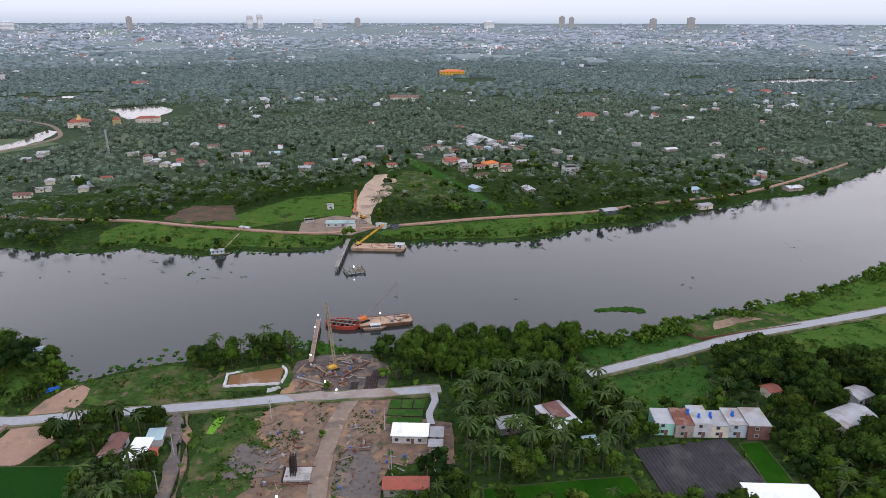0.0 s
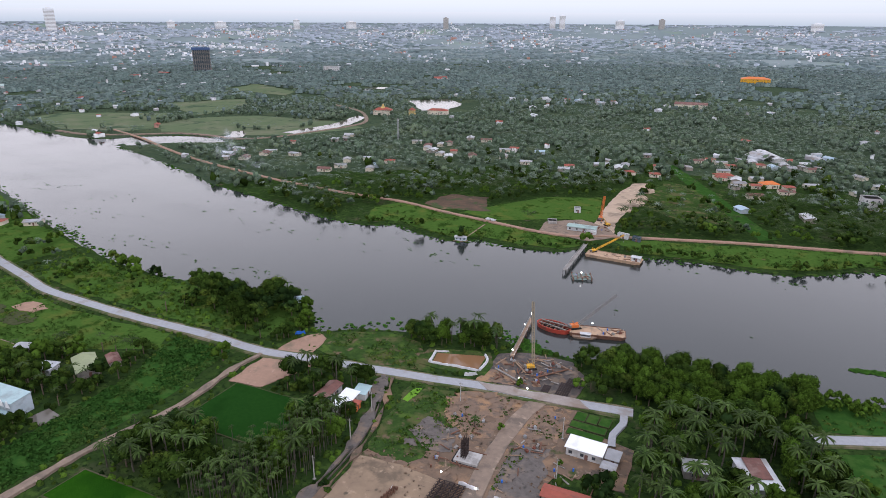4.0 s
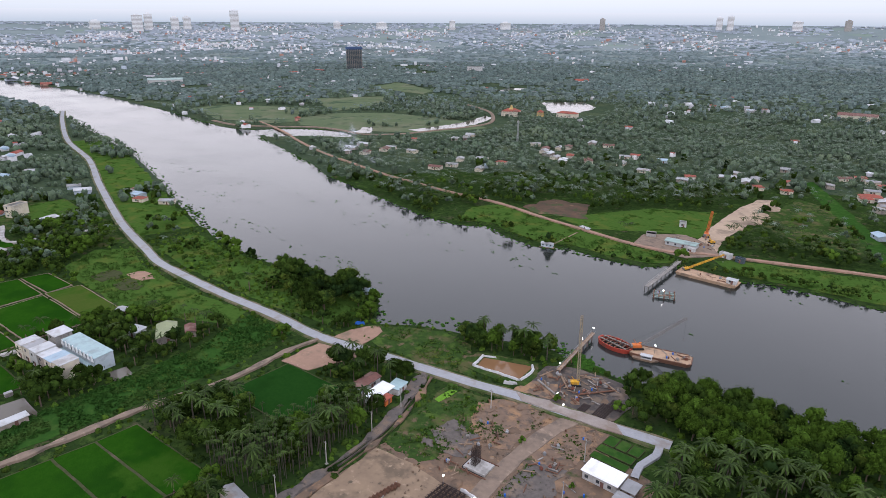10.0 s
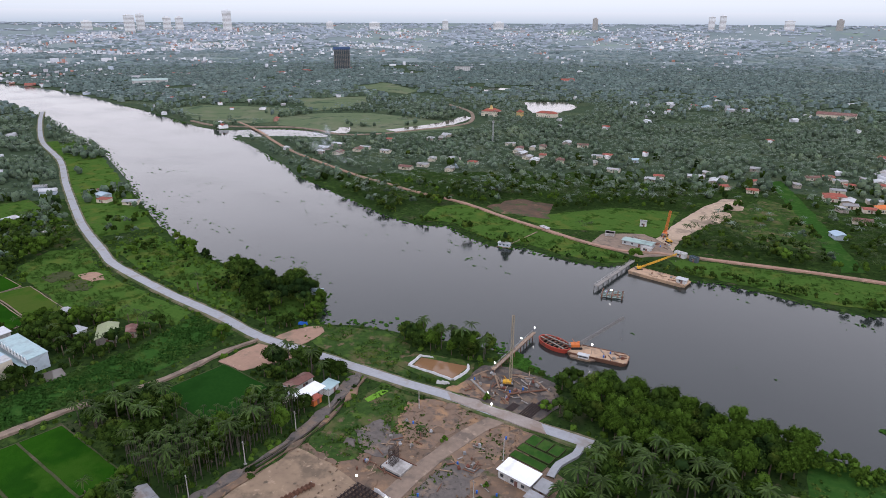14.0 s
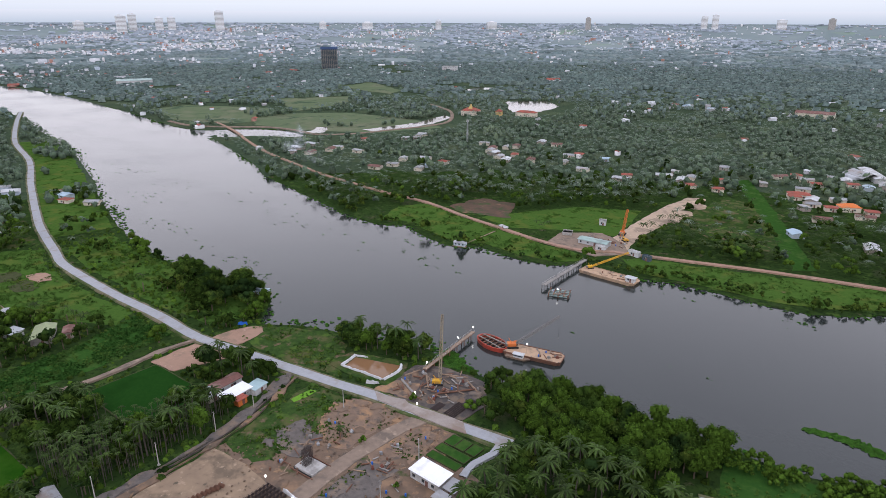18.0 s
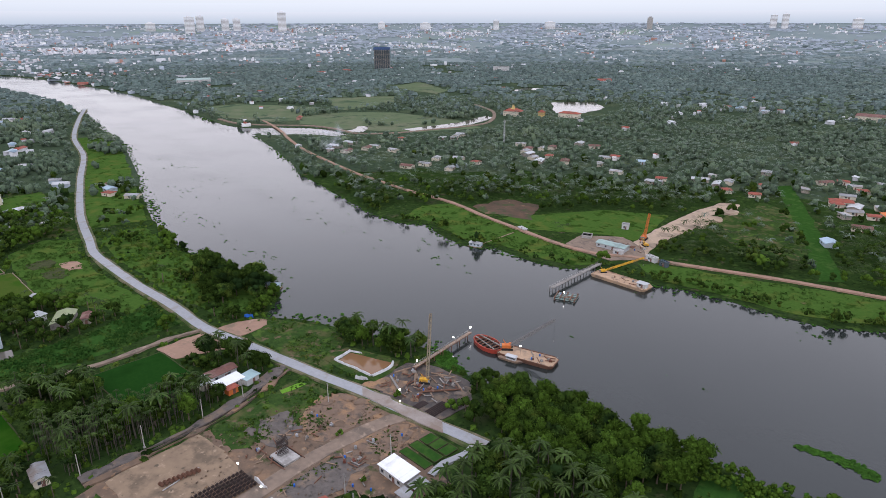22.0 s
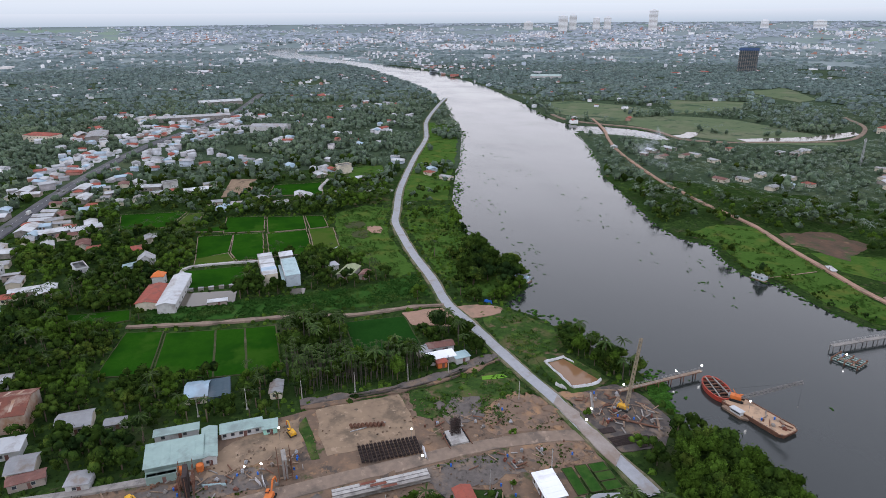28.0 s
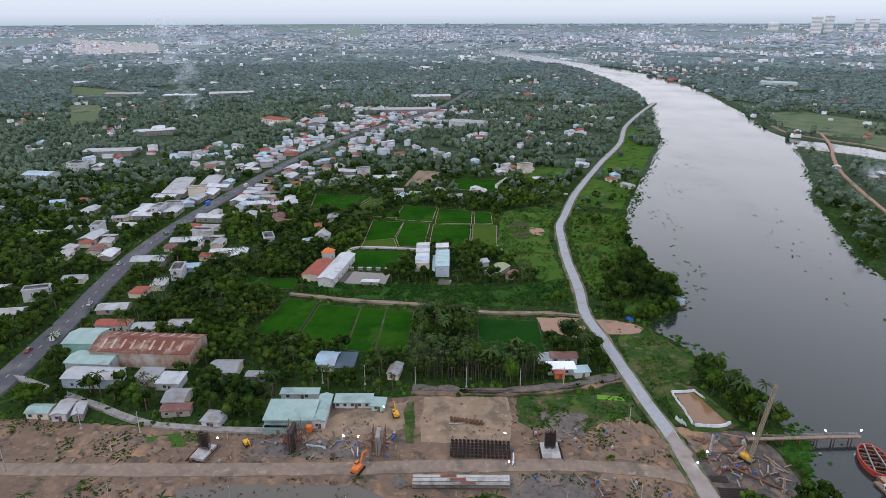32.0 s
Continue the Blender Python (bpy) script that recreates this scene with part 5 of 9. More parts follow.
house(7, 623, 16, 9, 20, 3.4, M_CREAM, M_TILE_RED, "low house with a red roof among trees", windows=2, kind="hip", pitch=0.35)
house(113, 566, 12, 12, 10, 8.5, M_WHITE, M_TIN_WHITE, "white three storey house among trees", windows=3, storeys=3, kind="flat", over=0)
TEMPLE = house(-473, 839, 26, 16, 20, 7, M_CREAM, M_TILE_RED, "temple hall with a red roof", name="temple", windows=4, kind="hip", pitch=0.5, category="temple")
bm = bmesh.new()
for z, s, hh in ((9.0, 7, 2), (11.0, 4.5, 2), (13.0, 2.6, 2.5)):
    box(bm, 0, 0, z, s, s, hh, 0, taper=0.75)
part("tower", bm, M_GOLD, TEMPLE, "golden stepped tower")
house(-402, 880, 30, 12, 10, 6, M_CREAM, M_TILE_RED, "long temple wing with a red roof", name="temple_wing", windows=5, kind="hip", pitch=0.4, category="temple")
house(-430, 850, 8, 8, 10, 8, M_GOLD, M_TILE_RED, "yellow gate tower with a red roof", name="gate_tower", windows=1, kind="hip", pitch=0.8, category="tower")
house(-69, 1138, 50, 30, 3, 7, M_CREAM, M_TILE_BROWN, "wide hall with a faded pink roof", name="hall", windows=6, category="hall", pitch=0.15)
house(19, 1653, 60, 30, 5, 12, M_YELLOW, M_ORANGE, "yellow school with orange roofs", name="school", panes=False, windows=8, storeys=3, kind="hip", category="school")
house(202, 914, 28, 16, -10, 6, M_CREAM, M_TILE_RED, "pagoda hall with an orange roof", name="pagoda", windows=4, kind="hip", pitch=0.5, category="temple")
house(-1011, 1485, 40, 24, 30, 14, M_WHITE, M_TIN_WHITE, "large white civic building", name="civic_building", panes=False, windows=8, storeys=3, kind="flat", over=0, category="building")
house(-733, 117, 46, 26, 70, 8, M_WHITE, M_TIN_GREY, "large warehouse with a pale grey roof", name="warehouse", windows=4, category="warehouse", pitch=0.15)
house(-1312, 763, 70, 36, 60, 9, M_WHITE, M_TIN_GREEN, "large hall with a green roof", name="hall", windows=4, category="hall", pitch=0.15)
house(-745, -150, 40, 18, 60, 8, M_CREAM, M_TILE_RED, "school block with a red roof", name="school", panes=False, windows=8, storeys=2, kind="hip", category="school")
house(-406, -258, 26, 16, 80, 7, M_WHITE, M_TIN_BLUE, "white works with a blue roof", name="works", windows=4, storeys=2, category="works", pitch=0.2)
house(-440, -245, 14, 12, 80, 10, M_WHITE, M_TIN_WHITE, "white works tower block", name="works", windows=3, storeys=3, kind="flat", over=0, category="works")
for x, y, w, d, rot, rf, lab in SHEDS:
    house(x, y, w, d, rot, 6 if d >= 20 else 3.4, M_CONCRETE_DK, rf, lab, name="industrial_shed", windows=3, category="shed", pitch=0.12, group="industrial sheds")
house(-460, 265, 9, 8, 10, 3.4, M_WHITE, M_TILE_BROWN, "small cottage beside the river road", windows=2, kind="hip")

# unfinished tower with a blue net crown
TOWER = empty("apartment_tower", pose(-1290, 1305, 0, 0, 0, 44), "unfinished dark apartment tower with blue nets", "tower")
bm = bmesh.new()
for k in range(18):
    box(bm, 0, 0, k * 3.3, 44, 26, 0.5)
    for ix in range(9):
        for iy in (-1, 1):
            box(bm, -20 + ix * 5, iy * 12, k * 3.3 + 0.5, 0.9, 0.9, 2.8)
part("frame", bm, M_CONCRETE_DK, TOWER)
bm = bmesh.new()
box(bm, 0, 0, 0, 42.5, 23, 59)
part("core", bm, M_NAVY, TOWER)
bm = bmesh.new()
for a, b, ww, dd in ((0, -13.4, 45, 0.3), (0, 13.4, 45, 0.3), (-22.4, 0, 0.3, 26), (22.4, 0, 0.3, 26)):
    box(bm, a, b, 56, ww, dd, 6)
part("safety_net", bm, M_BLUENET, TOWER, "faded blue safety net at the top")

# skyline towers in the distance: bearing to the left of north, distance, height, width
SKYLINE = [(56.4, 4300, 118, 46, M_BRIGHT), (63.6, 4250, 92, 50, M_BRIGHT), (62.8, 4300, 96, 40, M_BRIGHT), (60.9, 4350, 74, 40, M_BRIGHT), (60.0, 4350, 76, 40, M_BRIGHT), (38.5, 4400, 58, 34, M_BRIGHT),
           (26.0, 4450, 70, 30, M_CONCRETE), (16.2, 4500, 84, 34, M_BRIGHT), (17.0, 4500, 78, 34, M_BRIGHT), (-9.1, 4500, 76, 34, M_CONCRETE), (-9.9, 4500, 70, 30, M_CONCRETE),
           (-19.4, 4500, 70, 44, M_CONCRETE), (11.5, 4500, 56, 50, M_BRIGHT), (-16.5, 4550, 58, 40, M_CONCRETE), (44.5, 4400, 44, 60, M_BRIGHT), (48.2, 4400, 48, 40, M_BRIGHT), (8.2, 4550, 58, 34, M_CONCRETE), (66.5, 4400, 48, 50, M_BRIGHT), (34.0, 4450, 44, 60, M_BRIGHT), (-3.0, 4500, 46, 60, M_BRIGHT)]
# walls and window bands use pale materials, so their colour holds the haze
for az, dist, hh, ww, m in SKYLINE:
    x, y = HUB[0] - dist * math.sin(radians(az)), HUB[1] + dist * math.cos(radians(az))
    z = float(rise(x, y))
    t = empty("high_rise", pose(x, y, z - 1, 0, 0, az + 15), "haze-pale high-rise block on the far skyline", "high-rise", "skyline towers")
    bm = bmesh.new()
    box(bm, 0, 0, 0, ww, ww * 0.6, hh)
    box(bm, 0, 0, hh, ww * 0.5, ww * 0.3, 6)
    part("wall", bm, m, t)
    for k in range(int(hh / 7)):
        bm = bmesh.new()
        box(bm, 0, 0, 3 + k * 7, ww + 0.6, ww * 0.6 + 0.6, 2.6)
        part("window_band", bm, M_CONCRETE, t)

# ---------------------------------------------------------------- village houses in loose clusters
rng = np.random.default_rng(11)
KINDS = []
for i, (w, d, h, wl, rf, kind, st, lab) in enumerate([
        (11, 7, 2.9, M_CREAM, M_TIN_GREY, "gable", 1, "cream village house with a grey sheet roof"), (9, 7, 2.9, M_CREAM, M_TILE_RED, "hip", 1, "cream village house with a red tile roof"),
        (14, 8, 2.8, M_BRICKWALL, M_TIN_WHITE, "gable", 1, "long block village house with a pale roof"), (6, 12, 6.4, M_WHITE, M_TIN_WHITE, "flat", 2, "white two storey tube house"),
        (10, 8, 2.9, M_BLUEWALL, M_TIN_BLUE, "gable", 1, "pale blue village house with a blue roof"), (8, 6, 3.0, M_BRICKWALL, M_TIN_GREY, "mono", 1, "bare block cottage with a dull roof"),
        (7, 13, 8.4, M_CREAM, M_TIN_WHITE, "flat", 3, "cream three storey tube house"), (19, 10, 3.6, M_CONCRETE_DK, M_TIN_WHITE, "gable", 1, "large shed with a white sheet roof"),
        (12, 8, 2.9, M_CREAM, M_TILE_BROWN, "gable", 1, "village house with a brown roof")]):
    KINDS.append((max(w, d), house(0, -900 - 30 * i, w, d, 0, h, wl, rf, lab, name="village_house", kind=kind, storeys=st, windows=1, category="house", keep=False, group="village houses", panes=False)))
CLUSTERS = [(-288, 627, 5), (-244, 614, 4), (-304, 539, 4), (-404, 888, 5), (-341, 504, 3), (-413, 639, 4), (-268, 686, 3), (-266, 1117, 5), (-218, 1118, 5), (-76, 629, 4), (-99, 616, 4), (-31, 689, 3), (2, 673, 4),
            (58, 700, 6), (82, 700, 5), (96, 761, 4), (18, 604, 4), (39, 599, 4), (55, 537, 3), (152, 1480, 5), (285, 955, 6), (338, 704, 3), (252, 671, 3), (547, 853, 3), (229, 492, 3), (288, 530, 4), (107, 618, 3), (365, 649, 2),
            (-437, 502, 4), (-411, 546, 4), (-148, 609, 3), (-206, 642, 3), (-473, 179, 5), (-678, 240, 3), (-820, 313, 3), (-756, 272, 3)]
WEST = [(-311, -178, 4), (-161, -97, 3), (-265, -129, 3), (-261, -98, 3), (-172, -44, 3), (-246, -52, 4), (-226, -22, 4), (-324, -95, 4), (-367, -50, 5), (-377, -95, 4), (-559, -161, 6), (-657, -70, 7), (-619, -22, 7), (-465, -33, 6), (-465, -95, 6), (-274, 10, 4),
        (-328, -25, 5), (-393, 63, 4), (-488, 150, 5), (-386, 128, 3), (-505, 245, 2), (-940, 75, 8), (-899, -40, 8), (-932, -102, 8), (-487, -120, 5), (-498, -166, 5), (-455, -220, 5), (-548, -377, 5), (-644, -334, 5), (-950, 307, 5), (-911, 230, 6), (-815, 173, 6),
        (-525, 81, 5), (-586, 38, 6), (-700, 40, 7), (-780, 90, 7), (-650, 130, 5), (-600, 190, 4), (-420, 10, 5), (-450, 30, 5), (-540, -10, 6), (-560, -90, 6), (-720, -110, 6), (-800, -30, 7), (-860, 130, 6), (-520, -250, 6), (-380, -330, 5), (-290, -260, 4)]
SHUT = [(p, p.min(0), p.max(0)) for p in OPEN]
LINES = [(l, hw, l.min(0) - 12, l.max(0) + 12) for l, hw in TRACKS]
HOMES = []
FAR_HOMES = []


def settle(x, y, rot, gap=12, share=(0.22, 0.12, 0.2, 0.07, 0.08, 0.1, 0.03, 0.11, 0.07)):
    """A village house at that spot, if it is free."""
    if in_river(np.array([x]), np.array([y]))[0] or any(abs(x - a) + abs(y - b) < gap for a, b in HOMES):
        return False
    if any(lo[0] < x < hi[0] and lo[1] < y < hi[1] and inside(p, [x], [y])[0] for p, lo, hi in SHUT):
        return False
    if any(lo[0] < x < hi[0] and lo[1] < y < hi[1] and np.hypot(l[:, 0] - x, l[:, 1] - y).min() < hw + 6 for l, hw, lo, hi in LINES):
        return False
    if x < -470 or y > 740:
        FAR_HOMES.append((x, y, radians(rot)))
        HOMES.append((x, y))
        footprint(x, y, 10, 9, rot, 2.5)
        return True
    if y > 430:
        share = (0.3, 0.15, 0.17, 0.0, 0.1, 0.18, 0.0, 0.0, 0.1)
    big, src = KINDS[int(rng.choice(len(KINDS), p=share))]
    copy_thing(src, pose(x, y, 0.05, 0, 0, rot))
    footprint(x, y, big * 0.9, big * 0.9, rot, 2.5)
    HOMES.append((x, y))
    return True


for cx, cy, n in CLUSTERS + WEST:
    for _ in range(n):
        for _try in range(8):
            x, y = cx + rng.normal(0, 17), cy + rng.normal(0, 17)
            if settle(x, y, float(rng.choice([0, 90]) + rng.normal(20 if y > 300 else 100, 9))):
                break
# two loose rows along the highway
street = spline(HIGHWAY, 11.0)
turn = np.gradient(street, axis=0)
for (sx, sy), (dx, dy) in zip(street, turn):
    if not -900 < sx < -135:
        continue
    near_end = sx > -290
    ll = math.hypot(dx, dy)
    for side in (-1, 1):
        for off in (15, 28, 41):
            if rng.uniform() < (0.16 if near_end else 0.85 if off == 15 else 0.5):
                o = side * (off + rng.uniform(-2, 4))
                settle(sx - dy / ll * o, sy + dx / ll * o, math.degrees(math.atan2(dy, dx)) + float(rng.choice([0, 90])) + rng.normal(0, 3), 10, (0.23, 0.17, 0.24, 0.03, 0.05, 0.06, 0.01, 0.17, 0.04))
# cottages between the river road and the bank
for x, y in ((-446, 258), (-432, 252), (-410, 262)):
    settle(x, y, rng.uniform(0, 40), 6, (0.4, 0.15, 0.1, 0, 0.15, 0.2, 0, 0, 0))
for _, src in KINDS:
    for o in (*src.children_recursive, src):
        bpy.data.objects.remove(o)

# ---------------------------------------------------------------- the spread of the town, far off
BOX_V = np.array([(-1, -1, 0), (1, -1, 0), (1, 1, 0), (-1, 1, 0), (-1, -1, 1), (1, -1, 1), (1, 1, 1), (-1, 1, 1)], float)
BOX_F = np.array([(4, 5, 6, 7), (0, 1, 5, 4), (1, 2, 6, 5), (2, 3, 7, 6), (3, 0, 4, 7)])


def spread(name, templates, x, y, scale, mat, label, category, zscale=None, seed=0, z=None, kind="stuff", flat=1.0, smooth=False):
    """Many small forms joined into one mesh."""
    r = np.random.default_rng(seed)
    vs, fs, base = [], [], 0
    pick = r.integers(0, len(templates), len(x))
    z = rise(x, y) if z is None else z
    zs = scale if zscale is None else zscale
    for k, (v, f) in enumerate(templates):
        i = np.where(pick == k)[0]
        if not len(i):
            continue
        a = r.uniform(0, 2 * math.pi, len(i)) if flat else np.full(len(i), 0.4)
        c, s = np.cos(a)[:, None], np.sin(a)[:, None]
        px = (v[None, :, 0] * c - v[None, :, 1] * s) * scale[i][:, None] + x[i][:, None]
        py = (v[None, :, 0] * s + v[None, :, 1] * c) * scale[i][:, None] + y[i][:, None]
        pz = v[None, :, 2] * zs[i][:, None] + z[i][:, None]
        vs.append(np.stack([px, py, pz], -1).reshape(-1, 3))
        fs.append((f[None] + (np.arange(len(i)) * len(v))[:, None, None] + base).reshape(-1, 4))
        base += len(i) * len(v)
    return tagged(quads(name, np.vstack(vs), np.vstack(fs), mat, smooth=smooth), label, category, kind=kind)


def far_homes():
    """The village houses past the fields: walls and pitched roofs."""
    h = np.array(FAR_HOMES)
    r = np.random.default_rng(3)
    size, tall = r.uniform(3.4, 6.4, len(h)), r.choice([2.6, 2.9, 3.3, 5.8], len(h), p=[0.4, 0.3, 0.2, 0.1])
    slope = np.array([(-1, -0.75, 0), (1, -0.75, 0), (1, 0, 0.26), (-1, 0, 0.26), (1, 0.75, 0), (-1, 0.75, 0), (-1, 0, -0.3), (1, 0, -0.3)])
    slope_f = np.array([(0, 1, 2, 3), (3, 2, 4, 5), (0, 3, 5, 6), (1, 7, 4, 2)])
    for k, m in enumerate((M_TIN_WHITE, M_TIN_GREY, M_TIN_BLUE, M_TILE_RED, M_TIN_GREY, M_TIN_WHITE)):
        i = np.arange(len(h)) % 6 == k
        spread("far_cottages", [(BOX_V * (0.92, 0.66, 1), BOX_F)], h[i, 0], h[i, 1], size[i], M_HOUSES, "walls of village houses past the fields", "houses", tall[i], 30 + k)
        spread("cottage_roofs", [(slope, slope_f)], h[i, 0], h[i, 1], size[i], m, "low roofs of village houses past the fields", "roofs", size[i], 30 + k, z=rise(h[i, 0], h[i, 1]) + tall[i])


far_homes()


def seen_sector(x, y):
    """The part of the land that lies before the flight."""
    a = np.degrees(np.arctan2(-(x - HUB[0]), y - HUB[1] + 60))
    return (a > -42) & (a < 136)


def fbm(x, y, size, seed=0.0):
    return np.array([noise.noise(Vector((a / size, b / size, seed))) for a, b in zip(x, y)])


def far_town():
    r = np.random.default_rng(21)
    n = 150000
    rad = np.sqrt(r.uniform(620**2, 4780**2, n))
    ang = r.uniform(-42, 136, n)
    x, y = HUB[0] - rad * np.sin(np.radians(ang)), HUB[1] + rad * np.cos(np.radians(ang))
    town = fbm(x, y, 420, 3.0) + 0.7 * fbm(x, y, 130, 7.0) + 0.35 * fbm(x, y, 40, 2.0)
    dens = np.clip((rad - 2600) / 1400, 0, 1) * 0.24 + 0.03
    west = (ang > 62) & (rad > 600)
    dens = dens + west * (0.05 + 0.04 * np.clip((rad - 700) / 900, 0, 1))
    core = np.exp(-((ang - 62) / 22) ** 2) * np.clip((rad - 1500) / 1200, 0, 1)
    dens = np.clip(dens + 0.32 * core, 0, 0.85) * np.clip(0.3 + 2.6 * town, 0.02, 2.0) * np.clip((4820 - rad) / 900, 0.1, 1)
    keep = (r.uniform(0, 1, n) < dens) & ~in_river(x, y)
    for p in OPEN:
        lo, hi = p.min(0), p.max(0)
        i = np.where(keep & (x > lo[0]) & (x < hi[0]) & (y > lo[1]) & (y < hi[1]))[0]
        keep[i] &= ~inside(p, x[i], y[i])
    keep &= (y > 450) | (rad > 900) | (x < -560)
    road = np.interp(x, np.array(ROAD_WEST, float)[:, 0], np.array(ROAD_WEST, float)[:, 1])
    keep &= (x < -1120) | (y < road - 25) | (y > road + 110)
    x, y, rad = x[keep], y[keep], rad[keep]
    s = r.uniform(2.4, 5.6, len(x)) * np.where(r.uniform(0, 1, len(x)) < 0.06, 2.6, 1)
    h = r.choice([3.2, 4.0, 5.5, 7.5, 11, 14], len(x), p=[0.38, 0.27, 0.15, 0.1, 0.07, 0.03])
    h = np.where((rad < 1900) & (h > 5), 4.4, h)
    tv = [BOX_V * (1, k, 1) for k in (0.5, 0.7, 1.0)]
    spread("town_houses", [(v, BOX_F) for v in tv], x, y, s, M_HOUSES, "pale houses of a spread-out town in the distance", "town", h, 5, z=rise(x, y) - 0.2)
    # low pitched roofs over the nearer ones
    i = np.where((rad < 2000) & (h < 6))[0]
    for k, col in enumerate((M_TIN_WHITE, M_TIN_GREY, M_TIN_WHITE, M_TILE_RED)):
        j = i[np.arange(len(i)) % 4 == k]
        v = np.array([(-1, -0.75, 0), (1, -0.75, 0), (1, 0, 0.32), (-1, 0, 0.32), (1, 0.75, 0), (-1, 0.75, 0)])
        f = np.array([(0, 1, 2, 3), (3, 2, 4, 5)])
        spread("town_roofs", [(v * 1.03, f)], x[j], y[j], s[j] * 1.1, col, "sheet and tile roofs of far houses", "roofs", s[j], 6 + k, z=rise(x[j], y[j]) + h[j] - 0.5)
    return x, y


TOWN = far_town()


# ---------------------------------------------------------------- trees
def crown_quads(n, centre_z, rx, rz, size, lobes, seed, up=0.45, sky=0.25):
    """Leaf clumps over a crown of several lobes."""
    r = np.random.default_rng(seed)
    lc = r.normal(0, 1, (lobes, 3))
    lc /= np.linalg.norm(lc, axis=1)[:, None]
    lc *= r.uniform(0.25, 0.72, (lobes, 1))
    lr = r.uniform(0.34, 0.55, lobes)
    k = r.integers(0, lobes, n)
    d = r.normal(0, 1, (n, 3))
    d[:, 2] += up
    d /= np.linalg.norm(d, axis=1)[:, None]
    p = (lc[k] + d * lr[k][:, None] * r.uniform(0.75, 1.08, (n, 1))) * (rx, rx, rz) + (0, 0, centre_z)
    nrm = d + r.normal(0, 0.38, (n, 3)) + (0, 0, sky)
    nrm /= np.linalg.norm(nrm, axis=1)[:, None]
    t = np.cross(nrm, r.normal(0, 1, (n, 3)))
    t /= np.linalg.norm(t, axis=1)[:, None]
    b = np.cross(nrm, t)
    s = size * r.uniform(0.6, 1.25, (n, 1)) / 2
    w = s * r.uniform(0.55, 1.0, (n, 1))
    v = np.stack([p - t * s, p - b * w + nrm * s * 0.15, p + t * s, p + b * w - nrm * s * 0.15], 1).reshape(-1, 3)
    return v, np.arange(4 * n).reshape(-1, 4)


def dome_quads(lobes, seg, rows, centre_z, rx, rz, lump, seed, leaves=0, size=0.6, spread_out=0.62, core=1.0):
    """Rounded, uneven lobes of foliage with loose leaf clumps standing off them."""
    r = np.random.default_rng(seed)
    vs, fs, tips = [], [], []
    for k in range(lobes):
        a = 2 * math.pi * (k + r.uniform(-0.3, 0.3)) / max(1, lobes - 1)
        out = 0.0 if k == 0 else r.uniform(0.75, 1.1) * spread_out
        c = np.array((math.cos(a) * out * rx, math.sin(a) * out * rx, centre_z + rz * ((0.3 if k == 0 else r.uniform(-0.45, 0.2)) if lobes > 1 else 0)))
        e = (1.0 if lobes == 1 else r.uniform(0.42, 0.6)) * np.array((rx, rx, rz))
        base = len(vs)
        for j in range(rows + 1):
            el = math.radians(-38 + 95 * j / rows) if rows > 1 else math.radians((-20, 48)[j])
            for i in range(seg):
                t = 2 * math.pi * (i + 0.5 * (j % 2)) / seg
                f = 1 + r.uniform(-lump, lump)
                d = np.array((math.cos(t) * math.cos(el), math.sin(t) * math.cos(el), math.sin(el)))
                vs.append(c + d * e * f * core)
                tips.append((c, e))
        for j in range(rows):
            for i in range(seg):
                p = base + j * seg
                fs.append((p + i, p + (i + 1) % seg, p + seg + (i + 1) % seg, p + seg + i))
        p = base + rows * seg
        for i in range(1, seg - 2, 2):
            fs.append((p, p + i, p + i + 1, p + i + 2))
    if leaves:
        for _ in range(leaves):
            c, e = tips[int(r.integers(len(tips)))]
            d = r.normal(0, 1, 3)
            d[2] = abs(d[2]) * 0.9 - 0.25
            d /= np.linalg.norm(d)
            q = c + d * e * r.uniform(0.92, 1.2)
            nrm = d + r.normal(0, 0.45, 3) + (0, 0, 0.3)
            nrm /= np.linalg.norm(nrm)
            t = np.cross(nrm, r.normal(0, 1, 3))
            t /= np.linalg.norm(t)
            w = np.cross(nrm, t)
            h = size * r.uniform(0.5, 1.2) / 2
            b = len(vs)
            vs += [q - t * h, q - w * h * 0.7, q + t * h, q + w * h * 0.7]
            fs.append((b, b + 1, b + 2, b + 3))
    return np.array(vs), np.array(fs)


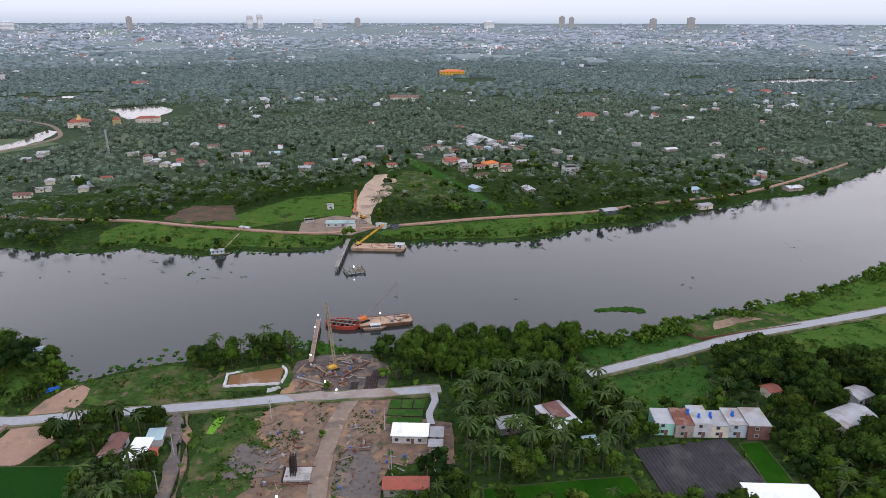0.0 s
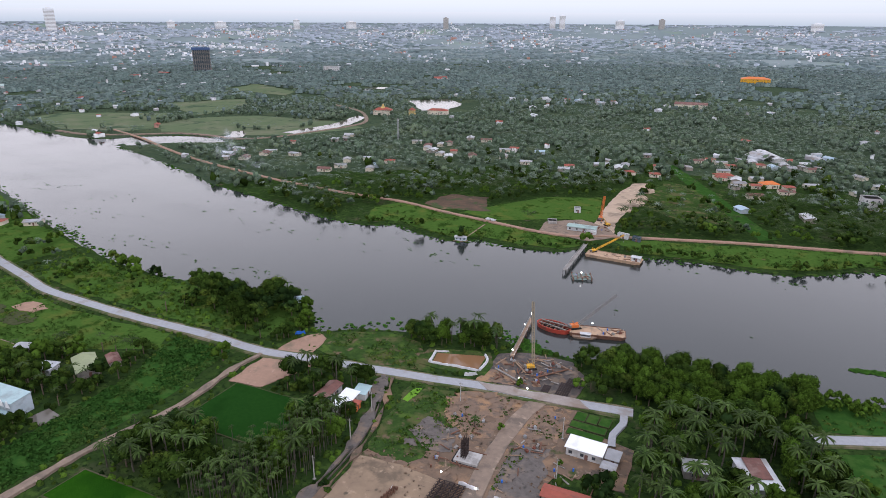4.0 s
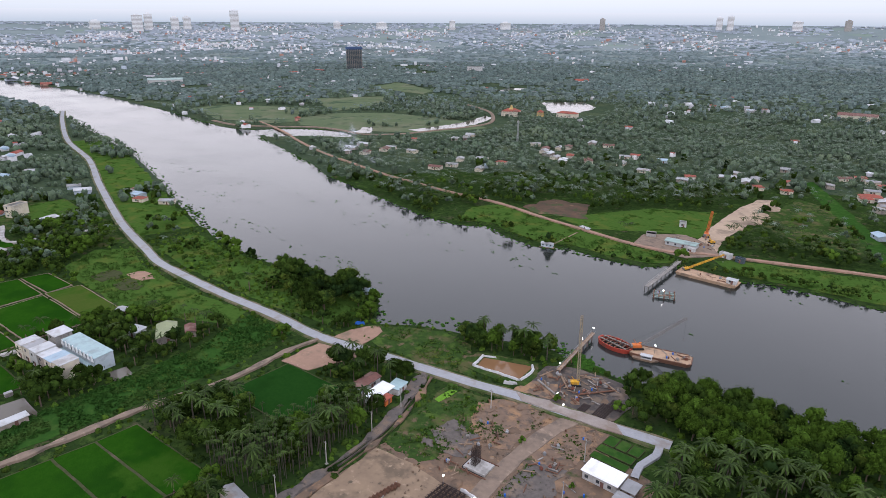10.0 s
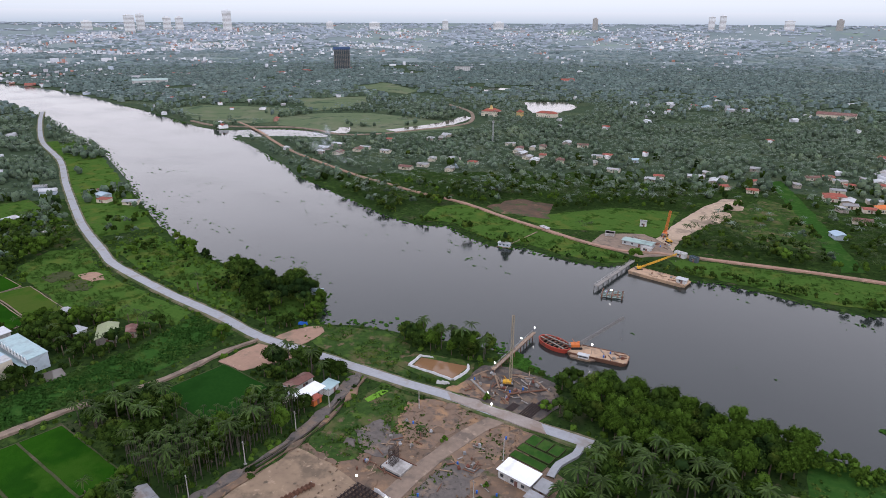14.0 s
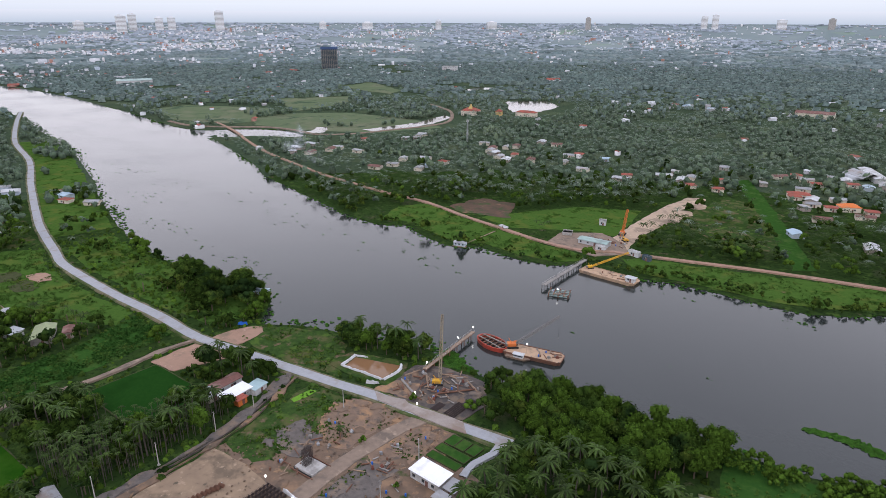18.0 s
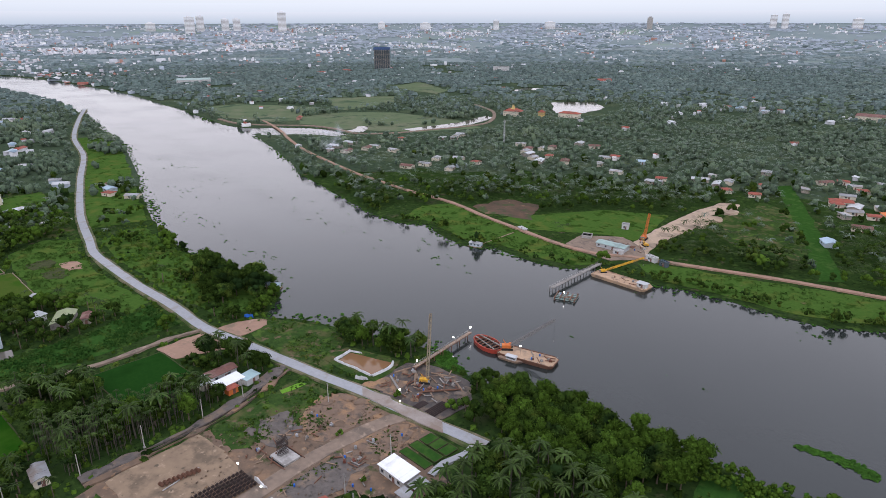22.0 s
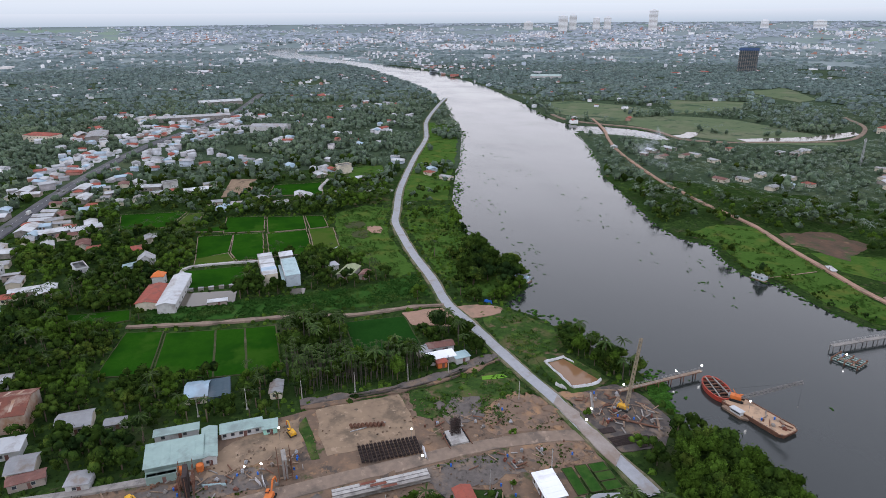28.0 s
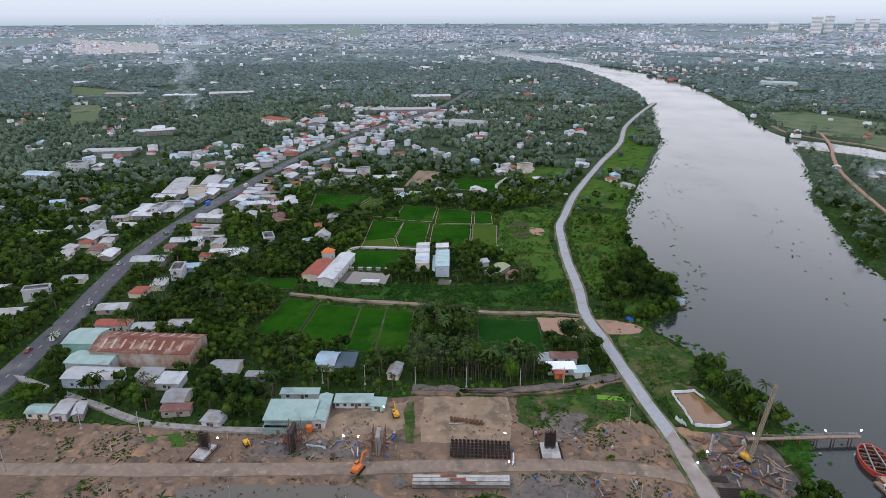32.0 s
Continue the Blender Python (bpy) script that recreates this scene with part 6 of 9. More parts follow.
def palm_quads(height, fronds, length, seed, leaflets=0, segs=3, droop=1.0, width=0.5, blade=0.065):
    """A head of arching fronds; with leaflets, each frond is a rib with two combs."""
    r = np.random.default_rng(seed)
    vs, fs = [], []
    for i in range(fronds):
        a = 2 * math.pi * i / fronds + r.uniform(-0.25, 0.25)
        lift = r.uniform(-0.25, 1.1)
        ln = length * r.uniform(0.8, 1.1)
        c, s = math.cos(a), math.sin(a)
        pts = []
        for k in range(segs + 1):
            u = k / segs
            out = ln * (u - 0.12 * u * u)
            z = height + ln * (lift * u * 0.75 - droop * (0.35 + 0.45 * lift) * u * u * 1.2)
            pts.append(np.array((out * c, out * s, z)))
        side = np.array((-s, c, 0))
        if not leaflets:
            for k in range(segs):
                w0, w1 = width * (1.0 if k else 0.45), width * (1.0 if k < segs - 1 else 0.25)
                for sg in (-1, 1):
                    b = len(vs)
                    dz = np.array((0, 0, -0.35))
                    vs += [pts[k], pts[k + 1], pts[k + 1] + side * sg * w1 + dz * w1, pts[k] + side * sg * w0 + dz * w0]
                    fs.append((b, b + 1, b + 2, b + 3))
        else:
            for k in range(leaflets):
                u = 0.15 + 0.85 * (k + r.uniform(0, 0.5)) / leaflets
                j = min(int(u * segs), segs - 1)
                p = pts[j] + (pts[j + 1] - pts[j]) * (u * segs - j)
                dr = (pts[j + 1] - pts[j]) / np.linalg.norm(pts[j + 1] - pts[j])
                ll = width * 2.2 * math.sin(math.pi * (0.12 + 0.8 * u)) ** 0.7
                for sg in (-1, 1):
                    b = len(vs)
                    tip = p + side * sg * ll + dr * ll * 0.5 + np.array((0, 0, -ll * r.uniform(0.25, 0.6)))
                    w = dr * blade
                    vs += [p - w, p + w, tip + w * 0.4, tip - w * 0.4]
                    fs.append((b, b + 1, b + 2, b + 3))
    return np.array(vs), np.array(fs)


def trunk_mesh(height, r0, r1, lean=0.0, limbs=0, seed=0, n=7):
    """A tapered trunk with limbs reaching into the crown."""
    r = random.Random(seed)
    bm = bmesh.new()
    prev, pr = Vector((0, 0, -0.2)), r0
    for k in range(1, 5):
        u = k / 4
        p = Vector((lean * u * u * height + r.uniform(-0.1, 0.1), r.uniform(-0.12, 0.12), height * u))
        rr = r0 + (r1 - r0) * u
        tube(bm, prev, p, pr, rr, n, caps=False)
        prev, pr = p, rr
    for k in range(limbs):
        a = 2 * math.pi * k / limbs + r.uniform(-0.4, 0.4)
        z = height * r.uniform(0.55, 0.9)
        tube(bm, (0, 0, z), (math.cos(a) * height * 0.34, math.sin(a) * height * 0.34, z + height * r.uniform(0.15, 0.4)), r1 * 0.8, r1 * 0.25, 5)
    return bm


def make_tree(kind, seed, label):
    name, group = {"coconut": ("coconut_palm", "coconut palms"), "areca": ("areca_palm", "areca palms")}.get(kind, ("tree", "trees"))
    e = empty(name, pose(0, -1500, 0), label, "tree" if name == "tree" else "palm", group)
    if kind == "broad":
        h = 5.2
        part("trunk", trunk_mesh(h, 0.28, 0.14, 0.03, 5, seed), M_BARK, e)
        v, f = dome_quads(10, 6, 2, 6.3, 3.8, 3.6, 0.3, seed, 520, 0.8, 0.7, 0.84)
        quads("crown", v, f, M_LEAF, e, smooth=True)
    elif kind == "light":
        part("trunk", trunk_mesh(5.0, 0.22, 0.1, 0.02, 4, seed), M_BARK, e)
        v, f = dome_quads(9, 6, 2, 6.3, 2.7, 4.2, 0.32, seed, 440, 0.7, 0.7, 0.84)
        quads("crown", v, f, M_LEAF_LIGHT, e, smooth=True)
    elif kind == "coconut":
        part("trunk", trunk_mesh(8.2, 0.22, 0.13, 0.05, 0, seed), M_PALMBARK, e)
        v, f = palm_quads(8.2, 15, 3.2, seed, segs=4, width=0.27, droop=0.95)
        v[:, 0] += 0.05 * 8.2
        quads("crown", v, f, M_PALM, e)
    else:
        part("trunk", trunk_mesh(9.5, 0.1, 0.07, 0.005, 0, seed, 6), M_PALMBARK, e)
        v, f = palm_quads(9.4, 8, 1.35, seed, segs=3, width=0.16, droop=0.95)
        quads("crown", v, f, M_PALM, e)
    return e


TREES = {
    "broad": [make_tree("broad", s, "broad-leaved tree with a dense dark crown") for s in (1, 2, 3, 4)],
    "light": [make_tree("light", s, "slender tree with a light green crown") for s in (5, 6)],
    "coconut": [make_tree("coconut", s, "coconut palm with long drooping fronds") for s in (7, 8, 9)],
    "areca": [make_tree("areca", s, "slim areca palm with a small crown") for s in (10, 11)],
}

# groves close to the flight: outline, share of each kind, spacing
GROVES = [
    ([(-18, 229), (-20, 241), (0, 246), (36, 250), (58, 252), (62, 232), (56, 222), (30, 217), (8, 214)], ("broad", "light", "light"), 4.6),
    ([(4, 160), (2, 207), (30, 216), (56, 221), (62, 205), (66, 190), (58, 164), (30, 160)], ("coconut", "coconut", "broad", "coconut", "light"), 4.6),
    ([(-112, 107), (-107, 168), (-88, 166), (-84, 150), (-83, 110)], ("areca",) * 30 + ("coconut", "light", "broad"), 2.0),
    ([(-134, 222), (-104, 231), (-78, 239), (-60, 242), (-58, 236), (-68, 231), (-84, 224), (-96, 214), (-120, 208)], ("broad", "coconut", "broad", "light"), 4.8),
    ([(-200, 233), (-168, 237), (-158, 222), (-164, 206), (-194, 206), (-220, 222), (-240, 232)], ("broad",), 7.6),
    ([(-128, 174), (-128, 190), (-96, 195), (-92, 184), (-100, 180), (-112, 180)], ("areca", "broad", "coconut"), 4.2),
    ([(110, 234), (138, 248), (172, 222), (168, 180), (130, 160), (112, 168), (118, 194), (107, 211)], ("broad",), 5.2),
    ([(-155, 108), (-147, 137), (-106, 138), (-112, 110)], ("broad", "coconut", "areca"), 4.8),
]


def grid_points(x0, x1, y0, y1, gap, seed, jitter=0.42):
    r = np.random.default_rng(seed)
    gx, gy = np.meshgrid(np.arange(x0, x1, gap), np.arange(y0, y1, gap))
    gx, gy = gx.ravel(), gy.ravel()
    return gx + r.uniform(-jitter, jitter, gx.size) * gap, gy + r.uniform(-jitter, jitter, gy.size) * gap


def open_ground(x, y, beds=None, reach=0, trim=0.0):
    """Points on dry land that nothing else takes up."""
    if reach:
        return np.all([open_ground(x + a, y + b, beds) for a, b in ((reach, 0), (-reach, 0), (0, reach), (0, -reach))], axis=0)
    ok = ~in_river(x, y)
    for p in OPEN if beds is None else beds:
        lo, hi = p.min(0) - 1, p.max(0) + 1
        i = np.where(ok & (x > lo[0]) & (x < hi[0]) & (y > lo[1]) & (y < hi[1]))[0]
        if len(i):
            ok[i[inside(p, x[i], y[i])]] = False
    for line, hw in TRACKS:
        lo, hi = line.min(0) - hw, line.max(0) + hw
        i = np.where(ok & (x > lo[0]) & (x < hi[0]) & (y > lo[1]) & (y < hi[1]))[0]
        if len(i):
            ok[i[away(line, x[i], y[i]) < hw - trim]] = False
    return ok


rng = np.random.default_rng(31)
BARE = list(OPEN)
LIMIT = {"broad": 235, "light": 130, "coconut": 240, "areca": 540}
USED = {k: 0 for k in LIMIT}
extra = {k: [] for k in LIMIT}
for gi, (poly, kinds, gap) in enumerate(GROVES):
    p = np.array(poly, float)
    x, y = grid_points(*np.stack([p.min(0), p.max(0)], 1).ravel(), gap, 40 + gi)
    ok = inside(p, x, y) & open_ground(x, y, reach=1.6)
    order = rng.permutation(np.where(ok)[0])
    for i in order:
        k = kinds[int(rng.integers(len(kinds)))]
        s = float(rng.uniform(0.75, 1.2)) * (1.15 if gi == 4 else 1.0)
        if k == "coconut":
            s *= 1.25
        if USED[k] >= LIMIT[k]:
            extra[k].append((x[i], y[i], s))
            continue
        USED[k] += 1
        src = TREES[k][int(rng.integers(len(TREES[k])))]
        src.scale = (s, s, s * float(rng.uniform(0.9, 1.1)))
        copy_thing(src, pose(float(x[i]), float(y[i]), 0, 0, 0, float(rng.uniform(0, 360))))
    OPEN.append(p)
for x, y, s in ((-49.5, 179, 0.75), (-70, 158, 0.6)):
    src = TREES["coconut"][0]
    src.scale = (s, s, s * 0.6)
    copy_thing(src, pose(x, y, 0.1, 0, 0, 40))
for group in TREES.values():
    for src in group:
        for o in (*src.children_recursive, src):
            bpy.data.objects.remove(o)

# woodland of the near land and the far bank, in three ranges of detail
T_BROAD = [dome_quads(4, 6, 2, 4.8, 3.6, 3.4, 0.32, s, 84, 0.95, 0.7, 0.86) for s in range(50, 55)]
T_PALM = [palm_quads(9.2, 13, 3.7, s, segs=2, width=0.25, droop=0.8) for s in range(60, 64)]
T_BROAD1 = [dome_quads(3, 6, 2, 4.6, 3.6, 3.4, 0.32, s, 16, 1.3, core=0.9) for s in range(55, 60)]
T_BROAD2 = [dome_quads(1, 6, 2, 3.6, 3.2, 3.8, 0.4, s, 5, 1.8) for s in range(70, 75)]
T_PALM2 = [palm_quads(8.6, 8, 3.8, s, segs=1, width=0.5) for s in range(80, 84)]
T_FAR = [dome_quads(1, 5, 1, 2.6, 6.4, 4.6, 0.22, s) for s in range(85, 90)]
T_CLUMP = [dome_quads(1, 6, 1, 2.5, 9.5, 5.2, 0.28, s) for s in range(90, 95)]
TRUNK_V = BOX_V * (0.17, 0.17, 5.0)
MID_XY = (60.0, 80.0)


ROAD_X, ROAD_Y = np.array(ROAD_WEST, float).T


def beside_house(x, y, cell=13.0):
    """True in the yards of the far houses and just in front of them."""
    tx, ty = np.concatenate([TOWN[0], [h[0] for h in FAR_HOMES]]), np.concatenate([TOWN[1], [h[1] for h in FAR_HOMES]])
    full = set()
    for k in (0, 1):
        dx, dy = HUB[0] - tx, HUB[1] - ty
        n = np.hypot(dx, dy)
        full.update(zip(np.floor((tx + dx / n * k * cell) / cell).astype(int), np.floor((ty + dy / n * k * cell) / cell).astype(int)))
    return np.array([c in full for c in zip(np.floor(x / cell).astype(int), np.floor(y / cell).astype(int))])


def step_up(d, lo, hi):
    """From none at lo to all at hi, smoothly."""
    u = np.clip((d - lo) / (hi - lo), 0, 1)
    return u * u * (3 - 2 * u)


def off_stage(x, y):
    """The land under and behind the flight."""
    return x > np.interp(y, [-330, -240, -150, -60, -10, 115, 130, 330], [-400, -270, -160, -45, 35, 35, 165, 300])


def wood_ranges():
    r = np.random.default_rng(77)
    # near land and first stretch of the far bank
    x, y = grid_points(-520, 330, -260, 560, 4.9, 1)
    d = np.hypot(x - MID_XY[0], y - MID_XY[1])
    ok = (d < 500) & seen_sector(x, y)
    x, y = x[ok], y[ok]
    ok = open_ground(x, y, reach=2.0)
    gaps = fbm(x, y, 28, 5.0) + 0.5 * fbm(x, y, 9, 6.0)
    meadow = inside(spline([(-330, 236), (-240, 229), (-170, 236), (-152, 217), (-158, 200), (-268, 197), (-330, 236)], 20), x, y)
    bank = (y > 360) & (y < 430) & (x > -240)
    # open strips between the river road and the water
    strip = (x > -760) & (x < -300) & (y > np.interp(x, ROAD_X, ROAD_Y) - 2) & (y < np.interp(x, ROAD_X, ROAD_Y) + 90)
    shore = inside([(56, 240), (56, 270), (112, 290), (150, 312), (250, 375), (330, 420), (320, 330), (213, 282), (128, 253)], x, y)
    shore &= (np.hypot(x - 165, y - 288) > 15) & (np.hypot(x - 230, y - 320) > 22)
    ok &= gaps > np.where(strip, 0.12, np.where(meadow | inside([(-50, 500), (-36, 590), (10, 560), (22, 470), (-12, 470)], x, y), 0.3, np.where(shore, 0.6, np.where(bank, 0.1, -0.62))))
    x, y = x[ok], y[ok]
    palm = r.uniform(0, 1, len(x)) < np.where(y > 360, 0.74, 0.24) + 0.3 * fbm(x, y, 60, 8.0)
    s = r.uniform(0.65, 1.2, len(x)) * (1 + 0.25 * fbm(x, y, 40, 2.0))
    d = np.hypot(x - MID_XY[0], y - MID_XY[1])
    close, hidden = d < 310, off_stage(x, y)
    # pale: trees given the haze-tinted colours, more of them farther out
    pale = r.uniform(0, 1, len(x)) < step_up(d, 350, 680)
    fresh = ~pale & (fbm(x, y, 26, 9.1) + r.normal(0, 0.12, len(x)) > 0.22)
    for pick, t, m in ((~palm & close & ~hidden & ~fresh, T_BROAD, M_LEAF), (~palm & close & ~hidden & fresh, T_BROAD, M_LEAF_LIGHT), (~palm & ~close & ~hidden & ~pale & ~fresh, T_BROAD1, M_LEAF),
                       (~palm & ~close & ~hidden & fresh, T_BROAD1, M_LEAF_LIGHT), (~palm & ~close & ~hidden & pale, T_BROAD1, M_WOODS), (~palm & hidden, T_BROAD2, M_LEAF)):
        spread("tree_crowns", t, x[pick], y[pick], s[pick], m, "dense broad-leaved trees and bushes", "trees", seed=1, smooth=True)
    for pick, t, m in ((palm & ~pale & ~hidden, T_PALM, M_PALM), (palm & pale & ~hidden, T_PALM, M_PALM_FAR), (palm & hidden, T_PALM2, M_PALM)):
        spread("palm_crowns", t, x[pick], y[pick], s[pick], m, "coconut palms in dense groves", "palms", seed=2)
    pick = close & ~hidden
    spread("tree_trunks", [(TRUNK_V, BOX_F)], x[pick], y[pick], s[pick], M_BARK, "trunks of the dense groves", "trunks", seed=3)
    for k, m, t in (("broad", M_LEAF, T_BROAD), ("light", M_LEAF_LIGHT, T_BROAD), ("coconut", M_PALM, T_PALM), ("areca", M_PALM, T_PALM)):
        if len(extra[k]) > 3:
            e = np.array(extra[k])
            spread("grove_crowns", t, e[:, 0], e[:, 1], e[:, 2] * (0.75 if k == "areca" else 1), m, "further trees of the groves", "trees", seed=4, smooth=k in ("broad", "light"))
    # undergrowth between the trees and on rough ground
    x, y = grid_points(-420, 300, -120, 330, 4.1, 2)
    d = np.hypot(x - MID_XY[0], y - MID_XY[1])
    keep = open_ground(x, y, BARE, trim=3.0) & (d < 430) & (fbm(x, y, 12, 4.0) > -0.2) & ~off_stage(x, y)
    x, y = x[keep], y[keep]
    low = [dome_quads(1, 6, 1, 0.3, 1.4, 1.1, 0.3, k, 5, 0.7) for k in (110, 111, 112)]
    dark = fbm(x, y, 15, 7.1) + r.normal(0, 0.2, len(x)) > -0.1
    for pick, m in ((dark, M_LEAF), (~dark, M_LEAF_LIGHT)):
        spread("bushes", low, x[pick], y[pick], r.uniform(0.4, 1.2, pick.sum()), m, "low bushes and undergrowth", "bushes", seed=6, smooth=True)
    # the middle distance
    x, y = grid_points(-1100, 620, -640, 1180, 6.4, 3)
    d = np.hypot(x - MID_XY[0], y - MID_XY[1])
    ok = (d >= 500) & (d < 1130) & seen_sector(x, y) & open_ground(x, y) & ~beside_house(x, y)
    ok &= fbm(x, y, 60, 5.5) + 0.6 * fbm(x, y, 17, 6.5) > np.where((x > -760) & (x < -300) & (y < np.interp(x, ROAD_X, ROAD_Y) + 90) & (y > np.interp(x, ROAD_X, ROAD_Y) - 2), 0.08, np.where(inside([(-900, 570), (-700, 520), (-470, 580), (-430, 720), (-520, 760), (-900, 680)], x, y), 0.2, np.where((x < -350) & (y < 320), -0.42, -0.6)))
    x, y = x[ok], y[ok]
    palm = r.uniform(0, 1, len(x)) < np.where(y > 330, 0.76, 0.4) + 0.35 * fbm(x, y, 90, 8.0)
    s = r.uniform(0.6, 1.1, len(x)) * (1 + 0.25 * fbm(x, y, 70, 2.0))
    d = np.hypot(x - MID_XY[0], y - MID_XY[1])
    # share of haze-tinted copies grows with distance; deep keeps the near colours
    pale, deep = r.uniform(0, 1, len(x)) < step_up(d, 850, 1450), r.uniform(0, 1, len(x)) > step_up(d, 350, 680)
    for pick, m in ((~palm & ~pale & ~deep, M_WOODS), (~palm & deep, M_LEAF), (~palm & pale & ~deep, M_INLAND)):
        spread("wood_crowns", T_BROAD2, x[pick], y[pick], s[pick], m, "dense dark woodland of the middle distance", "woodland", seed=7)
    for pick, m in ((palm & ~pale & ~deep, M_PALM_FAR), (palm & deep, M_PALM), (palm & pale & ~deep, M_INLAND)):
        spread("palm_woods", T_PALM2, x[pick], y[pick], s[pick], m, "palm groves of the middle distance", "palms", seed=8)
    # far woods
    x, y = grid_points(-2100, 1500, -1500, 2150, 11.0, 4)
    d = np.hypot(x - MID_XY[0], y - MID_XY[1])
    ok = (d >= 1130) & (d < 2100) & seen_sector(x, y) & open_ground(x, y, reach=6) & ~beside_house(x, y)
    ok &= fbm(x, y, 150, 5.5) + 0.6 * fbm(x, y, 45, 6.5) > -0.42
    x, y, d = x[ok], y[ok], d[ok]
    # pale and faint pick colours with more haze mixed in
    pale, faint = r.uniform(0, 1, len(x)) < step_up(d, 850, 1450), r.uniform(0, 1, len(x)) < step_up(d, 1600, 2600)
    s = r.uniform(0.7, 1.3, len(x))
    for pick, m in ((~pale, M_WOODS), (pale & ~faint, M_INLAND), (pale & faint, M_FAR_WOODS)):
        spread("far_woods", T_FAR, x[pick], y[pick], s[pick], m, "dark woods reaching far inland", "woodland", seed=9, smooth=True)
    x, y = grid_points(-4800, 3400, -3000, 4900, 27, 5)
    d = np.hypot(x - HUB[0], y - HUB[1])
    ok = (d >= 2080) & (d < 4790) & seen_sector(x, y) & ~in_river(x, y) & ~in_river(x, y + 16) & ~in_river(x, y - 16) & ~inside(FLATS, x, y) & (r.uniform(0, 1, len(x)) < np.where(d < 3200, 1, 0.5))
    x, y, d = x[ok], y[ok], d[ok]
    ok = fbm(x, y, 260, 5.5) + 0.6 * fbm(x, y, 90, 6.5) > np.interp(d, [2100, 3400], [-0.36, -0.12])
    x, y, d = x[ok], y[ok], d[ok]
    # toward the rim the woods take the strongest haze colour
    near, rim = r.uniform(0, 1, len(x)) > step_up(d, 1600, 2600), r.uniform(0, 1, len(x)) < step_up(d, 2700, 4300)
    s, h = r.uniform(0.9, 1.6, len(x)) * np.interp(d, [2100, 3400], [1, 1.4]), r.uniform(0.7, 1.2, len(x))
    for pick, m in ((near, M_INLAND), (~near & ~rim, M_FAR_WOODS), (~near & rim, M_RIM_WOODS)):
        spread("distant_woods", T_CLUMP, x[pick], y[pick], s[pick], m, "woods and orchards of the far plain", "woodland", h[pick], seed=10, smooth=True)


wood_ranges()


# ---------------------------------------------------------------- the far plain and the hazy distance
def bank_bushes():
    r = np.random.default_rng(9)
    d = np.gradient(far_bank, axis=0)
    d /= np.linalg.norm(d, axis=1)[:, None] + 1e-9
    out = np.stack([-d[:, 1], d[:, 0]], 1)
    i = np.where((far_bank[:, 0] > -260) & (far_bank[:, 0] < 190))[0]
    i = i[fbm(far_bank[i, 0], far_bank[i, 1], 22, 4.4) > -0.05].repeat(3)
    p = far_bank[i] + out[i] * r.uniform(1.5, 9, (len(i), 1)) + r.normal(0, 1.5, (len(i), 2))
    ok = ~in_river(p[:, 0], p[:, 1])
    spread("bank_bushes", T_BROAD1, p[ok, 0], p[ok, 1], r.uniform(0.2, 0.55, ok.sum()) * np.where(p[ok, 0] > -30, 1.25, 1), M_LEAF, "bushes and small trees on the far bank", "bushes", seed=16, smooth=True)


bank_bushes()


def bank_thicket():
    """Light green creepers and saplings over the near bank."""
    r = np.random.default_rng(19)
    x, y = grid_points(40, 290, 215, 372, 2.9, 23)
    ok = ~in_river(x, y) & open_ground(x, y, []) & (y > np.interp(x, [40, 60, 80, 102, 150, 187, 216, 253, 290], [236, 242, 244, 252, 276, 292, 307, 331, 352]))
    ok &= fbm(x, y, 16, 3.7) > np.where(x < 110, -0.25, 0.05)
    x, y = x[ok], y[ok]
    spread("bank_thicket", T_BROAD, x, y, r.uniform(0.28, 0.62, len(x)), M_LEAF_LIGHT, "light green thicket on the river bank", "bushes", seed=27, smooth=True)


bank_thicket()


def far_plain():
    u, v = np.meshgrid(np.linspace(0, 1, 9), np.linspace(0, 1, 9))
    q = np.array(FLATS, float)
    flat = (q[0] * (1 - u[..., None]) + q[1] * u[..., None]) * (1 - v[..., None]) + (q[3] * (1 - u[..., None]) + q[2] * u[..., None]) * v[..., None]
    flat = rough(flat.reshape(-1, 2), 40, 200, 4.0)
    idx = np.arange(81).reshape(9, 9)
    f = np.stack([idx[:-1, :-1], idx[:-1, 1:], idx[1:, 1:], idx[1:, :-1]], -1).reshape(-1, 4)
    tagged(quads("sand_flats", np.column_stack([flat, rise(flat[:, 0], flat[:, 1]) + 2]), f, M_CONCRETE), "pale bare flats far across the plain", "fields", kind="structure")
    # emissive ring at the rim, standing in for distance haze
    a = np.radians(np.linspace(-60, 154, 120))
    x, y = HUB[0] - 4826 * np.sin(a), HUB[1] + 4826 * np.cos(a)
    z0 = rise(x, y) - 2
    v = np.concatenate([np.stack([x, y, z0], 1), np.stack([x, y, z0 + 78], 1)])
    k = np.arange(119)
    tagged(quads("backdrop", v, np.stack([k, k + 1, k + 121, k + 120], 1), M_HAZE), "glowing pale blue haze backdrop along the horizon", "backdrop", kind="structure")


far_plain()


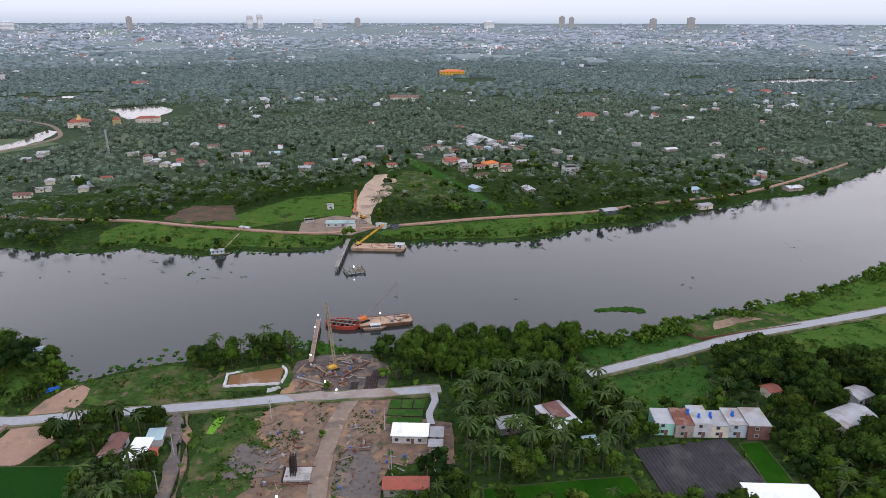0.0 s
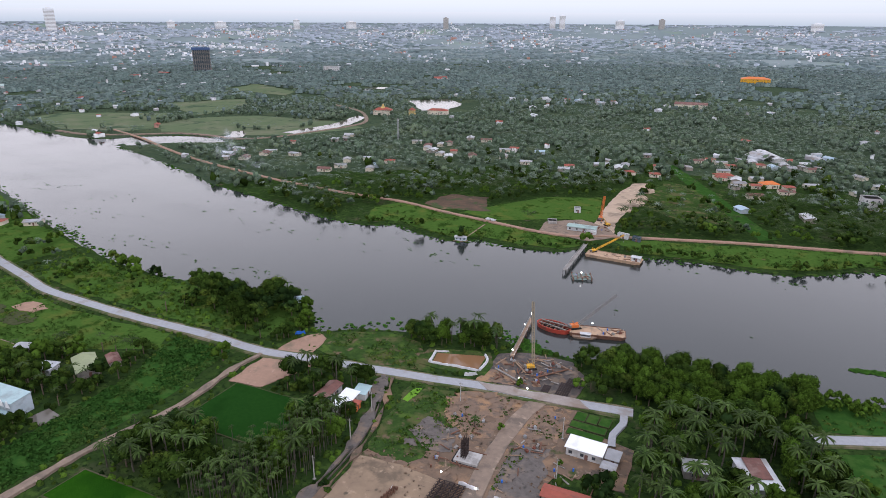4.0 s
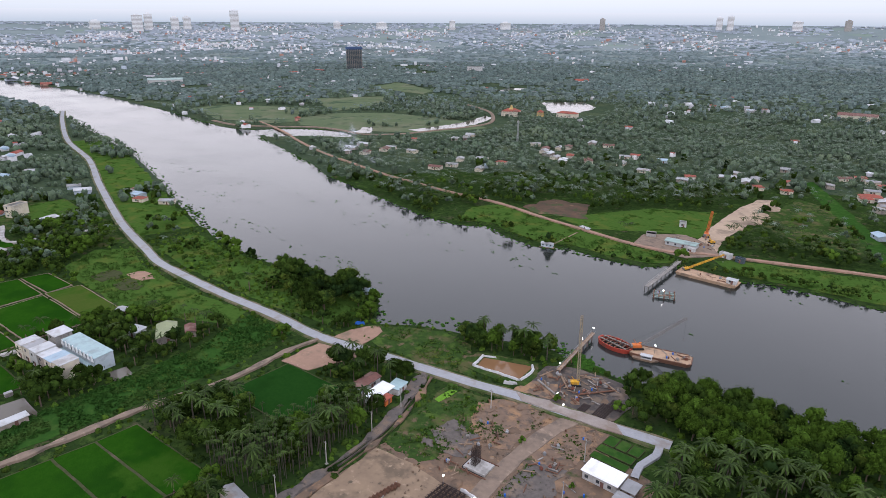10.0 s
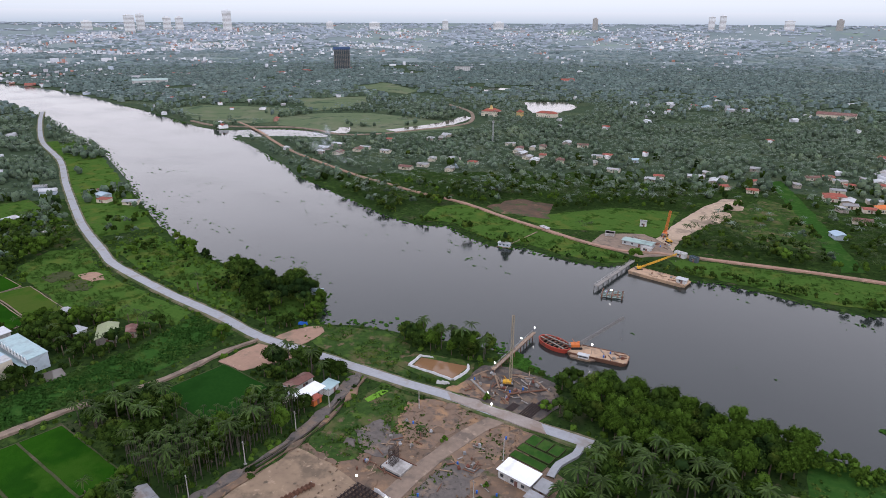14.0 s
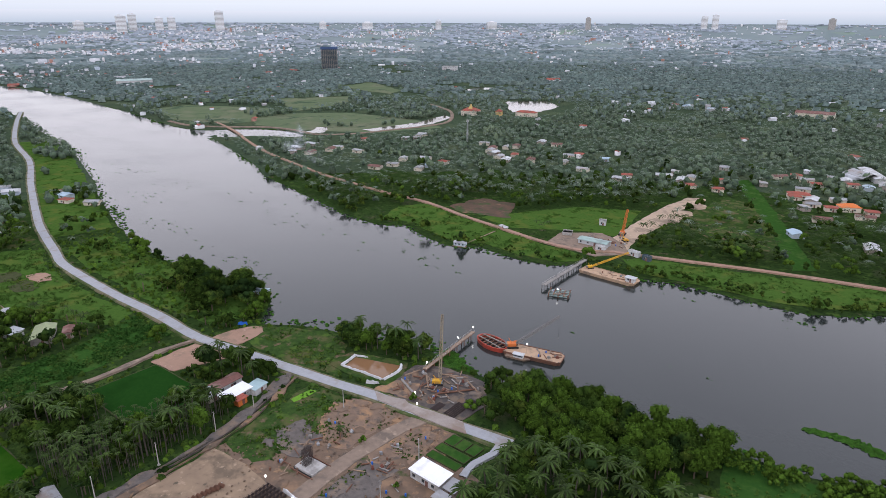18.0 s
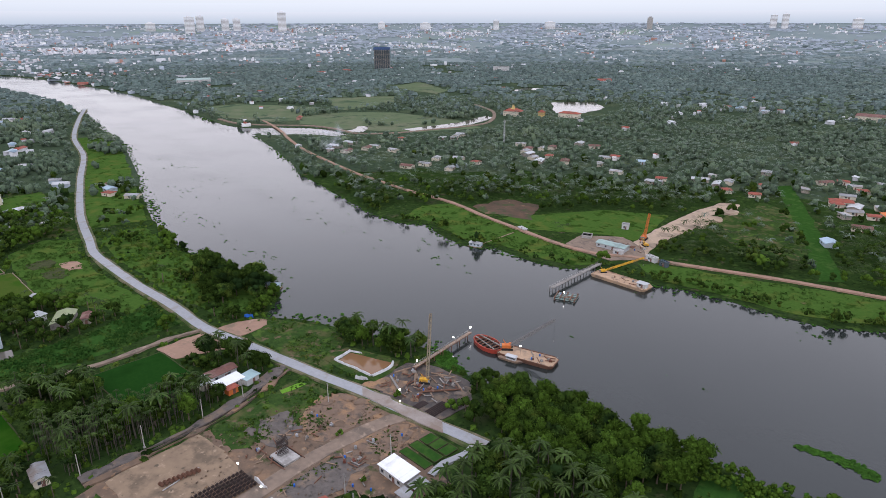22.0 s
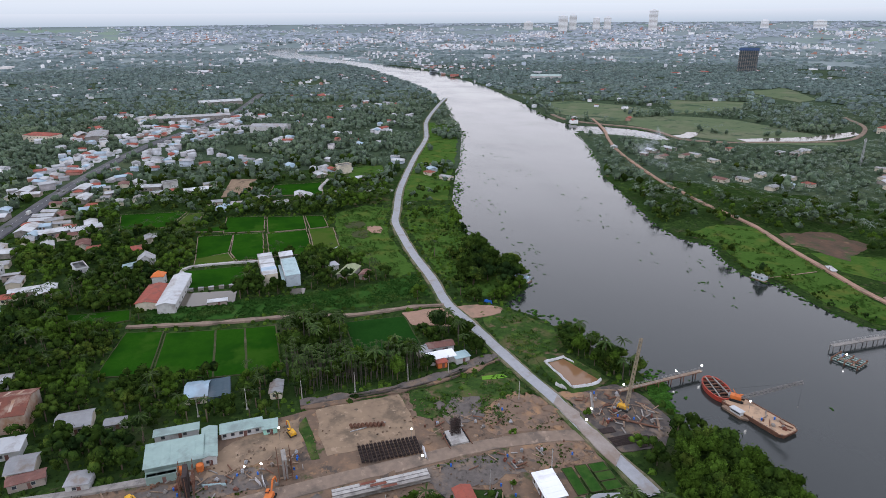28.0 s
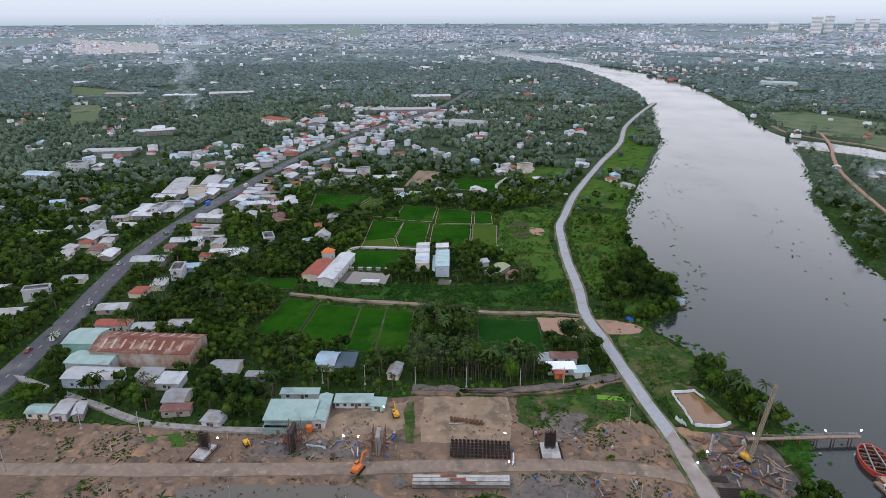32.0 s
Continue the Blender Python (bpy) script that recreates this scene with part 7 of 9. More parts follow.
# ---------------------------------------------------------------- water plants along the banks
def water_plants():
    r = np.random.default_rng(5)
    xs, ys, ss = [], [], []
    for line, side in ((near_bank, 1), (far_bank, -1)):
        d = np.gradient(line, axis=0)
        d /= np.linalg.norm(d, axis=1)[:, None] + 1e-9
        nrm = side * np.stack([-d[:, 1], d[:, 0]], 1)
        thick = np.array([noise.noise(Vector((p[0] / 45, p[1] / 45, 3))) for p in line])
        for p, n_, th in zip(line, nrm, thick):
            if p[0] < -1000 or p[0] > 460:
                continue
            reach = (2.5 + 9 * max(0, th + 0.1)) * (1.3 if side > 0 else 0.8)
            for _ in range(int(4 + 12 * max(0, th + 0.1))):
                o = abs(r.normal(0, 1)) * reach * (0.12 if side > 0 and p[0] > 40 else 0.55)
                q = p + n_ * o + r.normal(0, 1.6, 2)
                xs.append(q[0]), ys.append(q[1]), ss.append(r.uniform(0.5, 1.5))
    # the raft by the pier
    for _ in range(700):
        u = r.uniform(0, 1, 2)
        xs.append(-58 + 20 * u[0] + r.normal(0, 1)), ys.append(237 + (15 - 10 * u[0]) * u[1] + r.normal(0, 0.6)), ss.append(r.uniform(0.5, 1.3))
    # rafts adrift, in loose lines along the current
    for cx, cy, n, sp in [(-250, 262, 30, 14), (-215, 262, 26, 10), (-190, 255, 18, 8), (-330, 270, 40, 16), (-400, 300, 40, 18), (-120, 330, 34, 22), (-170, 330, 24, 20), (-250, 330, 30, 26), (-320, 350, 34, 30), (20, 300, 6, 30),
                          (-60, 300, 6, 30), (60, 375, 16, 12), (10, 378, 14, 10), (-20, 372, 12, 8), (95, 395, 12, 12), (-160, 350, 16, 12), (-420, 340, 30, 30), (-500, 340, 40, 24), (140, 320, 8, 20), (200, 380, 8, 30)]:
        for _ in range(n):
            q = np.array((cx, cy)) + r.normal(0, 1, 2) * (sp, sp * 0.35)
            if r.uniform() < 0.45:
                for _ in range(r.integers(1, 4)):
                    xs.append(q[0] + r.normal(0, 0.9)), ys.append(q[1] + r.normal(0, 0.5)), ss.append(r.uniform(0.25, 0.8))
    x, y, s = np.array(xs), np.array(ys), np.array(ss)
    wet = in_river(x, y)
    t = [crown_quads(8, 0.1, 1.3, 0.18, 1.1, 3, k, up=1.2, sky=2.6) for k in (1, 2, 3)]
    x, y, s = x[wet], y[wet], s[wet]
    spread("water_hyacinth", t, x, y, s, M_REED, "rafts of green water hyacinth on the river", "water plants", seed=12, z=np.full(len(x), -0.86))
    # one long drifting island
    r = np.random.default_rng(6)
    u = r.uniform(0, 1, 520)
    x, y = 74 + 23 * u, 283.5 + 2.2 * np.sin(u * 3) + r.normal(0, 0.9, 520) * (0.35 + u)
    spread("floating_island", t, x, y, r.uniform(0.6, 1.3, 520), M_REED, "long floating island of green water hyacinth", "water plants", seed=13, z=np.full(520, -0.86), kind="")


water_plants()


# ---------------------------------------------------------------- building site things
def lamp_post(x, y, z, h, head=0.34):
    e = empty("work_lamp", pose(x, y, z), "lit white work lamp on a thin pole", "lamp", "work lamps")
    bm = bmesh.new()
    tube(bm, (0, 0, 0), (0, 0, h), 0.06, 0.05)
    part("pole", bm, M_STEEL, e)
    bm = bmesh.new()
    bmesh.ops.create_uvsphere(bm, u_segments=10, v_segments=6, radius=head, matrix=Matrix.Translation((0, 0, h)))
    part("lamp_head", bm, M_LAMP, e, "glowing white lamp head")


for x, y, z, h in [(-54, 231, 1.6, 2.2), (-57, 256, 1.6, 2.2), (-57.6, 268, 1.6, 2.4), (-29, 267, 1.0, 4.5), (-38, 52, 0.3, 5.5), (-43, 93, 0.3, 4.5), (-43, 98, 0.3, 4.5), (-47, 147, 0.3, 5), (-36, 148, 0.3, 2), (-60, 104, 0.3, 5), (-45, 213, 0.3, 2.0), (-40, 208.5, 0.5, 1.2), (-50, 332, 0, 3)]:
    lamp_post(x, y, z, h)


def lattice(bm, a, b, w0, w1, bays):
    """A four-chord boom with bracing."""
    a, b = Vector(a), Vector(b)
    q = (b - a).to_track_quat("Z", "Y")
    rings = []
    for k in range(bays + 1):
        u = k / bays
        w = (w0 + (w1 - w0) * u) / 2
        if k == 0:
            w *= 0.35
        rings.append([a + (b - a) * u + q @ Vector((sx * w, sy * w, 0)) for sx, sy in ((-1, -1), (1, -1), (1, 1), (-1, 1))])
    for r, s in zip(rings[:-1], rings[1:]):
        for i in range(4):
            j = (i + 1) % 4
            tube(bm, r[i], s[i], 0.13, n=4, caps=False)
            tube(bm, r[i], s[j], 0.08, n=4, caps=False)
            tube(bm, s[i], s[j], 0.07, n=4, caps=False)


def crawler(name, x, y, z, rot, boom_tip, paint, label, boom="lattice", scale=1.0, boom_mat=None):
    """A tracked crane or rig: tracks, house, cab, counterweight and boom."""
    e = empty(name, pose(x, y, z, 0, 0, rot), label, "crane")
    inv = pose(x, y, z, 0, 0, rot).inverted()
    for s in (-1, 1):
        bm = bmesh.new()
        box(bm, 0, s * 1.7 * scale, 0.15, 5.0 * scale, 0.8 * scale, 0.8 * scale)
        for ex in (-2.5, 2.5):
            tube(bm, (ex * scale, s * 1.3 * scale, 0.55 * scale), (ex * scale, s * 2.1 * scale, 0.55 * scale), 0.42 * scale, n=10)
        part("track", bm, M_RUBBER, e)
    bm = bmesh.new()
    box(bm, -0.6 * scale, 0, 1.1 * scale, 4.6 * scale, 2.9 * scale, 1.5 * scale, taper=0.94)
    part("machine_house", bm, paint, e)
    bm = bmesh.new()
    box(bm, 1.5 * scale, 1.0 * scale, 1.1 * scale, 1.5 * scale, 1.0 * scale, 1.9 * scale, taper=0.85)
    c = part("cab", bm, paint, e)
    bm = bmesh.new()
    box(bm, 1.6 * scale, 1.0 * scale, 1.9 * scale, 1.52 * scale, 0.9 * scale, 0.7 * scale)
    part("cab_window", bm, M_GLASS, c)
    bm = bmesh.new()
    box(bm, -3.2 * scale, 0, 1.2 * scale, 0.9 * scale, 3.0 * scale, 1.3 * scale)
    part("counterweight", bm, M_STEEL, e)
    tip = inv @ Vector(boom_tip)
    foot = Vector((1.2 * scale, 0, 1.8 * scale))
    bm = bmesh.new()
    lattice(bm, foot, tip, 1.3 * scale, 1.0 * scale, max(6, int((tip - foot).length / 2.0)))
    part("boom", bm, boom_mat or paint, e, "lattice boom")
    bm = bmesh.new()
    mast = Vector((-2.2 * scale, 0, 5.2 * scale))
    tube(bm, (-0.5 * scale, 0.7, 2.5 * scale), mast, 0.09, n=5)
    tube(bm, (-0.5 * scale, -0.7, 2.5 * scale), mast, 0.09, n=5)
    part("gantry", bm, paint, e)
    bm = bmesh.new()
    tube(bm, mast, tip, 0.03, n=4)
    tube(bm, (-3 * scale, 0, 2.4 * scale), mast, 0.03, n=4)
    low = inv @ Vector((boom_tip[0], boom_tip[1], max(z + 3, boom_tip[2] * 0.35)))
    tube(bm, tip, low, 0.025, n=4)
    part("cable", bm, M_RUBBER, e)
    bm = bmesh.new()
    box(bm, low.x, low.y, low.z - 0.7, 0.35, 0.35, 0.7, taper=0.6)
    part("hook_block", bm, M_STEEL, e)
    return e


crawler("crawler_crane", -44, 225.5, 0.2, 35, (-46.5, 231.5, 27), M_YELLOW, "yellow crawler crane with a tall steel boom on mud", boom_mat=M_BOOM, scale=0.75)


def excavator(x, y, z, rot, label, scale=1.0, reach=1.0, paint=M_YELLOW):
    e = empty("excavator", pose(x, y, z, 0, 0, rot), label, "excavator")
    for s in (-1, 1):
        bm = bmesh.new()
        box(bm, 0, s * 1.2 * scale, 0.1, 3.8 * scale, 0.6 * scale, 0.75 * scale)
        for ex in (-1.9, 1.9):
            tube(bm, (ex * scale, s * 0.9 * scale, 0.48 * scale), (ex * scale, s * 1.5 * scale, 0.48 * scale), 0.38 * scale, n=10)
        part("track", bm, M_RUBBER, e)
    bm = bmesh.new()
    box(bm, -0.5 * scale, 0, 0.95 * scale, 3.6 * scale, 2.5 * scale, 1.2 * scale, taper=0.9)
    box(bm, -2.2 * scale, 0, 0.95 * scale, 0.6 * scale, 2.5 * scale, 1.0 * scale)
    part("body", bm, paint, e)
    bm = bmesh.new()
    box(bm, 0.8 * scale, 0.75 * scale, 0.95 * scale, 1.5 * scale, 1.0 * scale, 1.9 * scale, taper=0.85)
    c = part("cab", bm, paint, e)
    bm = bmesh.new()
    box(bm, 0.85 * scale, 0.75 * scale, 1.75 * scale, 1.5 * scale, 0.96 * scale, 0.8 * scale)
    part("cab_window", bm, M_GLASS, c)
    bm = bmesh.new()
    p = [Vector((1.0, -0.2, 1.6)), Vector((3.2 * reach, -0.2, 4.6)), Vector((5.4 * reach, -0.2, 4.0)), Vector((6.2 * reach, -0.2, 1.3))]
    p = [q * scale for q in p]
    for a, b, w in ((p[0], p[1], 0.5), (p[1], p[2], 0.45)):
        d = b - a
        box(bm, a.x, a.y, a.z, w * scale, 0.45 * scale, d.length, 0, 0, math.degrees(math.atan2(d.x, d.z)))
    part("boom", bm, paint, e)
    bm = bmesh.new()
    d = p[3] - p[2]
    box(bm, p[2].x, p[2].y, p[2].z, 0.4 * scale, 0.4 * scale, d.length, 0, 0, math.degrees(math.atan2(d.x, d.z)), taper=0.7)
    part("stick", bm, M_ORANGE, e)
    bm = bmesh.new()
    box(bm, p[3].x - 0.3 * scale, p[3].y, p[3].z - 0.9 * scale, 0.9 * scale, 1.1 * scale, 1.0 * scale, taper=0.8)
    part("bucket", bm, M_STEEL, e)


excavator(-31, 100, 0.5, 160, "orange excavator with a raised stick on the haul track", 1.0, paint=M_ORANGE)
excavator(-62, 108, 0.4, 200, "small yellow excavator beside a site cabin", 0.8)
excavator(-57, 433, 0.4, 150, "small yellow excavator on a far bank yard", 0.9)
excavator(-42, 60, 0.3, 40, "muddy yellow excavator resting on the site", 0.7)


# pier on the near bank
def pier(x0, y0, x1, y1, z, width, label, rail=True, deck=M_DECK, steel=M_RUSTSTEEL):
    e = empty("pier", pose(0, 0, 0), label, "pier")
    a, b = Vector((x0, y0, z)), Vector((x1, y1, z))
    d = (b - a).normalized()
    n = Vector((-d.y, d.x, 0))
    L = (b - a).length
    rot = math.degrees(math.atan2(d.y, d.x))
    k = int(L / 1.2)
    plank = None
    for i in range(k):
        c = a + d * (i + 0.5) * L / k
        if plank is None:
            bm = bmesh.new()
            box(bm, 0, 0, 0, L / k - 0.08, width, 0.12)
            plank = part("deck_plank", bm, deck, e)
            plank.matrix_basis = pose(c.x, c.y, z, 0, 0, rot)
        else:
            o = new("deck_plank", plank.data)
            o.parent = e
            o.matrix_basis = pose(c.x, c.y, z, 0, 0, rot)
    for s in (-1, 1):
        bm = bmesh.new()
        tube(bm, a + n * s * width * 0.4 - Vector((0, 0, 0.2)), b + n * s * width * 0.4 - Vector((0, 0, 0.2)), 0.16, n=6)
        part("beam", bm, steel, e)
        for i in range(int(L / 6) + 1):
            p = a + d * min(L, i * 6) + n * s * width * 0.42
            bm = bmesh.new()
            tube(bm, (p.x, p.y, -3), (p.x, p.y, z), 0.2, n=8)
            part("support_post", bm, steel, e)
        if rail:
            bm = bmesh.new()
            for hh in (0.55, 1.05):
                tube(bm, a + n * s * width / 2 + Vector((0, 0, hh)), b + n * s * width / 2 + Vector((0, 0, hh)), 0.035, n=5)
            for i in range(int(L / 2.4) + 1):
                p = a + d * min(L, i * 2.4) + n * s * width / 2
                tube(bm, p, p + Vector((0, 0, 1.08)), 0.035, n=5)
            part("railing", bm, M_CONCRETE, e)
    return e


pier(-53.5, 229, -57.5, 268, 1.7, 1.6, "long narrow timber pier with thin railings")
pier(-60, 335, -60, 384, 1.6, 2.2, "long pale steel pier from the far bank", deck=M_CONCRETE_DK, steel=M_STEEL)


def hull(bm, outline, z0, z1, flare=0.92):
    """A hull from its deck outline."""
    up = [bm.verts.new((x, y, z1)) for x, y in outline]
    lo = [bm.verts.new((x * flare, y * flare, z0)) for x, y in outline]
    bm.faces.new(up)
    bm.faces.new(lo[::-1])
    for i in range(len(up)):
        j = (i + 1) % len(up)
        bm.faces.new((lo[i], lo[j], up[j], up[i]))
    bmesh.ops.recalc_face_normals(bm, faces=bm.faces)


def barge(x, y, rot, L, W, label, hull_mat, deck_mat, rake=2.0):
    e = empty("barge", pose(x, y, -0.9, 0, 0, rot), label, "barge")
    bm = bmesh.new()
    hull(bm, [(-L / 2, -W / 2), (L / 2 - rake, -W / 2), (L / 2, -W * 0.36), (L / 2, W * 0.36), (L / 2 - rake, W / 2), (-L / 2, W / 2)], -0.5, 1.4, 0.94)
    part("hull", bm, hull_mat, e)
    bm = bmesh.new()
    hull(bm, [(-L / 2 + 0.3, -W / 2 + 0.3), (L / 2 - rake, -W / 2 + 0.3), (L / 2 - 0.4, -W * 0.33), (L / 2 - 0.4, W * 0.33), (L / 2 - rake, W / 2 - 0.3), (-L / 2 + 0.3, W / 2 - 0.3)], 1.38, 1.46, 1.0)
    part("deck", bm, deck_mat, e)
    bm = bmesh.new()
    for s in (-1, 1):
        box(bm, -rake / 2, s * (W / 2 - 0.1), 1.4, L - rake, 0.2, 0.35)
    box(bm, -L / 2 + 0.1, 0, 1.4, 0.2, W - 0.5, 0.35)
    part("coaming", bm, hull_mat, e)
    for s in (-1, 1):
        for i in range(5):
            bm = bmesh.new()
            u = -L / 2 + 1 + i * (L - 2) / 4
            tube(bm, (u, s * (W / 2 - 0.7), 1.4), (u, s * (W / 2 - 0.7), 1.95), 0.16, n=8)
            part("bollard", bm, M_STEEL, e)
    return e


def clutter(prefix_label, x0, y0, z, rot, L, W, n, seed):
    """Loose timber, boxes and drums lying about."""
    r = random.Random(seed)
    m = pose(x0, y0, z, 0, 0, rot)
    for i in range(n):
        p = m @ Vector((r.uniform(-L / 2, L / 2), r.uniform(-W / 2, W / 2), 0))
        k = r.random()
        bm = bmesh.new()
        a = r.uniform(0, 180)
        if k < 0.45:
            box(bm, 0, 0, 0, r.uniform(2.2, 5.0), r.uniform(0.25, 0.5), 0.22)
            ob = tagged(part("timber", bm, r.choice([M_DECK, M_DECK, M_CONCRETE_DK])), "loose weathered timber " + prefix_label, "timber", "loose timbers")
        elif k < 0.65:
            box(bm, 0, 0, 0, r.uniform(0.8, 1.6), r.uniform(0.7, 1.1), r.uniform(0.5, 1.0), taper=0.97)
            box(bm, 0, 0, 0.9, 0.5, 0.5, 0.2)
            ob = tagged(part("crate", bm, r.choice([M_CONCRETE_DK, M_RUST, M_TIN_GREY])), "small worn crate " + prefix_label, "crate", "crates")
        elif k < 0.85:
            tube(bm, (-r.uniform(1, 2.4), 0, 0.2), (1.8, 0, 0.2), r.uniform(0.12, 0.28), n=8)
            ob = tagged(part("pipe", bm, M_RUSTSTEEL), "short rusty pipe " + prefix_label, "pipe", "loose pipes")
        else:
            tube(bm, (0, 0, 0), (0, 0, 0.9), 0.3, n=10)
            tube(bm, (0, 0, 0.9), (0, 0, 0.95), 0.26, n=10)
            ob = tagged(part("drum", bm, r.choice([M_BLUETARP, M_RUSTSTEEL])), "steel drum " + prefix_label + ", upright", "drum", "drums")
        ob.matrix_world = Matrix.Translation((p.x, p.y, p.z)) @ pose(0, 0, 0, 0, 0, a)


barge(-27, 270, 13, 25, 9.2, "flat wooden decked work barge", M_RUSTSTEEL, M_BARGE)
clutter("on the barge deck", -22, 271, 0.58, 13, 12, 5, 12, 3)
crawler("barge_crane", -37, 268.5, 0.55, 40, (-22, 281, 15), M_ORANGE, "orange crane on a barge with a long dark boom", boom_mat=M_STEEL, scale=0.85)
barge(-40, 373, -3, 33, 10, "long flat work barge moored at the far bank", M_BARGE, M_BARGE)
clutter("on the far barge deck", -36, 373, 0.58, -3, 20, 6, 14, 4)
crawler("barge_crane", -53, 375.5, 0.55, 50, (-39, 395, 7.5), M_YELLOW, "yellow crane on the far barge with a lowered boom", scale=0.62)
house(-27, 371, 5, 3, -3, 2.4, M_WHITE, M_TIN_WHITE, "white deck cabin on the far barge", name="deck_cabin", windows=1, category="cabin", kind="mono", pitch=0.1, keep=False).location.z = 0.55

# round caisson hull with beams
CAISSON = empty("caisson_hull", pose(-46.5, 267, -0.9, 0, 0, -12), "red oval steel caisson hull crossed by beams", "caisson")
ring = [(8.6 * math.cos(a) * (1 if abs(math.cos(a)) < 0.9 else 0.98), 4.6 * math.sin(a)) for a in np.linspace(0, 2 * math.pi, 36, endpoint=False)]
bm = bmesh.new()
outer, inner = [bm.verts.new((x, y, 1.9)) for x, y in ring], [bm.verts.new((x * 0.93, y * 0.9, 1.9)) for x, y in ring]
low, lowi = [bm.verts.new((x * 0.96, y * 0.94, -0.5)) for x, y in ring], [bm.verts.new((x * 0.9, y * 0.86, -0.2)) for x, y in ring]
for i in range(36):
    j = (i + 1) % 36
    bm.faces.new((low[i], low[j], outer[j], outer[i]))
    bm.faces.new((outer[i], outer[j], inner[j], inner[i]))
    bm.faces.new((inner[i], inner[j], lowi[j], lowi[i]))
bm.faces.new(lowi)
bmesh.ops.recalc_face_normals(bm, faces=bm.faces)
part("hull", bm, M_REDHULL, CAISSON)
for i in range(7):
    u = -6.6 + i * 2.2
    w = 4.3 * math.sqrt(max(0.05, 1 - (u / 8.3) ** 2))
    bm = bmesh.new()
    box(bm, u, 0, 1.55, 0.4, 2 * w, 0.4, 5 * (i % 3 - 1))
    part("cross_beam", bm, M_RUSTSTEEL, CAISSON)
for s in (-1.7, 1.7):
    bm = bmesh.new()
    box(bm, 0, s, 1.98, 14, 0.4, 0.35, s * 2)
    part("long_beam", bm, M_CONCRETE_DK, CAISSON)
r = random.Random(8)
for i in range(14):
    bm = bmesh.new()
    a = r.uniform(0, 6.28)
    u = r.uniform(0.1, 0.75)
    box(bm, 7 * u * math.cos(a), 3.6 * u * math.sin(a), -0.2, r.uniform(0.6, 1.6), r.uniform(0.4, 1.0), r.uniform(1.2, 2.6), r.uniform(0, 90))
    part("inner_frame", bm, M_DARKSTEEL, CAISSON)

# cabin boat alongside the barge
BOAT = empty("cabin_boat", pose(-31.5, 263.6, -0.9, 0, 0, 12), "small weathered boat with a white cabin", "boat")
bm = bmesh.new()
hull(bm, [(-5.2, -1.3), (3.6, -1.4), (5.8, 0), (3.6, 1.4), (-5.2, 1.3)], -0.3, 0.9, 0.85)
part("hull", bm, M_DECK, BOAT)
bm = bmesh.new()
box(bm, 0.6, 0, 0.85, 4.4, 2.1, 1.5, taper=0.95)
cab = part("cabin", bm, M_WHITE, BOAT)
bm = bmesh.new()
box(bm, 0.6, 0, 1.5, 3.9, 2.14, 0.5)
part("cabin_window", bm, M_GLASS, cab)
bm = bmesh.new()
box(bm, 0.5, 0, 2.36, 5.0, 2.5, 0.1)
part("cabin_roof", bm, M_TIN_WHITE, BOAT)

# piling frame standing in the water at the end of the far pier
FRAME = empty("piling_frame", pose(-50, 334, -0.9, 0, 0, 20), "floating piling frame of green and rusty beams", "frame")
for i in range(5):
    for m, a in ((M_TIN_GREEN, 0), (M_RUSTSTEEL, 90)):
        bm = bmesh.new()
        box(bm, (i - 2) * 2.6 if a else 0, 0 if a else (i - 2) * 2.0, 0.6 + (0.35 if a else 0), 11.5 if not a else 9.0, 0.4, 0.4, a)
        part("beam", bm, m, FRAME)
for ix in (-5, 0, 5):
    for iy in (-4, 4):
        bm = bmesh.new()
        tube(bm, (ix, iy, -2), (ix, iy, 1.8), 0.35, n=9)
        part("support_post", bm, M_RUSTSTEEL, FRAME)
clutter("on the piling frame", -50, 334, 0.2, 20, 8, 6, 8, 9)

# houseboat and boathouse
for x, y, rot, rf, lab in ((-136, 363, 15, M_TIN_WHITE, "white houseboat moored at the far bank"), (-171, 238, 30, M_TIN_BLUE, "blue roofed boathouse on the water's edge")):
    b = empty("houseboat", pose(x, y, -0.9, 0, 0, rot), lab, "houseboat")
    bm = bmesh.new()
    hull(bm, [(-4.5, -2.4), (4.5, -2.4), (4.5, 2.4), (-4.5, 2.4)], -0.2, 0.5, 0.97)
    part("pontoon", bm, M_DECK, b)
    bm = bmesh.new()
    box(bm, 0, 0, 0.5, 7.4, 3.8, 2.3)
    part("cabin", bm, M_BLUEWALL, b)
    part("roof", roof_mesh(7.4, 3.8, 2.8, "gable", 0.4, 0.2), rf, b)
    for i in range(3):
        bm = bmesh.new()
        box(bm, -2.4 + i * 2.4, -1.92, 1.3, 1.0, 0.06, 0.9)
        part("window", bm, M_GLASS, b)
bm = bmesh.new()
for i in range(16):
    box(bm, -134.5 + i * 0.06, 366.5 + i * 2.1, -0.1 + 0.03 * i, 0.9, 2.0, 0.1, 0)
tagged(part("gangway", bm, M_DECK), "plank gangway to a moored houseboat", "gangway")

# settling pond with white sheet walls


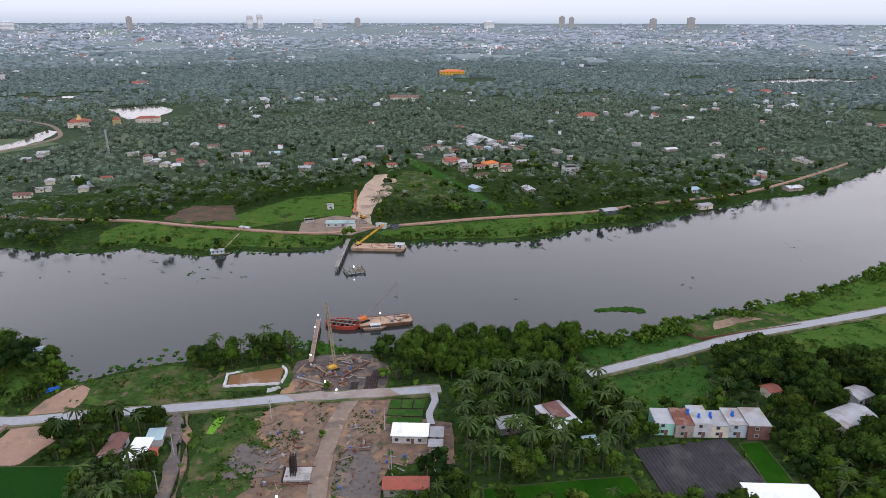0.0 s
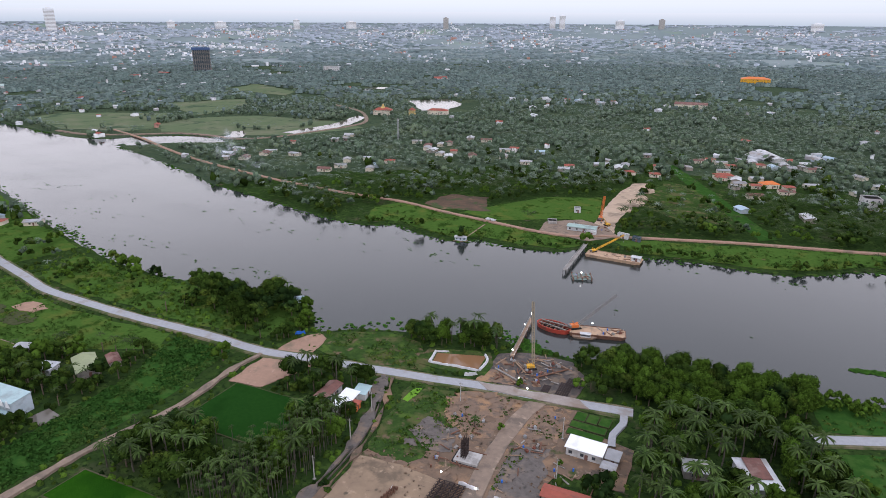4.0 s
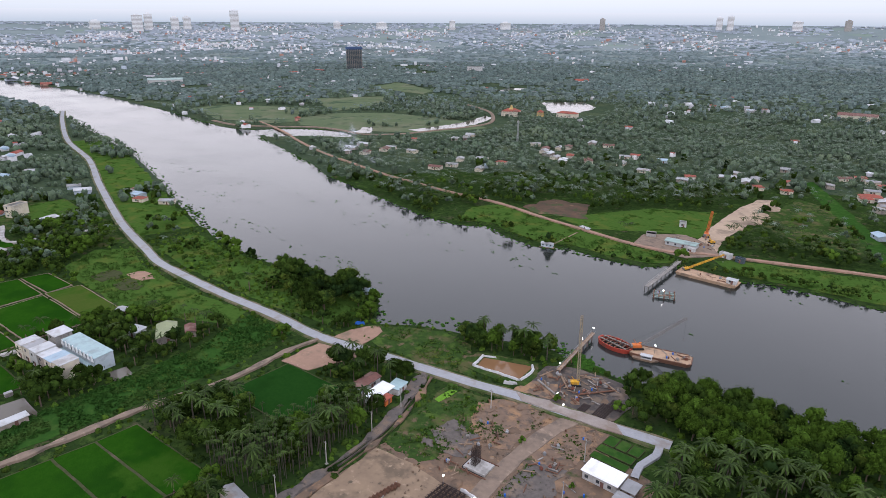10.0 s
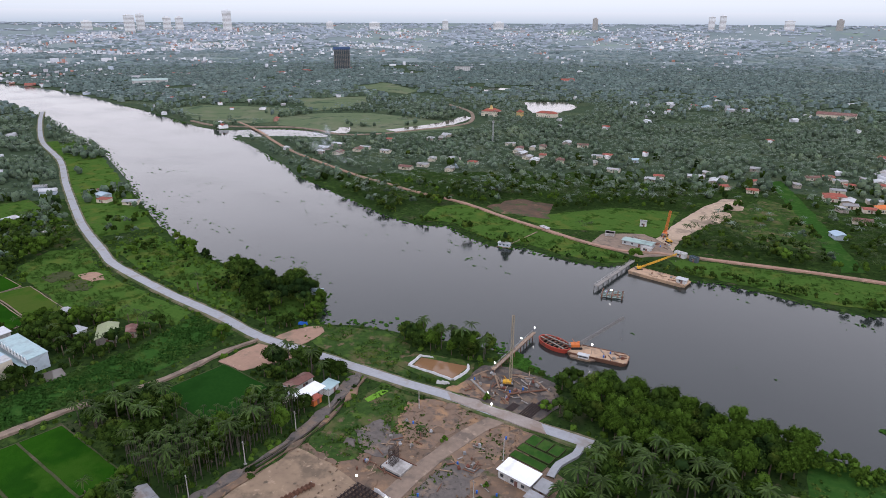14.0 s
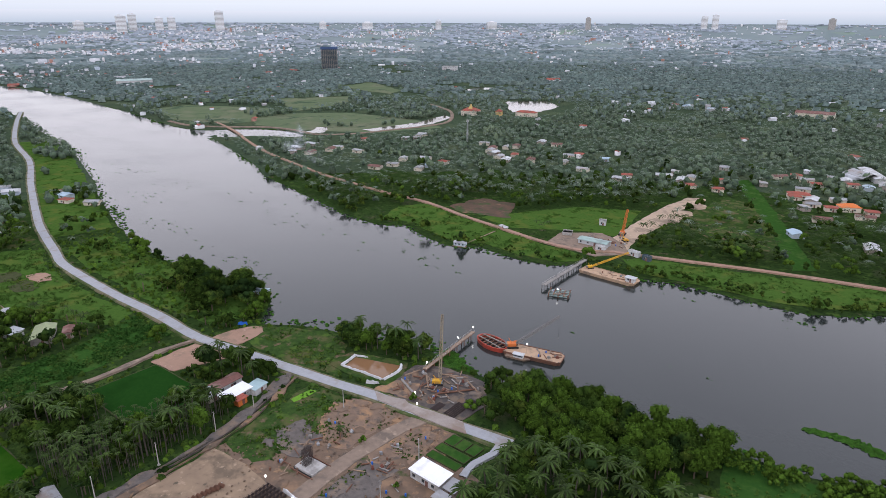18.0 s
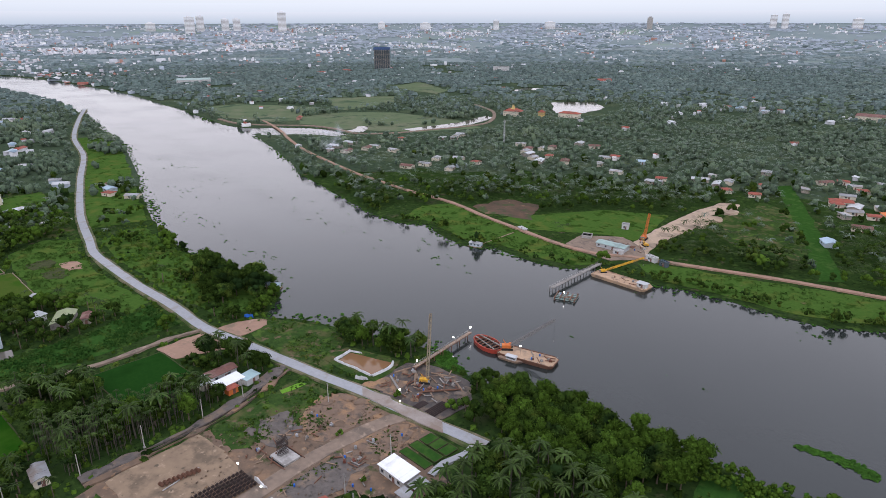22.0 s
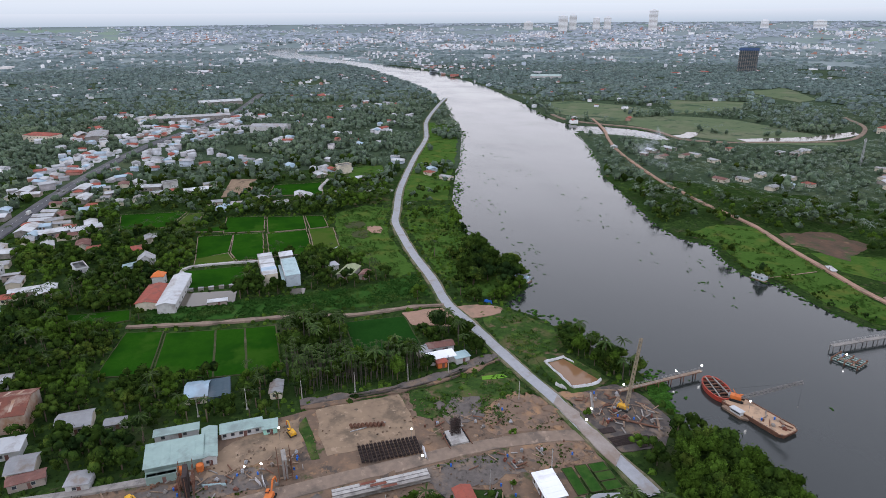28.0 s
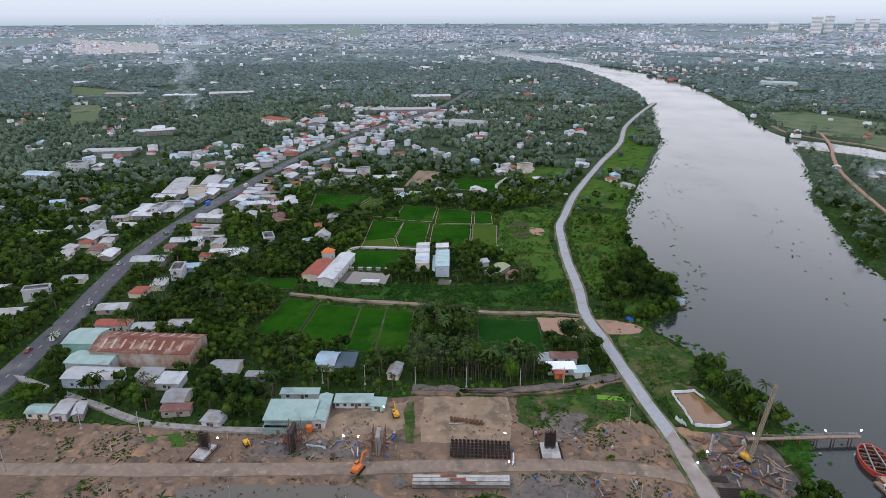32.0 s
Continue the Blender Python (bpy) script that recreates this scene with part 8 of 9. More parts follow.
def sheet_wall(pts, h, label, mat=M_TARP, name="sheet_wall", seed=0):
    line = spline(pts, 0.8)
    bm = bmesh.new()
    rows = []
    for i, (x, y) in enumerate(line):
        j = noise.noise(Vector((x * 0.9, y * 0.9, seed)))
        k = noise.noise(Vector((x * 0.5, y * 0.5, seed + 5)))
        rows.append([bm.verts.new((x + o + 0.35 * j, y + o * 0.6 + 0.35 * k, z)) for o, z in ((-0.5, 0.2), (-0.2, 0.2 + h * (1 + 0.35 * k)), (0.2, 0.24 + h * (1 + 0.35 * j)), (0.55, 0.2))])
    for a, b in zip(rows[:-1], rows[1:]):
        for q in range(3):
            bm.faces.new((a[q], b[q], b[q + 1], a[q + 1]))
    tagged(part(name, bm, mat), label, "sheet wall", "pond sheet walls")


sheet_wall([(-83.5, 212), (-84, 216), (-85, 221)], 1.0, "crumpled white plastic sheet wall of a pond", seed=1)
sheet_wall([(-83.5, 212), (-77, 212.6), (-70, 213.5), (-62.5, 214)], 1.0, "crumpled white plastic sheet wall of a pond", seed=2)
sheet_wall([(-62.5, 214), (-62, 220), (-62.5, 224), (-64.5, 227.5)], 1.0, "crumpled white plastic sheet wall of a pond", seed=3)
sheet_wall([(-85, 221), (-80, 223)], 0.9, "crumpled white plastic sheet wall of a pond", seed=4)
sheet_wall([(-66, 208.8), (-63.5, 209.8)], 1.5, "heap of white sacks beside the pond", name="sack_heap", seed=5)
sheet_wall([(-64.5, 210.5), (-62, 211)], 1.2, "heap of white sacks beside the pond", name="sack_heap", seed=6)
sheet_wall([(-41, 96), (-38, 97.5)], 1.6, "white tarpaulin thrown over goods", name="tarpaulin", seed=7)
sheet_wall([(-42, 98), (-37, 98.6)], 1.2, "white tarpaulin thrown over goods", name="tarpaulin", seed=8)
sheet_wall([(-42, 149.5), (-36, 149.5)], 1.3, "white tarpaulin thrown over goods", name="tarpaulin", seed=9)
sheet_wall([(-43, 80), (-42, 87)], 0.6, "stack of pale blue sheets", mat=M_TIN_CYAN, name="sheet_stack", seed=10)
sheet_wall([(-148, 208), (-145.5, 210.5)], 1.4, "blue tarpaulin shelter beside the turning place", mat=M_BLUETARP, name="tarpaulin", seed=11)

# retaining boards of the filled plot
bm = bmesh.new()
for a, b in (((102, 264), (113, 252)), ((113, 252), (164, 266.5))):
    a, b = Vector((*a, 0)), Vector((*b, 0))
    n = int((b - a).length / 1.1)
    for i in range(n):
        c = a + (b - a) * (i + 0.5) / n
        box(bm, c.x, c.y, -0.3, 1.05, 0.12, 1.5, math.degrees(math.atan2((b - a).y, (b - a).x)))
tagged(part("plank_fence", bm, M_RUST), "rusty red sheet fence round a filled plot", "fence")


# bridge footings with standing bars
def footing(x, y, rot, w, d, column=True):
    e = empty("bridge_footing", pose(x, y, 0.2, 0, 0, rot), "pale concrete bridge footing in a timbered pit", "footing", "bridge footings")
    bm = bmesh.new()
    box(bm, 0, 0, 0, w, d, 0.9)
    part("footing_block", bm, M_CONCRETE, e)
    bm = bmesh.new()
    box(bm, 0, 0, 0, w + 1.6, d + 1.6, 0.12)
    part("pit_floor", bm, M_DARK, e)
    for s in (-1, 1):
        bm = bmesh.new()
        box(bm, s * (w / 2 + 0.9), 0, 0, 0.25, d + 2, 0.5)
        part("pit_board", bm, M_RUSTSTEEL, e)
    if column:
        for i in range(9):
            for j in range(3):
                bm = bmesh.new()
                tube(bm, (-1.6 + i * 0.4, d * 0.15 - 0.7 + j * 0.7, 0.9), (-1.6 + i * 0.4, d * 0.15 - 0.7 + j * 0.7, 7.2 + 0.3 * ((i * j) % 3)), 0.07, n=4)
                part("rebar", bm, M_DARKSTEEL, e)
        for k in range(9):
            bm = bmesh.new()
            for sx, sy, lx, ly in ((0, -0.85, 3.6, 0.08), (0, 0.85, 3.6, 0.08), (-1.8, 0, 0.08, 1.7), (1.8, 0, 0.08, 1.7)):
                box(bm, sx, d * 0.15 + sy, 1.6 + k * 0.6, lx, ly, 0.08)
            part("tie_bar", bm, M_DARKSTEEL, e)


footing(-44.5, 162, 93, 6.0, 8.0)
footing(-37, 47, 80, 5.0, 8.0)


def scaffold(x, y, rot, w, d, h, dark):
    e = empty("scaffold_tower", pose(x, y, 0.2, 0, 0, rot), "rusty scaffold tower round a bridge pier", "scaffold", "scaffold towers")
    bm = bmesh.new()
    box(bm, 0, 0, 0, w * 0.35, d * 0.8, h * 0.9)
    part("pier_core", bm, M_DARKSTEEL if dark else M_CONCRETE_DK, e)
    for ix in (-1, 0, 1):
        for iy in (-1, -0.33, 0.33, 1):
            bm = bmesh.new()
            tube(bm, (ix * w / 2, iy * d / 2, 0), (ix * w / 2, iy * d / 2, h * (1.0 if ix else 0.9)), 0.11, n=6)
            part("post", bm, M_RUSTSTEEL, e)
    for k in range(1, 5):
        for s in (-1, 1):
            bm = bmesh.new()
            tube(bm, (s * w / 2, -d / 2, h * k / 5), (s * w / 2, d / 2, h * k / 5), 0.08, n=5)
            tube(bm, (s * w / 2, -d / 2, h * (k - 1) / 5), (s * w / 2, d / 2, h * k / 5), 0.06, n=5)
            part("brace", bm, M_RUSTSTEEL, e)


scaffold(-42, 76, 93, 4, 8, 8.5, True)
scaffold(-42, 105, 93, 4, 7, 8.0, False)

# precast girders on bearers
for i, (dx, m) in enumerate(((-1.6, M_CONCRETE), (0, M_CONCRETE), (1.7, M_CONCRETE_DK))):
    e = empty("bridge_girder", pose(-27 + dx, 133, 0.5, 0, 0, 93), "long pale precast bridge girder", "girder", "bridge girders")
    bm = bmesh.new()
    box(bm, 0, 0, 0, 30, 0.9, 0.35)
    box(bm, 0, 0, 0.35, 30, 0.35, 0.9)
    box(bm, 0, 0, 1.25, 30, 1.3, 0.25)
    part("girder_body", bm, m, e)
    bm = bmesh.new()
    box(bm, -4 + 3 * i, 0, 1.51, 5, 1.0, 0.12)
    part("cover", bm, M_RUST, e, "red brown cover sheet")
    for u in (-12, 0, 12):
        bm = bmesh.new()
        box(bm, u, 0, -0.2, 0.4, 1.4, 0.2)
        part("bearer", bm, M_DECK, e)

# rows of dark reinforcement cages
CAGE_BAR = CAGE_HOOP = None
for i in range(15):
    e = empty("rebar_cage", pose(-44, 129.3 + i * 1.35, 0.35, 0, 0, 1), "dark round reinforcement cage lying on the ground", "rebar cage", "rebar cages")
    for k in range(7):
        a = 2 * math.pi * k / 7
        if CAGE_BAR is None:
            bm = bmesh.new()
            tube(bm, (-4.6, 0, 0), (4.6, 0, 0), 0.07, n=4)
            CAGE_BAR = part("bar", bm, M_DARKSTEEL, e)
            o = CAGE_BAR
        else:
            o = new("bar", CAGE_BAR.data)
            o.parent = e
        o.matrix_basis = pose(0, 0.5 * math.cos(a), 0.6 + 0.5 * math.sin(a))
    for k in range(6):
        if CAGE_HOOP is None:
            bm = bmesh.new()
            tube(bm, (-0.05, 0, 0), (0.05, 0, 0), 0.54, n=10)
            CAGE_HOOP = part("hoop", bm, M_DARKSTEEL, e)
            o = CAGE_HOOP
        else:
            o = new("hoop", CAGE_HOOP.data)
            o.parent = e
        o.matrix_basis = pose(-4 + 1.6 * k, 0, 0.6)
for i in range(9):
    e = empty("steel_coil_row", pose(-60.3 + 0.22 * i, 128.4 + i * 1.35, 0.4, 0, 0, 11), "rust brown steel hoops stacked in a row", "steel hoops", "steel hoops")
    bm = bmesh.new()
    for k in range(4):
        tube(bm, (-0.9 + k * 0.5, 0, 0.6), (-0.7 + k * 0.5, 0, 0.6), 0.6, n=10)
    part("hoop", bm, M_RUSTSTEEL, e)
bm = bmesh.new()
box(bm, -58.9, 134, 0.4, 0.3, 13, 0.3, 10)
tagged(part("bearer_timber", bm, M_CONCRETE), "long pale bearer under steel hoops", "timber")
for x, y, w, d in ((-27.5, 216, 5, 9), (-34, 212, 3, 8), (-25, 222, 6, 6)):
    for k in range(6):
        e = empty("rebar_bundle", pose(x - w / 2 + w * (k + 0.3) / 6, y, 0.3), "bundle of dark steel bars beside the road", "rebar", "rebar bundles")
        for q in range(5):
            bm = bmesh.new()
            tube(bm, (0.15 * w / 6 * (q - 2), -d / 2, 0.05 + 0.1 * (q % 2)), (0.15 * w / 6 * (q - 2), d / 2, 0.05 + 0.1 * (q % 2)), 0.09, n=5)
            part("steel_bar", bm, M_DARKSTEEL, e)

clutter("at the riverside work area", -44, 222, 0.5, 20, 26, 18, 46, 12)
clutter("on the building site", -44, 85, 0.4, 93, 50, 14, 42, 13)
clutter("on the building site", -38, 30, 0.4, 93, 60, 16, 16, 14)
clutter("beside the haul track", -28, 160, 0.4, 93, 40, 8, 14, 15)
clutter("beside the bridge footing", -52, 168, 0.4, 93, 30, 12, 26, 21)
clutter("in the trodden site yard", -46, 92, 0.4, 93, 40, 10, 30, 22)
clutter("beside the haul track", -28, 186, 0.4, 93, 24, 8, 14, 23)
clutter("at the riverside work area", -40, 226, 0.5, 60, 22, 16, 30, 24)
clutter("in the house yard", -9, 168, 0.3, 0, 18, 10, 16, 16)
clutter("on the far bank yard", -66, 424, 0.4, 10, 26, 14, 22, 17)
for i in range(6):
    e = empty("pipe_stack", pose(-78 + i * 3, 424, 0.28), "stack of steel pipes on the far bank yard", "pipes", "pipe stacks")
    for q in range(8):
        bm = bmesh.new()
        tube(bm, (0, q * 0.5, 0.22), (2.5, q * 0.5, 0.22), 0.22, n=6)
        part("pipe", bm, M_RUSTSTEEL if i % 2 else M_STEEL, e)

# long pipes and timbers across the work area
for a, b, rr, m in (((-57, 219, 0.6), (-46, 214, 0.6), 0.35, M_CONCRETE_DK), ((-52, 228, 0.6), (-45, 221, 0.6), 0.3, M_DECK), ((-40, 219, 0.7), (-30, 231, 0.7), 0.35, M_RUSTSTEEL), ((-58, 222, 0.5), (-56, 229, 0.5), 0.3, M_DECK), ((-36, 234, 0.5), (-28, 230, 0.5), 0.3, M_DECK), ((-47, 232, 0.5), (-38, 236, 0.5), 0.3, M_DECK)):
    bm = bmesh.new()
    tube(bm, a, b, rr, n=10)
    tube(bm, Vector(a) + Vector((0.3, 0.4, -0.1)), Vector(b) + Vector((0.3, 0.4, -0.1)), rr * 0.5, n=8)
    tagged(part("long_pipe", bm, m), "long pipe lying across the mud", "pipe", "long pipes")

# drilling rig on the far bank
crawler("drilling_rig", -64, 445, 0.2, 100, (-63, 447.5, 17), M_ORANGE, "orange piling rig with an upright mast on sand")

# kitchen garden beds
for x, y, w, d in ((-17.5, 201, 4, 5.4), (-13.2, 201, 3.8, 5.4), (-8.8, 201, 3.8, 5.4), (-13.6, 195.5, 12.4, 3.8), (-13.6, 190.8, 12.4, 3.4)):
    e = empty("garden_bed", pose(x, y, 0.2, 0, 0, -2), "green kitchen garden bed with an earth kerb", "garden bed", "garden beds")
    bm = bmesh.new()
    for a, b, ww, dd in ((0, -d / 2, w, 0.2), (0, d / 2, w, 0.2), (-w / 2, 0, 0.2, d - 0.2), (w / 2, 0, 0.2, d - 0.2)):
        box(bm, a, b, 0, ww, dd, 0.35)
    part("kerb", bm, M_BUND, e)
    bm = bmesh.new()
    box(bm, 0, 0, 0, w - 0.25, d - 0.25, 0.3)
    part("planting", bm, M_CANAL, e)

# poles and wires
POLES = [(-83, 76), (-83, 93), (-83, 113), (-83.5, 133), (-84, 154), (-86, 171), (-20, 186), (-16, 164), (-60, 191), (-14, 132), (-13, 100), (-12, 66), (-11, 30), (-47, 20), (-48, -2), (-24, -12)]
for x, y in POLES:
    e = empty("utility_pole", pose(x, y, 0), "pale concrete utility pole with a crossarm", "pole", "utility poles")
    bm = bmesh.new()
    tube(bm, (0, 0, -0.2), (0, 0, 8.6), 0.19, 0.11, 8)
    part("shaft", bm, M_CONCRETE, e)
    bm = bmesh.new()
    box(bm, 0, 0, 7.9, 1.5, 0.12, 0.12)
    for s in (-0.6, 0, 0.6):
        tube(bm, (s, 0, 8.0), (s, 0, 8.25), 0.05, n=6)
    part("crossarm", bm, M_STEEL, e)
    bm = bmesh.new()
    box(bm, 0, 0, 0, 0.9, 0.9, 0.35, taper=0.7)
    part("base_block", bm, M_CONCRETE, e)
bm = bmesh.new()
for (x0, y0), (x1, y1) in zip(POLES[0:5], POLES[1:6]):
    for k in range(6):
        u, v = k / 6, (k + 1) / 6
        tube(bm, (x0 + (x1 - x0) * u, y0 + (y1 - y0) * u, 8.2 - 2.4 * u * (1 - u)), (x0 + (x1 - x0) * v, y0 + (y1 - y0) * v, 8.2 - 2.4 * v * (1 - v)), 0.03, n=4, caps=False)
tagged(part("power_line", bm, M_RUBBER), "thin black wire slung between poles", "wire")

# telecom mast on the far bank
MAST = empty("telecom_mast", pose(-346, 657, 0), "slim white lattice telecom mast", "mast")
bm = bmesh.new()
lattice(bm, (0, 0, 0), (0, 0, 26), 1.6, 0.8, 12)
part("lattice", bm, M_TIN_WHITE, MAST)
bm = bmesh.new()
for a in (0, 120, 240):
    box(bm, 1.1 * math.cos(radians(a)), 1.1 * math.sin(radians(a)), 23, 0.4, 0.25, 2, a)
part("antenna", bm, M_WHITE, MAST)


# vehicles on the highway
def car(x, y, rot, paint, label, name="car", L=4.3, H=1.45, box_body=False):
    e = empty(name, pose(x, y, 0.93, 0, 0, rot), label, "truck" if box_body else "car", "vehicles on the highway")
    bm = bmesh.new()
    box(bm, 0, 0, 0.3, L, 1.75, H * 0.42, taper=0.97)
    part("body", bm, paint, e)
    bm = bmesh.new()
    if box_body:
        box(bm, -L * 0.14, 0, 0.5, L * 0.66, 2.0, H)
    else:
        box(bm, -0.15, 0, 0.3 + H * 0.42, L * 0.55, 1.55, H * 0.4, taper=0.8)
    part("cabin", bm, paint if box_body else M_GLASS, e)
    for sx in (-0.32, 0.32):
        for sy in (-0.8, 0.8):
            bm = bmesh.new()
            tube(bm, (sx * L, sy - 0.1, 0.32), (sx * L, sy + 0.1, 0.32), 0.32, n=10)
            part("wheel", bm, M_RUBBER, e)


hw = spline(HIGHWAY, 2)
hd = np.gradient(hw, axis=0)
for i, (k, side, m, lab) in enumerate([(60, 1, M_REDHULL, "red car on the highway"), (42, -1, M_NAVY, "dark blue car on the highway"), (84, -1, M_WHITE, "white car on the highway"), (112, 1, M_WHITE, "white car on the highway"), (140, -1, M_STEEL, "grey car on the highway"),
                                       (176, 1, M_BLUETARP, "blue truck on the highway"), (205, -1, M_WHITE, "white truck on the highway"), (240, 1, M_STEEL, "grey car on the highway"), (270, -1, M_REDHULL, "red car on the highway"), (310, 1, M_WHITE, "white truck on the highway"), (345, -1, M_WHITE, "white car on the highway"), (66, -1, M_WHITE, "white van on the highway")]):
    if k < len(hw):
        a = math.degrees(math.atan2(hd[k][1], hd[k][0]))
        nx, ny = -math.sin(radians(a)), math.cos(radians(a))
        truck = "truck" in lab or "van" in lab
        car(hw[k][0] + nx * side * 2.8, hw[k][1] + ny * side * 2.8, a + (180 if side > 0 else 0), m, lab, "truck" if truck else "car", 6.5 if truck else 4.3, 2.4 if truck else 1.45, truck)


# rubble, clods and tufts over the site and the meadows
def lump(seed, n=10):
    v, f = crown_quads(n, 0.25, 0.8, 0.5, 0.8, 3, seed, up=1.0)
    return v, f


SITE = [(-53, -60), (-50, 66), (-66, 70), (-74, 107), (-77, 151), (-74, 170), (-60, 196), (-44, 203), (-20, 204), (-14, 190), (-20, 150), (-10, 110), (-8, 40), (-6, -60)]


def heap(x, y, rx, ry, h, rot, mat, label, seed):
    """A dumped mound with a ragged foot."""
    bm = bmesh.new()
    bmesh.ops.create_icosphere(bm, subdivisions=3, radius=1)
    c, s = math.cos(rot), math.sin(rot)
    for v in bm.verts:
        f = 1 + 0.5 * noise.noise(v.co * 1.9 + Vector((seed * 3.1, 0, 0))) + 0.22 * noise.noise(v.co * 5 + Vector((0, seed, 0)))
        px, py = v.co.x * rx * f, v.co.y * ry * f
        crest = max(0.0, 1 - v.co.x ** 2 - v.co.y ** 2) ** 1.3 if v.co.z > 0 else 0.0
        v.co = Vector((px * c - py * s, px * s + py * c, 1.5 * h * f * crest - 0.1))
    for f in bm.faces:
        f.smooth = True
    o = tagged(part("spoil_mound", bm, mat), label, "mound", "spoil mounds")
    o.matrix_world = pose(x, y, 0.2)
    return o


r = random.Random(8)
HEAPS = [(-58, 197, 5, 2, 1.3, "c"), (-52, 200, 4, 2, 1.1, "c"), (-47, 194, 3.2, 2.4, 1.2, "c"), (-54, 188, 3.6, 2.2, 0.9, "c"), (-61, 190, 3, 2, 1.0, "c"), (-46, 186, 2.4, 2, 0.8, "d"), (-30, 197, 4, 2, 1.2, "c"), (-26, 190, 3, 2.2, 1.1, "c"),
         (-30, 183, 2.6, 2, 0.9, "c"), (-24, 181, 2.4, 3, 1.0, "d"), (-62, 170, 3.4, 2.6, 1.3, "g"), (-57, 166, 2.8, 2.2, 1.1, "g"), (-65, 175, 3, 2, 1.0, "g"), (-55, 174, 2.6, 1.8, 0.9, "g"), (-28, 168, 3, 2.2, 1.0, "g"), (-26, 158, 3.2, 2, 1.1, "g"),
         (-29, 150, 2.6, 2, 0.9, "g"), (-50, 156, 2.4, 2, 0.8, "d"), (-45, 152, 2.2, 1.6, 0.7, "d"), (-44, 92, 2.4, 2, 0.9, "g"), (-42, 84, 2.8, 1.8, 0.9, "g"), (-45, 72, 2, 1.6, 0.7, "d"), (-40, 66, 2.6, 1.8, 1.0, "g"), (-41, 30, 4, 3, 1.6, "c"),
         (-38, 26, 3, 2.4, 1.3, "c"), (-42, 22, 3.2, 2, 1.2, "c"), (-36, 8, 2.4, 3, 1.2, "c"), (-34, 54, 3, 2, 1.0, "d"), (-18, 36, 3, 2.4, 1.2, "c"), (-15, 28, 3.2, 2, 1.1, "c"), (-20, 20, 2.8, 2, 0.9, "d"), (-56, 226, 2.6, 1.8, 0.9, "d"),
         (-40, 233, 2.4, 1.6, 0.8, "g"), (-28, 230, 2.8, 1.8, 0.9, "g"), (-30, 222, 2.2, 1.6, 0.7, "d"), (-38, 214, 2, 1.4, 0.6, "d"), (-66, 162, 2.6, 1.8, 0.9, "g"), (-32, 136, 3.4, 1.6, 0.8, "d"), (-29, 124, 3, 1.5, 0.8, "d"), (-27, 114, 3, 1.8, 0.9, "g")]
for i, (hx, hy, rx, ry, hh, kind) in enumerate(HEAPS):
    m, lab = {"c": (M_CLAY, "dumped mound of orange clay"), "g": (M_ROUGH_GREY, "dumped mound of grey rubble and spoil"), "d": (M_DIRT, "low mound of brown earth")}[kind]
    heap(hx + r.uniform(-0.5, 0.5), hy + r.uniform(-0.5, 0.5), rx * 1.15, ry * 1.25, hh * (0.6 if kind == "c" else 0.45), r.uniform(0, 3), m, lab + " on the site", i)


